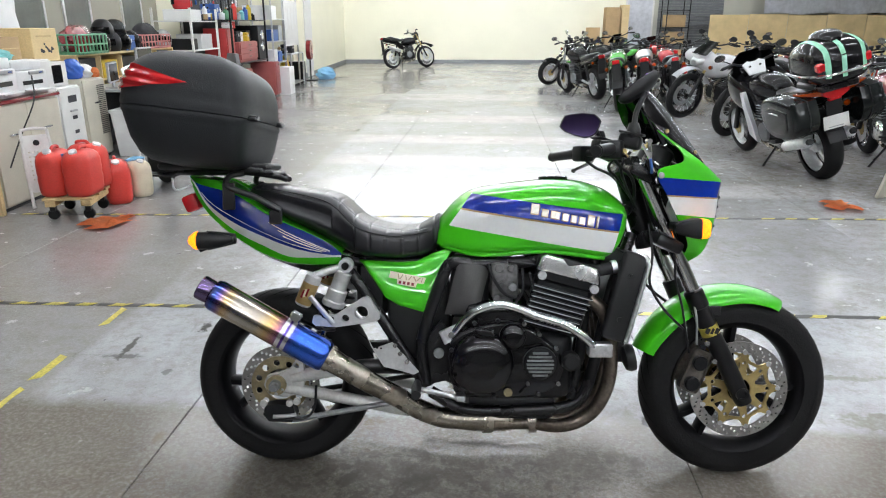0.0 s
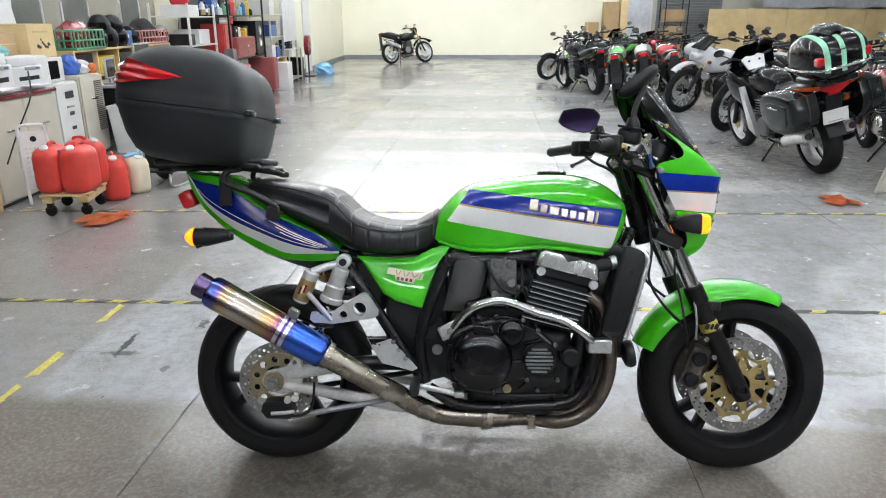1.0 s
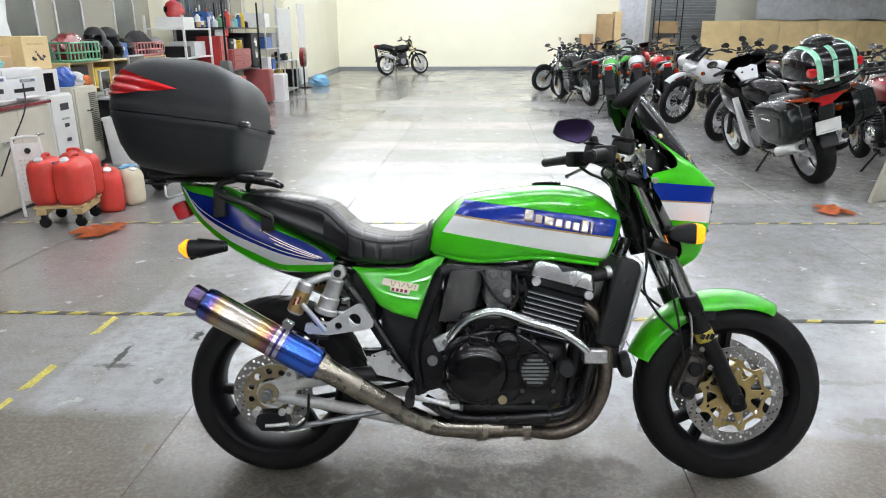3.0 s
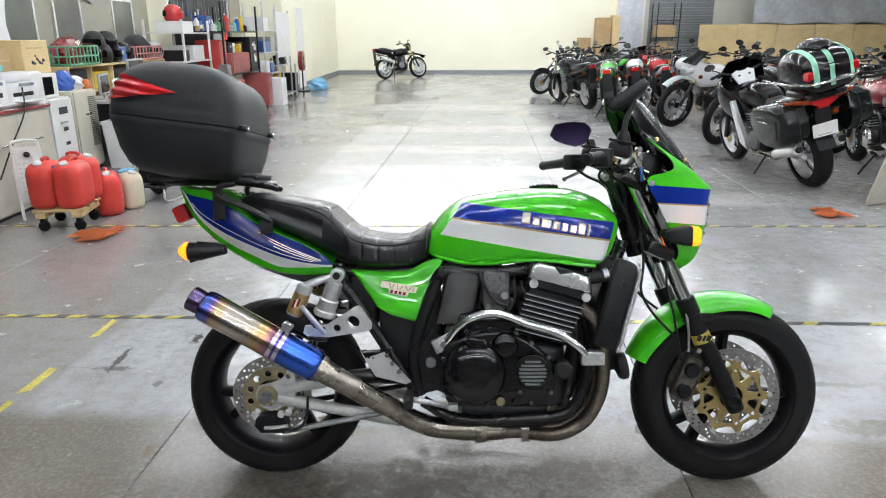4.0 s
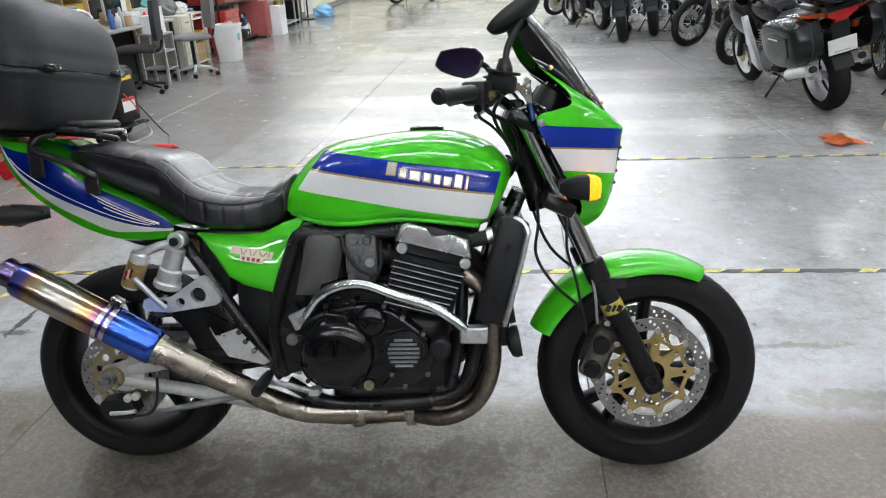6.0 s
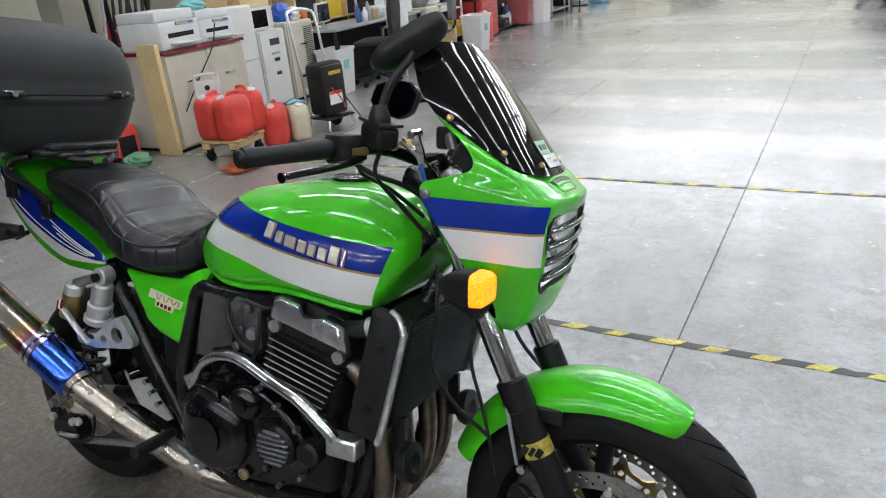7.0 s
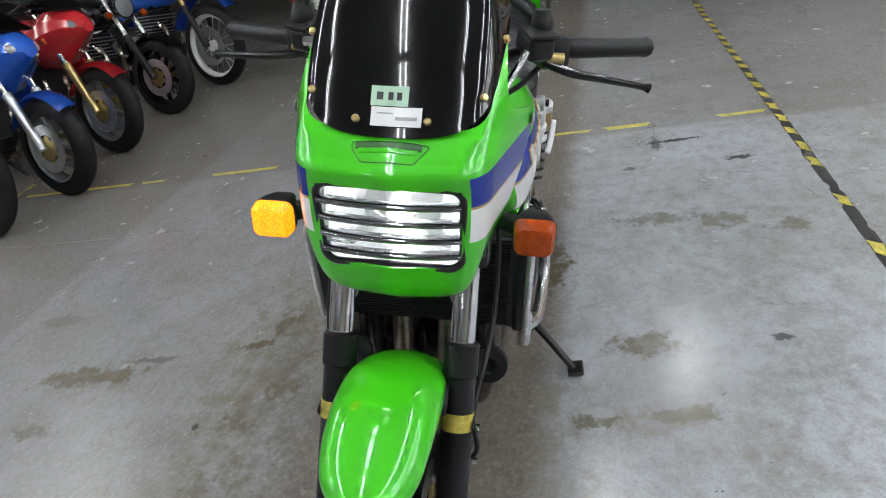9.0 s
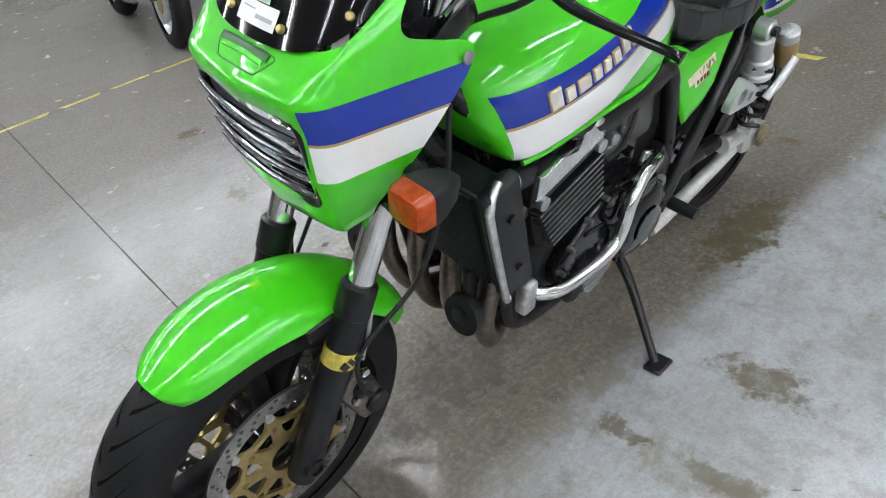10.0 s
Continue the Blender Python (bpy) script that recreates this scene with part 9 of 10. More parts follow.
def washer():
    t = thing("pressure_washer", "dark pressure washer on a wheeled black and silver frame", "pressure washer", m=pose(-1.99, 4.02, 0, 0, 0, -12))
    for y in (-0.15, 0.15):
        part("truck_rail", tube([(-0.08, y, 0.10), (-0.10, y, 0.5), (-0.16, y, 0.95), (-0.2, y * 0.8, 1.02)], 0.012, 8), ALUM, t)
        part("wheel", cyl((-0.12, y * 1.25 - 0.02, 0.09), (-0.12, y * 1.25 + 0.02, 0.09), 0.09, 20, bevel=0.01), RUBBER, t)
    part("handle_bar", tube([(-0.2, -0.12, 1.02), (-0.2, 0, 1.04), (-0.2, 0.12, 1.02)], 0.013, 8), ALUM, t)
    part("toe_plate", box(-0.1, 0.18, -0.16, 0.16, 0.13, 0.145, bevel=0.003), BLACK_FRAME, t)
    part("cross_bar", cyl((-0.1, -0.15, 0.5), (-0.1, 0.15, 0.5), 0.009, 8), BLACK_FRAME, t)
    part("front_foot", tube([(0.16, -0.14, 0.13), (0.18, -0.14, 0.02), (0.18, 0.14, 0.02), (0.16, 0.14, 0.13)], 0.009, 6), ALUM, t)
    body = part("body", box(-0.08, 0.14, -0.13, 0.13, 0.16, 0.58, bevel=0.03, seg=2), BLACK_PLASTIC, t)
    part("top_grip", box(-0.04, 0.10, -0.16, 0.16, 0.48, 0.60, bevel=0.03, seg=2), BLACK_PLASTIC, body)
    part("yellow_mark", box(0.141, 0.145, -0.06, 0.08, 0.50, 0.53), YELLOW, body)
    part("label_plate", box(0.141, 0.145, -0.08, 0.07, 0.25, 0.36), PAPER, body, "white and red label")
    part("red_mark", box(0.1455, 0.147, -0.08, 0.07, 0.335, 0.36), RED_CAN, body)
    part("power_cord", tube([(0.1, 0.13, 0.3), (0.25, 0.2, 0.05), (0.35, 0.15, 0.008), (0.48, -0.05, 0.008), (0.60, -0.18, 0.01)], 0.006, 6), BLACK_PLASTIC, t)
    part("red_lead", tube([(0.14, -0.05, 0.4), (0.17, 0.02, 0.3), (0.15, 0.08, 0.2)], 0.005, 6), RED_CAN, t)


washer()
cl = part("cable_clamp", tube([(-1.62, 3.66, 0.02), (-1.5, 3.63, 0.03), (-1.42, 3.68, 0.02), (-1.36, 3.64, 0.02)], [0.012, 0.028, 0.02, 0.008], 8), RED_CAN)
tagged(cl, "red battery lead clamp lying on the floor", "clamp")

# compressor corner beside the fan
cmp_ = thing("battery_charger", "red and black charger unit standing on the floor", "charger", m=pose(-3.25, 2.84, 0, 0, 0, -15))
part("body", box(-0.12, 0.12, -0.10, 0.10, 0, 0.30, bevel=0.02, seg=2), RED_CAN, cmp_)
part("front", box(0.121, 0.127, -0.07, 0.07, 0.06, 0.22, bevel=0.003), BLACK_PLASTIC, cmp_)
part("handle", tube([(0, -0.08, 0.29), (0, -0.07, 0.35), (0, 0.07, 0.35), (0, 0.08, 0.29)], 0.012, 8), BLACK_PLASTIC, cmp_)
carton("storage_box", -3.62, -3.40, 2.84, 3.06, 0, 0.22, GREY_PLASTIC, "grey plastic box with a black lid", "box", False)
bag(-2.95, 2.72, 0, 0.10, 0.12, 0.12, GREEN_PLASTIC, "small green and yellow bag on the floor")
shelf = thing("tool_shelf", "dark cluttered rack with hanging hoses and red parts", "rack", m=pose(-3.82, 3.62, 0))
for x in (-0.12, 0.12):
    for y in (-0.22, 0.22):
        part("post", box(x - 0.015, x + 0.015, y - 0.015, y + 0.015, 0, 1.75), DARK_METAL, shelf)
for z in (0.35, 0.85, 1.3):
    part("shelf_board", box(-0.135, 0.135, -0.235, 0.235, z, z + 0.02), PLY if z < 0.5 else DARK_METAL, shelf)
for k in range(6):
    y = -0.2 + 0.08 * k
    part("hanging_hose", tube([(0.14, y, 1.7), (0.18, y + 0.02, 1.35), (0.17, y - 0.03, 1.0 + 0.05 * (k % 3)), (0.16, y + 0.03, 1.25), (0.15, y + 0.05, 1.68)], 0.012, 6), BLACK_PLASTIC, shelf)
for y in (-0.12, 0.08):
    bag(-3.80, 3.62 + y, 0.872, 0.10, 0.09, 0.22, RED_METAL, "red metal canister on the cluttered rack", "canister")
tagged(part("broom", cyl((-3.50, 3.00, 0.0), (-3.66, 3.36, 1.35), 0.012, 8), GREY_PLASTIC), "grey broom handle leaning on the wall", "broom")


# desk and shelves
def steel_desk(x0, x1, y0, y1, z, label):
    t = thing("desk", label, "desk", m=pose(0, 0, 0))
    part("desk_top", box(x0, x1, y0, y1, z - 0.03, z, bevel=0.005), GREY_PLASTIC, t)
    for x in (x0 + 0.04, x1 - 0.04):
        for y in (y0 + 0.04, y1 - 0.04):
            part("leg", box(x - 0.02, x + 0.02, y - 0.02, y + 0.02, 0, z - 0.03), DARK_METAL, t)
    part("modesty_panel", box(x0 + 0.02, x0 + 0.04, y0 + 0.06, y1 - 0.06, 0.02, z - 0.03), BLACK_FABRIC, t)


steel_desk(-3.55, -2.92, 5.66, 7.75, 0.70, "grey office desk crowded with equipment")


def monitor(x, y, z, w, h, rz, label, name="monitor"):
    t = thing(name, label, "monitor", m=pose(x, y, z, 0, 0, rz))
    part("casing", box(-0.03, 0.0, -w / 2, w / 2, 0.06, 0.06 + h, bevel=0.008), GREY_PLASTIC, t)
    part("screen", box(0.001, 0.004, -w / 2 + 0.02, w / 2 - 0.02, 0.08, 0.04 + h, bevel=0.001), BLACK_GLOSS, t)
    part("stand", box(-0.08, 0.06, -0.08, 0.08, 0, 0.012, bevel=0.004), GREY_PLASTIC, t)
    part("neck", box(-0.03, -0.01, -0.03, 0.03, 0.012, 0.1), GREY_PLASTIC, t)


monitor(-3.2, 5.86, 0.702, 0.34, 0.22, 10, "small laptop-like screen with a pale frame on the desk")
monitor(-3.3, 6.95, 0.702, 0.45, 0.34, 0, "pale grey monitor on the desk")
carton("paper_tray", -3.25, -3.0, 7.3, 7.62, 0.702, 0.86, WHITE_PLASTIC, "white plastic machine on the desk", "machine", False)
bag(-3.1, 7.45, 0.862, 0.09, 0.10, 0.1, CYAN, "teal cloth lying on a white machine", "cloth")
for y, c, h in ((6.35, BLUE_PLASTIC, 0.2), (6.5, WHITE_PLASTIC, 0.16), (6.58, GREY_PLASTIC, 0.22), (7.2, RED_CAN, 0.12)):
    tagged(part("bottle", lathe([(0, 0.028), (0.01, 0.032), (h * 0.7, 0.032), (h * 0.85, 0.014), (h, 0.014), (h, 0.002)], 14, "z", m=pose(-3.05, y, 0.702)), c), "small plastic bottle standing on the desk", "bottle")


def rack(x0, x1, y0, y1, levels, material, label, posts=True, board=None, top=None, name="shelving_rack"):
    t = thing(name, label, "shelf")
    zt = top or levels[-1] + 0.02
    for x in (x0 + 0.015, x1 - 0.015):
        for y in (y0 + 0.015, y1 - 0.015):
            part("post", box(x - 0.015, x + 0.015, y - 0.015, y + 0.015, 0, zt), material, t)
    for z in levels:
        part("shelf_board", box(x0, x1, y0, y1, z, z + 0.02, bevel=0.002), board or material, t)
    return t


cub = rack(-3.95, -3.58, 5.85, 8.60, (0.74, 1.03), PLY, "wooden cubby shelf with helmets on top", top=1.03)
for k in range(6):
    y = 5.87 + 0.54 * k
    part("divider", box(-3.94, -3.60, y, y + 0.02, 0.0, 1.029), PLY, cub)
part("back_panel", box(-3.96, -3.951, 5.85, 8.60, 0.0, 1.05), BLACK_FABRIC, cub)


def helmet(x, y, z, rz, material, label):
    t = thing("helmet", label, "helmet", "helmets on the shelf", m=pose(x, y, z, 0, 0, rz))
    rows = []
    for zz, r in ((0.0, 0.10), (0.03, 0.118), (0.09, 0.130), (0.15, 0.124), (0.20, 0.100), (0.235, 0.060), (0.245, 0.02)):
        rows.append([Vector((r * 1.12 * math.cos(a), r * 0.95 * math.sin(a), zz)) for a in (2 * math.pi * k / 22 for k in range(22))])
    part("shell", rings(rows), material, t, smooth=60)
    rows = []
    for zz, r in ((0.07, 0.134), (0.11, 0.136), (0.15, 0.130)):
        rows.append([Vector((r * 1.12 * math.cos(a), r * 0.95 * math.sin(a), zz)) for a in (radians(-70 + 10 * k) for k in range(15))])
    bm = rings(rows, False, False)
    bmesh.ops.solidify(bm, geom=list(bm.faces), thickness=0.003)
    part("visor", bm, SCREEN, t, "dark visor", smooth=60)


for y, c, lb in ((6.68, BLACK_PAINT, "black full-face helmet on the shelf"), (6.97, BLACK_PLASTIC, "black full-face helmet on the shelf"), (7.26, BLACK_PAINT, "black full-face helmet on the shelf"), (7.52, BLACK_PAINT, "black full-face helmet on the shelf"), (8.62, SILVER_PAINT, "silver and black helmet on the shelf")):
    helmet(-3.72, y, 1.052, -100 + 30 * math.sin(y * 9), c, lb)
helmet(-3.75, 6.88, 1.19, -95, BLACK_PLASTIC, "black helmet stacked on other helmets")
helmet(-3.75, 7.20, 1.19, -120, BLACK_PAINT, "black helmet stacked on other helmets")


def basket(x, y, z, d, w, h, material, label):
    t = thing("basket", label, "basket", m=pose(x, y, z))
    part("base", box(-d, d, -w, w, 0, 0.012), material, t)
    for zz in (0.02, h * 0.5, h):
        part("rim", tube([(d, -w, zz), (d, w, zz), (-d, w, zz), (-d, -w, zz), (d, -w, zz)], 0.009, 6, 1), material, t)
    for k in range(9):
        f = -1 + 2 * k / 8
        for x_ in (-d, d):
            part("slat", box(x_ - 0.005, x_ + 0.005, f * w - 0.008, f * w + 0.008, 0, h), material, t)
    for k in range(4):
        f = -0.8 + 1.6 * k / 3
        for y_ in (-w, w):
            part("slat", box(f * d - 0.008, f * d + 0.008, y_ - 0.005, y_ + 0.005, 0, h), material, t)


basket(-3.72, 6.20, 1.052, 0.17, 0.33, 0.21, GREEN_PLASTIC, "green plastic basket on the wooden shelf")
bag(-3.72, 6.20, 1.07, 0.14, 0.29, 0.30, MAROON_PAINT, "red and black jacket heaped in the green basket", "jacket")
basket(-3.72, 8.05, 1.052, 0.16, 0.42, 0.18, PINK_PLASTIC, "faded red plastic basket on the wooden shelf")
bag(-3.72, 8.0, 1.07, 0.14, 0.34, 0.32, BLACK_FABRIC, "black clothing heaped in the red basket", "jacket")
for k, (c, h) in enumerate(((BLACK_FABRIC, 0.24), (YELLOW, 0.2), (DARK_METAL, 0.22), (PAPER, 0.2), (BLACK_FABRIC, 0.25))):
    carton("folder_box", -3.92, -3.61, 5.93 + 0.54 * k, 6.32 + 0.54 * k, 0.762, 0.762 + h, c, "box of papers and parts in the wooden cubby", "box", False)


def office_chair(x, y, rz, material, label, h=0.48):
    t = thing("office_chair", label, "chair", "office chairs", m=pose(x, y, 0, 0, 0, rz))
    part("seat", blob([(-0.22, 0.16, h + 0.03, h - 0.02), (-0.1, 0.23, h + 0.05, h - 0.03), (0.12, 0.23, h + 0.05, h - 0.03), (0.23, 0.15, h + 0.02, h - 0.02)], 3, 3), material, t)
    rows = []
    for z, w in ((h + 0.10, 0.16), (h + 0.22, 0.21), (h + 0.40, 0.22), (h + 0.52, 0.16)):
        rows.append([Vector((-0.25 - 0.05 * (z - h) + 0.05 * (p / w) ** 2 * 0.5 + q, p, z)) for p, q in ((-w, 0), (-w * 0.5, 0), (0, 0), (w * 0.5, 0), (w, 0), (w, -0.05), (0, -0.06), (-w, -0.05))])
    part("backrest", rings(rows), material, t, smooth=60)
    part("back_post", tube([(-0.08, 0, h - 0.03), (-0.27, 0, h), (-0.31, 0, h + 0.2)], 0.018, 8), BLACK_PLASTIC, t)
    part("column", cyl((0, 0, 0.1), (0, 0, h - 0.02), 0.025, 12), BLACK_PLASTIC, t)
    for k in range(5):
        a = 2 * math.pi * k / 5
        leg = part("leg", tube([(0, 0, 0.13), (0.15 * math.cos(a), 0.15 * math.sin(a), 0.10), (0.28 * math.cos(a), 0.28 * math.sin(a), 0.075)], [0.022, 0.018, 0.013], 8), BLACK_PLASTIC if material is BLACK_FABRIC else GREY_PLASTIC, t)
        part("castor", cyl((0.28 * math.cos(a), 0.28 * math.sin(a) - 0.02, 0.028), (0.28 * math.cos(a), 0.28 * math.sin(a) + 0.02, 0.028), 0.028, 12), RUBBER, leg)


office_chair(-2.80, 6.25, 195, BLACK_FABRIC, "black fabric office chair at the desk")
office_chair(-2.62, 7.45, 215, GREY_FABRIC, "grey fabric office chair at the desk")
cart = rack(-3.0, -2.68, 6.74, 7.06, (0.18, 0.38, 0.58), ALUM, "small steel trolley with a white box on it", board=ALUM, name="steel_trolley")
carton("heater_box", -2.95, -2.73, 6.80, 7.0, 0.601, 0.80, WHITE_PLASTIC, "white plastic heater on the steel trolley", "heater", False)
cabinet("drawer_cabinet", -3.45, -2.86, 7.80, 8.15, 0.72, BEIGE, "beige steel drawer cabinet under papers", "cabinet", 1, 4)
op = rack(-3.45, -2.86, 8.18, 8.66, (0.05, 0.36, 0.70), BEIGE, "open beige cabinet with a cardboard box inside", board=BEIGE, name="open_cabinet")
carton("cardboard_box", -3.3, -2.88, 8.22, 8.60, 0.071, 0.32, CARTON, "brown cardboard box on the lower shelf")
bag(-3.1, 8.0, 0.722, 0.13, 0.15, 0.22, GREY_FABRIC, "crumpled grey paper bag lying on the cabinet", "paper bag")
bag(-3.1, 8.4, 0.722, 0.12, 0.18, 0.15, PAPER, "crumpled white paper bag lying on the cabinet", "paper bag")

# workshop racks further on
rack(-3.9, -3.3, 8.7, 9.9, (0.12, 0.55, 0.98, 1.40), WHITE_METAL, "white steel rack full of workshop machines", top=1.6)
carton("machine", -3.75, -3.35, 8.8, 9.3, 1.421, 1.58, WHITE_METAL, "white bench machine on the rack", "machine", False)
carton("machine", -3.8, -3.4, 9.35, 9.85, 1.0, 1.22, WHITE_PLASTIC, "white appliance on the rack", "machine", False)
carton("crate", -3.8, -3.35, 8.78, 9.02, 1.0, 1.16, DARK_METAL, "dark crate of parts on the rack", "crate", False)
bag(-3.55, 9.0, 0.571, 0.2, 0.2, 0.3, GREY_FABRIC, "grey tool bag on the rack")
jerrycan(-2.95, 9.55, 0.0, 90, RED_CAN, "red plastic can standing before the rack", s=1.15)
jerrycan(-2.98, 9.95, 0.0, 90, RED_CAN, "red plastic can standing before the rack", s=1.15)
cabinet("tool_chest", -3.55, -3.02, 10.05, 10.75, 0.62, RED_METAL, "red steel roller tool chest with drawers", "tool chest", 1, 5)
cabinet("tool_chest", -3.6, -3.2, 10.02, 10.42, 1.30, RED_METAL, "tall red steel case on the workbench", "tool chest", 1, 2, z0=0.722)
cabinet("tool_chest", -3.6, -3.12, 10.46, 11.56, 1.07, FADED_RED, "faded red three-drawer tool chest on the workbench", "tool chest", 1, 3, z0=0.722)
bk = rack(-3.95, -3.1, 9.98, 12.2, (0.05, 0.70, 1.42), DARK_METAL, "dark steel workbench rack with tools", top=1.9)
for k in range(9):
    c = (WHITE_PLASTIC, GREEN_PLASTIC, BLACK_PLASTIC, RED_CAN, GREY_PLASTIC, CYAN, BLUE_PLASTIC, YELLOW, BLACK_PLASTIC)[k]
    h = 0.12 + 0.05 * (k % 4)
    tagged(part("spray_can", lathe([(0, 0.05), (h * 0.8, 0.05), (h * 0.9, 0.025), (h, 0.025), (h, 0.002)], 12, "z", m=pose(-3.3, 10.15 + 0.23 * k, 1.441)), c), "spray can standing on the workbench rack", "spray can")
helmet(-3.55, 9.05, 1.581, 175, RED_PAINT, "glossy red helmet lying on the white machine")
carton("speaker", -3.6, -3.12, 11.65, 12.15, 0.722, 1.34, BLACK_PLASTIC, "black speaker box on the bench", "speaker", False)
for z in (0.96, 1.17):
    tagged(part("speaker_cone", lathe([(0, 0.09), (0.012, 0.085), (-0.0, 0.03), (0.004, 0.002)], 20, "x", m=pose(-3.118, 11.92, z)), CHROME), "round silver speaker cone on the speaker box", "speaker cone")
cabinet("drawer_tower", -3.4, -2.9, 11.95, 12.28, 0.66, FADED_RED, "red and grey narrow drawer tower", "tool chest", 1, 7)
carton("white_bin", -2.98, -2.72, 12.32, 12.75, 0.0, 0.54, WHITE_PLASTIC, "white plastic storage drawer", "storage", False)
rk = rack(-3.7, -3.0, 12.3, 13.4, (0.15, 0.6, 1.02, 1.45), ALUM, "steel rack of bottles and blue boxes", top=2.0)
for z, c, y0, y1, h in ((1.47, WHITE_PLASTIC, 12.4, 12.9, 0.25), (1.04, BLUE_PLASTIC, 12.45, 12.95, 0.22), (0.62, WHITE_PLASTIC, 12.4, 12.8, 0.25), (0.62, BLUE_PLASTIC, 12.9, 13.2, 0.2), (1.04, GREY_PLASTIC, 13.0, 13.3, 0.3), (0.17, RED_CAN, 12.4, 12.9, 0.3)):
    carton("parts_box", -3.6, -3.05, y0, y1, z, z + h, c, "plastic parts box on the steel rack", "box", False)
wb_ = thing("whiteboard", "white notice board with pinned papers", "board", m=pose(-3.05, 14.2, 0.85))
part("panel", box(-0.02, 0.0, -0.7, 0.7, 0.05, 1.0, bevel=0.003), WHITE_METAL, wb_)
for y in (-0.68, 0.68):
    part("leg", box(-0.03, 0.0, y - 0.02, y + 0.02, -0.85, 1.05), ALUM, wb_)
for k in range(4):
    part("paper", box(0.001, 0.003, -0.55 + 0.3 * k, -0.35 + 0.3 * k, 0.4 + 0.1 * (k % 2), 0.75 + 0.1 * (k % 2)), PAPER, wb_)
rack(-3.5, -2.95, 13.6, 14.9, (0.08, 0.72), ALUM, "low steel trolley before the notice board", board=ALUM)
bag(-3.2, 14.0, 0.101, 0.12, 0.15, 0.6, YELLOW, "yellow rain coat hanging over the trolley", "coat")
carton("wooden_box", -3.4, -3.0, 15.1, 15.32, 0, 0.5, DARK_METAL, "dark box beside the wall", "box", False)
fan2 = thing("floor_fan", "small dark red floor fan on a stand", "fan", m=pose(-3.0, 15.9, 0))
part("guard", lathe([(-0.06, 0.2), (-0.05, 0.24), (0.05, 0.24), (0.06, 0.2), (0.07, 0.02)], 24, "x", m=Matrix.Translation((0, 0, 0.75))), MAROON_PAINT, fan2)
part("pole", cyl((0, 0, 0.0), (0, 0, 0.6), 0.02, 8), DARK_METAL, fan2)
part("base", cyl((0, 0, 0), (0, 0, 0.03), 0.18, 18), DARK_METAL, fan2)
bag(-2.72, 16.5, 0, 0.26, 0.34, 0.30, SKY_CLOTH, "light blue plastic sheet heaped on the floor", "sheet")
bag(-2.75, 17.1, 0, 0.2, 0.25, 0.2, BLUE_PLASTIC, "dark blue bag on the floor")

# wall fittings
win = thing("wall_panel", "grey framed glass panel on the wall", "window", m=pose(-4.295, 6.3, 1.0))
part("frame", plate(round_rect(-0.35, 0.35, 0, 0.85, 0.01, 2), 0.03, [round_rect(-0.31, 0.31, 0.04, 0.81, 0.01, 2)], plane="yz"), ALUM, win)
part("pane", box(0, 0.006, -0.31, 0.31, 0.04, 0.81), DIM_PANE, win)
for y in (7.4, 9.0):
    copy_thing(win, pose(-4.295, y, 1.05))
sheet = part("plastic_sheet", rings([[Vector((-3.98 + 0.03 * math.sin(i * 1.3 + k), 4.75 + 0.12 * k, 0.95 + 0.18 * i)) for k in range(8)] for i in range(6)], False, False), WHITE_PLASTIC)
tagged(sheet, "translucent white plastic sheet hanging by the wall", "sheet")
part("hanging_rail", tube([(-4.0, 4.70, 1.86), (-3.98, 5.15, 1.87), (-4.0, 5.64, 1.86)], 0.012, 8), ALUM, sheet)
for y in (4.72, 5.62):
    part("rail_bracket", box(-4.298, -3.98, y - 0.015, y + 0.015, 1.845, 1.875), ALUM, sheet)
tagged(part("wall_pillar", box(-4.298, -3.95, 9.95, 10.0, 0, CEIL_Z), WALL_CREAM), "cream wall pillar", "pillar", kind="structure")
tagged(part("wall_clock", lathe([(0, 0.13), (0.03, 0.13), (0.032, 0.115), (0.03, 0.002)], 24, "x", m=pose(-4.297, 8.05, 1.93)), GREY_PLASTIC), "round grey clock on the wall", "clock")
tagged(part("trim", box(-4.3, -4.27, 3.72, 15.4, 0, 0.10), DARK_METAL), "dark skirting", "trim", kind="structure")
tagged(part("baseboard", box(-3.29, 7.6, 23.97, 23.999, 0, 0.12), SHUTTER), "grey skirting of the far wall", "trim", kind="structure")
tagged(part("baseboard", box(-3.299, -3.27, 15.71, 23.96, 0, 0.12), SHUTTER), "grey skirting of the side wall", "trim", kind="structure")
dr = thing("door", "pale steel door in the grey wall, closed", "door", m=pose(-5.73, 3.398, 0))
part("leaf", box(-0.42, 0.42, -0.03, 0.0, 0.01, 2.05, bevel=0.004), WALL_CREAM, dr)
for x in (-0.45, 0.43):
    part("jamb", box(x, x + 0.02, -0.04, 0.0, 0, 2.09), BEIGE, dr)
part("lintel", box(-0.45, 0.45, -0.04, 0.0, 2.091, 2.12), BEIGE, dr)
part("knob", lathe([(0, 0.012), (-0.03, 0.014), (-0.035, 0.028), (-0.06, 0.026), (-0.062, 0.002)], 16, "y", m=Matrix.Translation((0.34, -0.03, 0.98))), CHROME, dr)
dr2 = thing("door", "white door at the far end of the side wall", "door", m=pose(-3.298, 17.3, 0))
part("leaf", box(0, 0.03, -0.45, 0.45, 0.01, 2.05, bevel=0.004), WHITE_METAL, dr2)

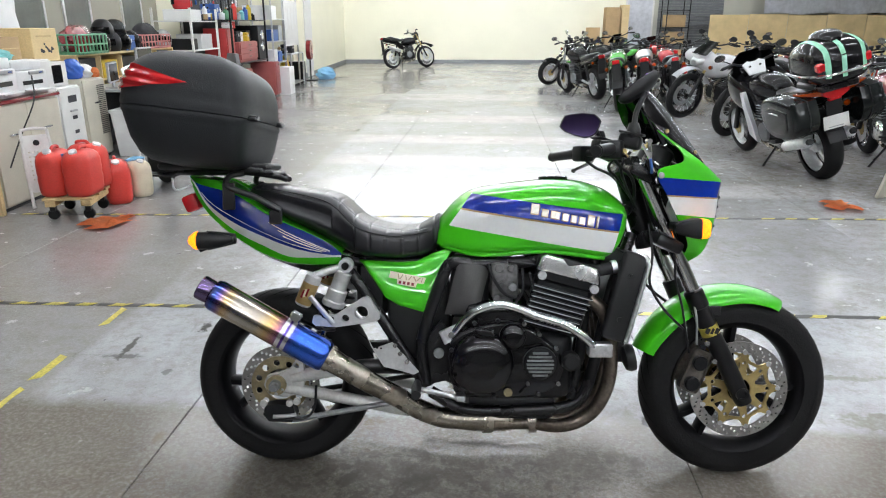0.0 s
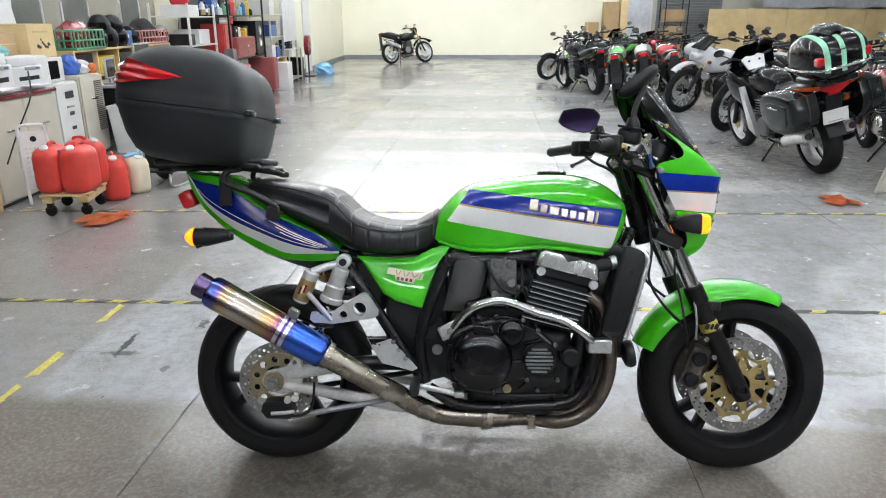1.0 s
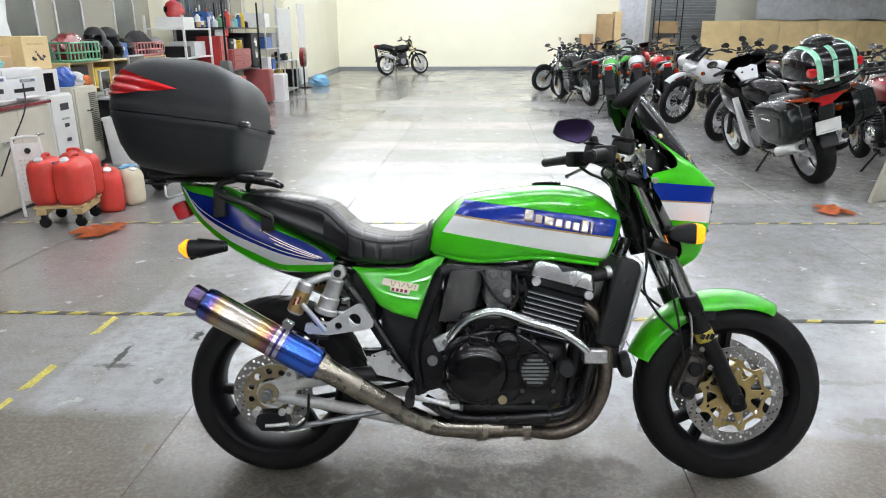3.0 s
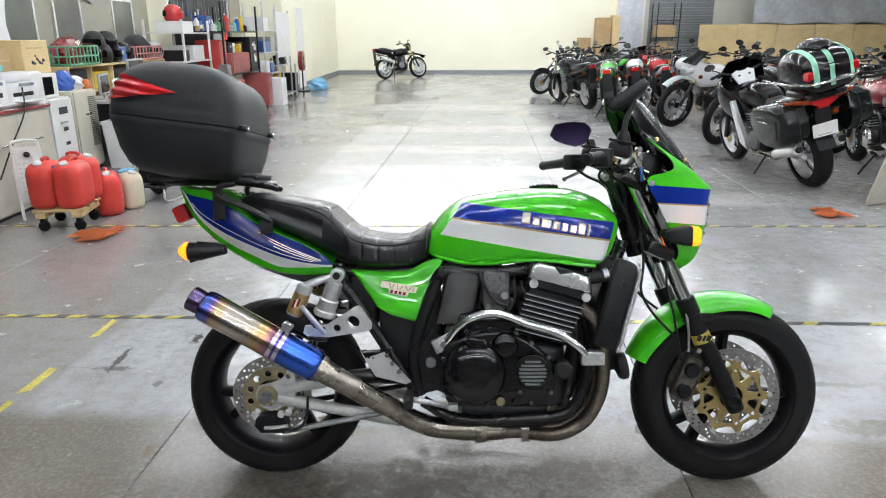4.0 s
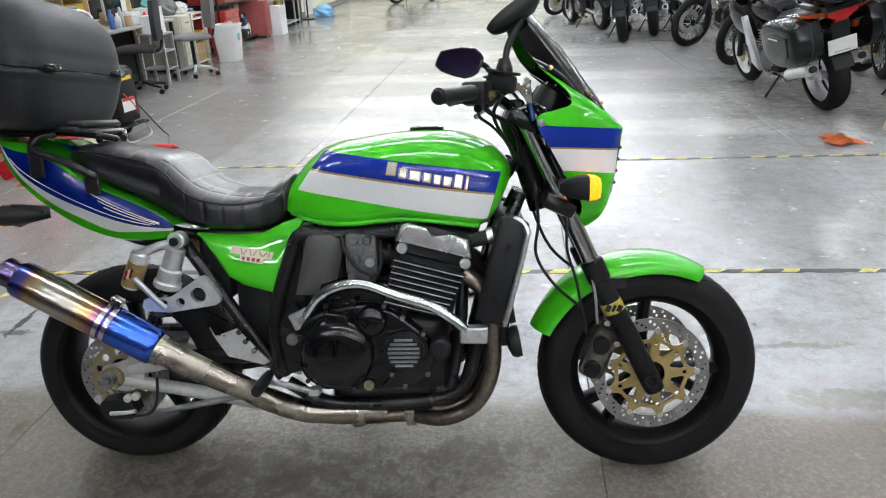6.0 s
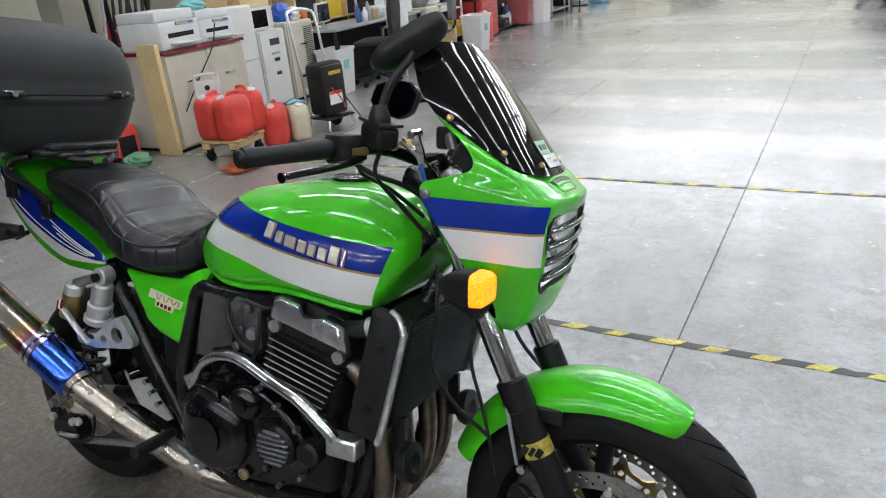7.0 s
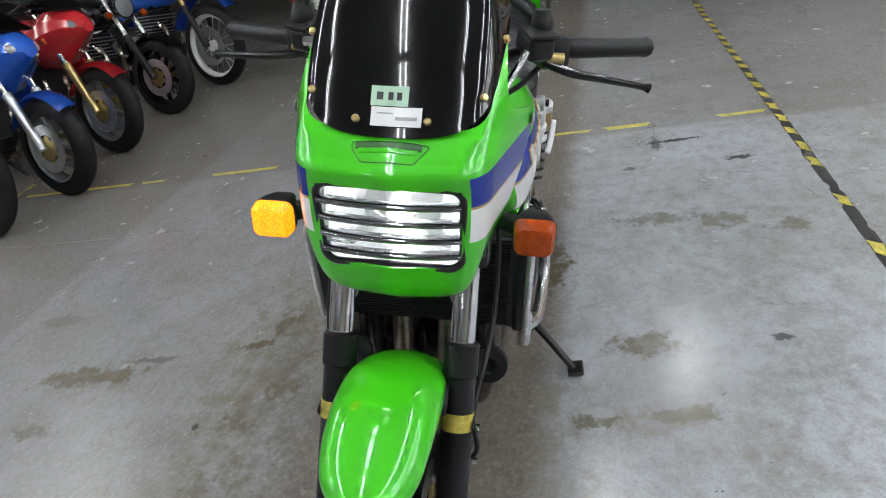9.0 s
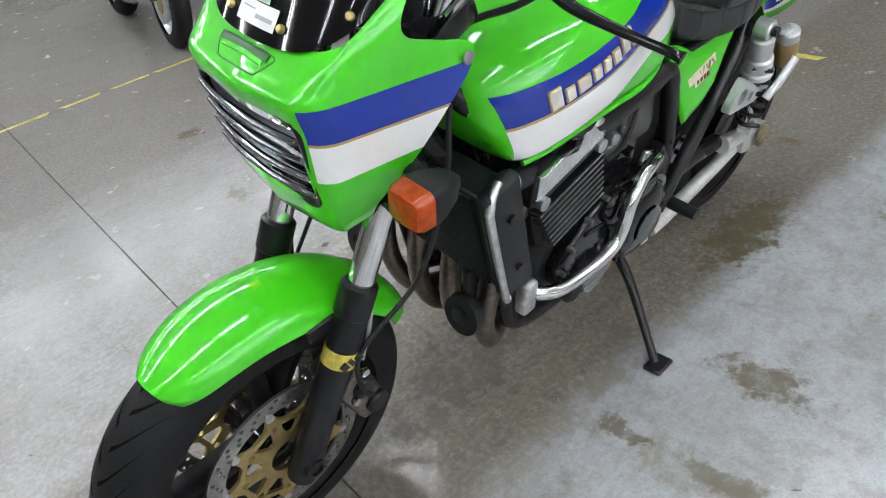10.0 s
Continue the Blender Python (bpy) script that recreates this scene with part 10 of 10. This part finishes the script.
# north-east corner
carton("cardboard_box", 5.35, 5.75, 23.3, 23.8, 0, 1.25, CARTON, "tall brown cardboard box at the far wall")
carton("cardboard_box", 5.95, 6.45, 23.4, 23.85, 0, 1.92, CARTON, "tall cardboard box standing at the far wall")
carton("cardboard_box", 6.5, 6.75, 23.4, 23.85, 0, 2.0, PLY, "tall pale board at the far wall")
po = thing("glass_door", "bluish glass panel door in the far wall", "door", m=pose(7.25, 23.98, 0))
part("frame", plate(round_rect(-0.5, 0.5, 0, 2.6, 0.01, 2), 0.05, [round_rect(-0.44, 0.44, 0.06, 2.54, 0.01, 2)]), WHITE_METAL, po)
part("pane", box(-0.44, 0.44, -0.01, 0.005, 0.06, 2.54), FOIL, po, "bluish reflecting pane")
sh = thing("roller_shutter", "grey steel roller shutter in the far wall", "shutter", m=pose(0, 23.99, 0))
for k in range(40):
    part("slat", box(7.9, 10.2, -0.05 + 0.012 * (k % 2), -0.012, 0.02 + 0.09 * k, 0.105 + 0.09 * k, bevel=0.012), SHUTTER, sh)
rack(7.9, 8.7, 22.9, 23.6, (0.1, 0.7, 1.25, 1.8), DARK_METAL, "dark steel rack with cardboard boxes", top=2.4)
for z in (0.12, 0.72, 1.27):
    carton("cardboard_box", 7.95, 8.6, 23.0, 23.5, z, z + 0.4, CARTON, "brown cardboard box on the dark rack")
for k in range(6):
    x = 9.5 + 1.35 * k
    tagged(part("plywood_sheet", box(x, x + 1.33, 23.2, 23.23, 0, 1.68 + 0.02 * (k % 2), bevel=0.004), PLY), "pale plywood sheet standing against the far wall", "plywood", "row of plywood sheets")
fo = part("silver_tarpaulin", rings([[Vector((11.3 + 0.25 * k, 23.15 + 0.04 * math.sin(k * 1.7 + i), 1.72 + 0.22 * i + 0.03 * math.sin(k * 0.9))) for k in range(26)] for i in range(9)], False, False), FOIL)
tagged(fo, "crinkled silver tarpaulin hung above the plywood", "tarpaulin")
bd = part("leaning_board", box(0, 0.55, -0.015, 0.015, 0, 0.62, bevel=0.004), BEIGE, m=pose(4.10, 3.72, 0.004, 14, 0, 25))
tagged(bd, "beige board leaning beside the touring motorcycle", "board")
pil = part("column", box(-9.45, -9.28, -1.33, -1.16, 0, CEIL_Z, bevel=0.01), WALL_CREAM)
tagged(pil, "pale steel column in the dark bay", "column", kind="structure")


def cone(x, y):
    t = thing("traffic_cone", "orange traffic cone in the dark bay", "traffic cone", "traffic cones", m=pose(x, y, 0))
    part("base", box(-0.18, 0.18, -0.18, 0.18, 0, 0.03, bevel=0.01), RED_CAN, t)
    part("body", lathe([(0.03, 0.12), (0.68, 0.03), (0.7, 0.02)], 18, "z"), RED_CAN, t)


for x, y in ((-11.0, -4.6), (-11.4, -4.1), (-12.2, -3.6)):
    cone(x, y)
# bright window of the dark bay
wd = thing("window", "small bright window at the end of the dark bay", "window", m=pose(ROOM_X0 + 0.004, -8.4, 1.0))
part("frame", plate(round_rect(-0.45, 0.45, 0, 1.6, 0.01, 2), 0.06, [round_rect(-0.40, 0.40, 0.06, 1.54, 0.01, 2)], plane="yz"), ALUM, wd)
part("pane", box(0.0, 0.01, -0.40, 0.40, 0.06, 1.54), mat("daylit_pane", (0.8, 0.85, 0.8), 0.4, var=0.1, bump=0, glow=2.5, glow_col=(0.9, 1.0, 0.92)), wd, "bright frosted pane")


# ---- small goods on the shelves and benches ----
KINDS = ((BLACK_PLASTIC, "black"), (DARK_METAL, "dark metal"), (RED_CAN, "red"), (WHITE_PLASTIC, "white"), (BLUE_PLASTIC, "blue"), (GREEN_PLASTIC, "green"), (YELLOW, "yellow"), (CARTON, "brown cardboard"), (GREY_PLASTIC, "grey"), (BLACK_FABRIC, "black cloth"))


def tool_case(x, y, z, d, w, h, material, label):
    t = thing("tool_case", label, "case", "goods on the workshop shelves", m=pose(x, y, z))
    part("body", box(-d / 2, d / 2, -w / 2, w / 2, 0, h * 0.62, bevel=0.008), material, t)
    part("lid", box(-d / 2, d / 2, -w / 2, w / 2, h * 0.64, h, bevel=0.010), material, t)
    part("latch", box(d / 2, d / 2 + 0.008, -0.02, 0.02, h * 0.5, h * 0.75, bevel=0.002), ALUM, t)


def bottle(x, y, z, r, h, material, cap, label):
    t = thing("bottle", label, "bottle", "goods on the workshop shelves", m=pose(x, y, z))
    part("body", lathe([(0, r * 0.9), (0.01, r), (h * 0.66, r), (h * 0.80, r * 0.45), (h * 0.86, r * 0.4), (h * 0.86, 0.002)], 16, "z"), material, t)
    part("cap", lathe([(h * 0.86, r * 0.46), (h, r * 0.42), (h, 0.002)], 12, "z"), cap, t)
    part("paper_band", lathe([(h * 0.2, r * 1.01), (h * 0.2, r * 1.03), (h * 0.5, r * 1.03), (h * 0.5, r * 1.01)], 16, "z", caps=False), PAPER, t)


def tin(x, y, z, r, h, material, label):
    t = thing("tin", label, "tin", "goods on the workshop shelves", m=pose(x, y, z))
    part("body", lathe([(0, r * 0.97), (0.004, r), (h - 0.004, r), (h, r * 0.97), (h, 0.002)], 18, "z"), material, t)
    part("rim", lathe([(h - 0.006, r * 1.03), (h + 0.003, r * 1.03), (h + 0.003, r * 0.93), (h - 0.006, r * 0.93)], 18, "z", caps=False), ALUM, t)


def fill(x, y0, y1, z, where, seed, tall=0.24):
    rnd = random.Random(seed)
    y = y0
    while y < y1 - 0.08:
        material, colour = rnd.choice(KINDS)
        kind = rnd.random()
        xx_ = x + rnd.uniform(-0.06, 0.06)
        if kind < 0.42:
            w, h = rnd.uniform(0.12, 0.3), rnd.uniform(0.07, tall)
            tool_case(xx_, y + w / 2, z, rnd.uniform(0.14, 0.26), w, h, material, colour + " case of parts " + where)
        elif kind < 0.75:
            w, h = rnd.uniform(0.07, 0.11), rnd.uniform(0.14, tall)
            bottle(xx_, y + w / 2, z, w / 2, h, material, rnd.choice((BLACK_PLASTIC, WHITE_PLASTIC, RED_CAN)), colour + " bottle with a paper band " + where)
        else:
            w, h = rnd.uniform(0.09, 0.15), rnd.uniform(0.09, 0.17)
            tin(xx_, y + w / 2, z, w / 2, h, material, colour + " tin with a metal rim " + where)
        y += w + rnd.uniform(0.005, 0.05)


# board added to stand for the dark shelves and shade behind the racks
tagged(part("back_board", box(-4.02, -4.0, 9.96, 13.5, 0.0, 2.05, bevel=0.003), WALL_DARK), "dark board standing in for dark goods and shade behind the racks", "board")
fill(-3.45, 8.75, 9.85, 0.141, "on the white steel rack", 3)
fill(-3.45, 9.3, 9.85, 0.571, "on the white steel rack", 4)
fill(-3.28, 10.5, 11.5, 1.073, "on the tool chest", 5, 0.2)
fill(-3.25, 10.05, 10.4, 1.302, "on a red case", 15, 0.1)
fill(-3.22, 10.85, 11.9, 0.071, "under the workbench", 16, 0.4)
fill(-3.65, 10.05, 12.15, 1.441, "on the dark workbench rack", 6, 0.3)
fill(-3.3, 12.35, 13.35, 0.171, "on the steel rack", 7, 0.3)

fill(-3.2, 13.65, 14.85, 0.741, "on the low steel trolley", 9, 0.2)
fill(-3.78, 5.9, 8.5, 0.761, "in the wooden cubby shelf", 10, 0.2)
fill(-3.1, 6.62, 6.9, 0.702, "on the grey desk", 11, 0.16)
fill(-3.4, 7.0, 7.25, 0.702, "on the grey desk", 12, 0.25)
fill(-3.78, 7.2, 7.5, 1.052, "beside the helmets", 13, 0.2)
# tools hung on the dark board
rnd_ = random.Random(21)
for k in range(16):
    y, z, ln_ = 10.1 + 0.2 * k + rnd_.uniform(-0.03, 0.03), rnd_.uniform(1.55, 1.9), rnd_.uniform(0.14, 0.3)
    c_ = rnd_.choice((ALUM, RED_CAN, YELLOW, BLUE_PLASTIC, CHROME))
    t_ = thing("hand_tool", "hand tool hanging on the dark board", "tool", "tools on the dark board", m=pose(-3.985, y, z))
    part("shank", cyl((0, 0, 0), (0, 0, ln_), 0.009, 8), CHROME, t_)
    part("grip", cyl((0, 0, -0.10), (0, 0, 0.0), 0.016, 10, bevel=0.004), c_, t_)
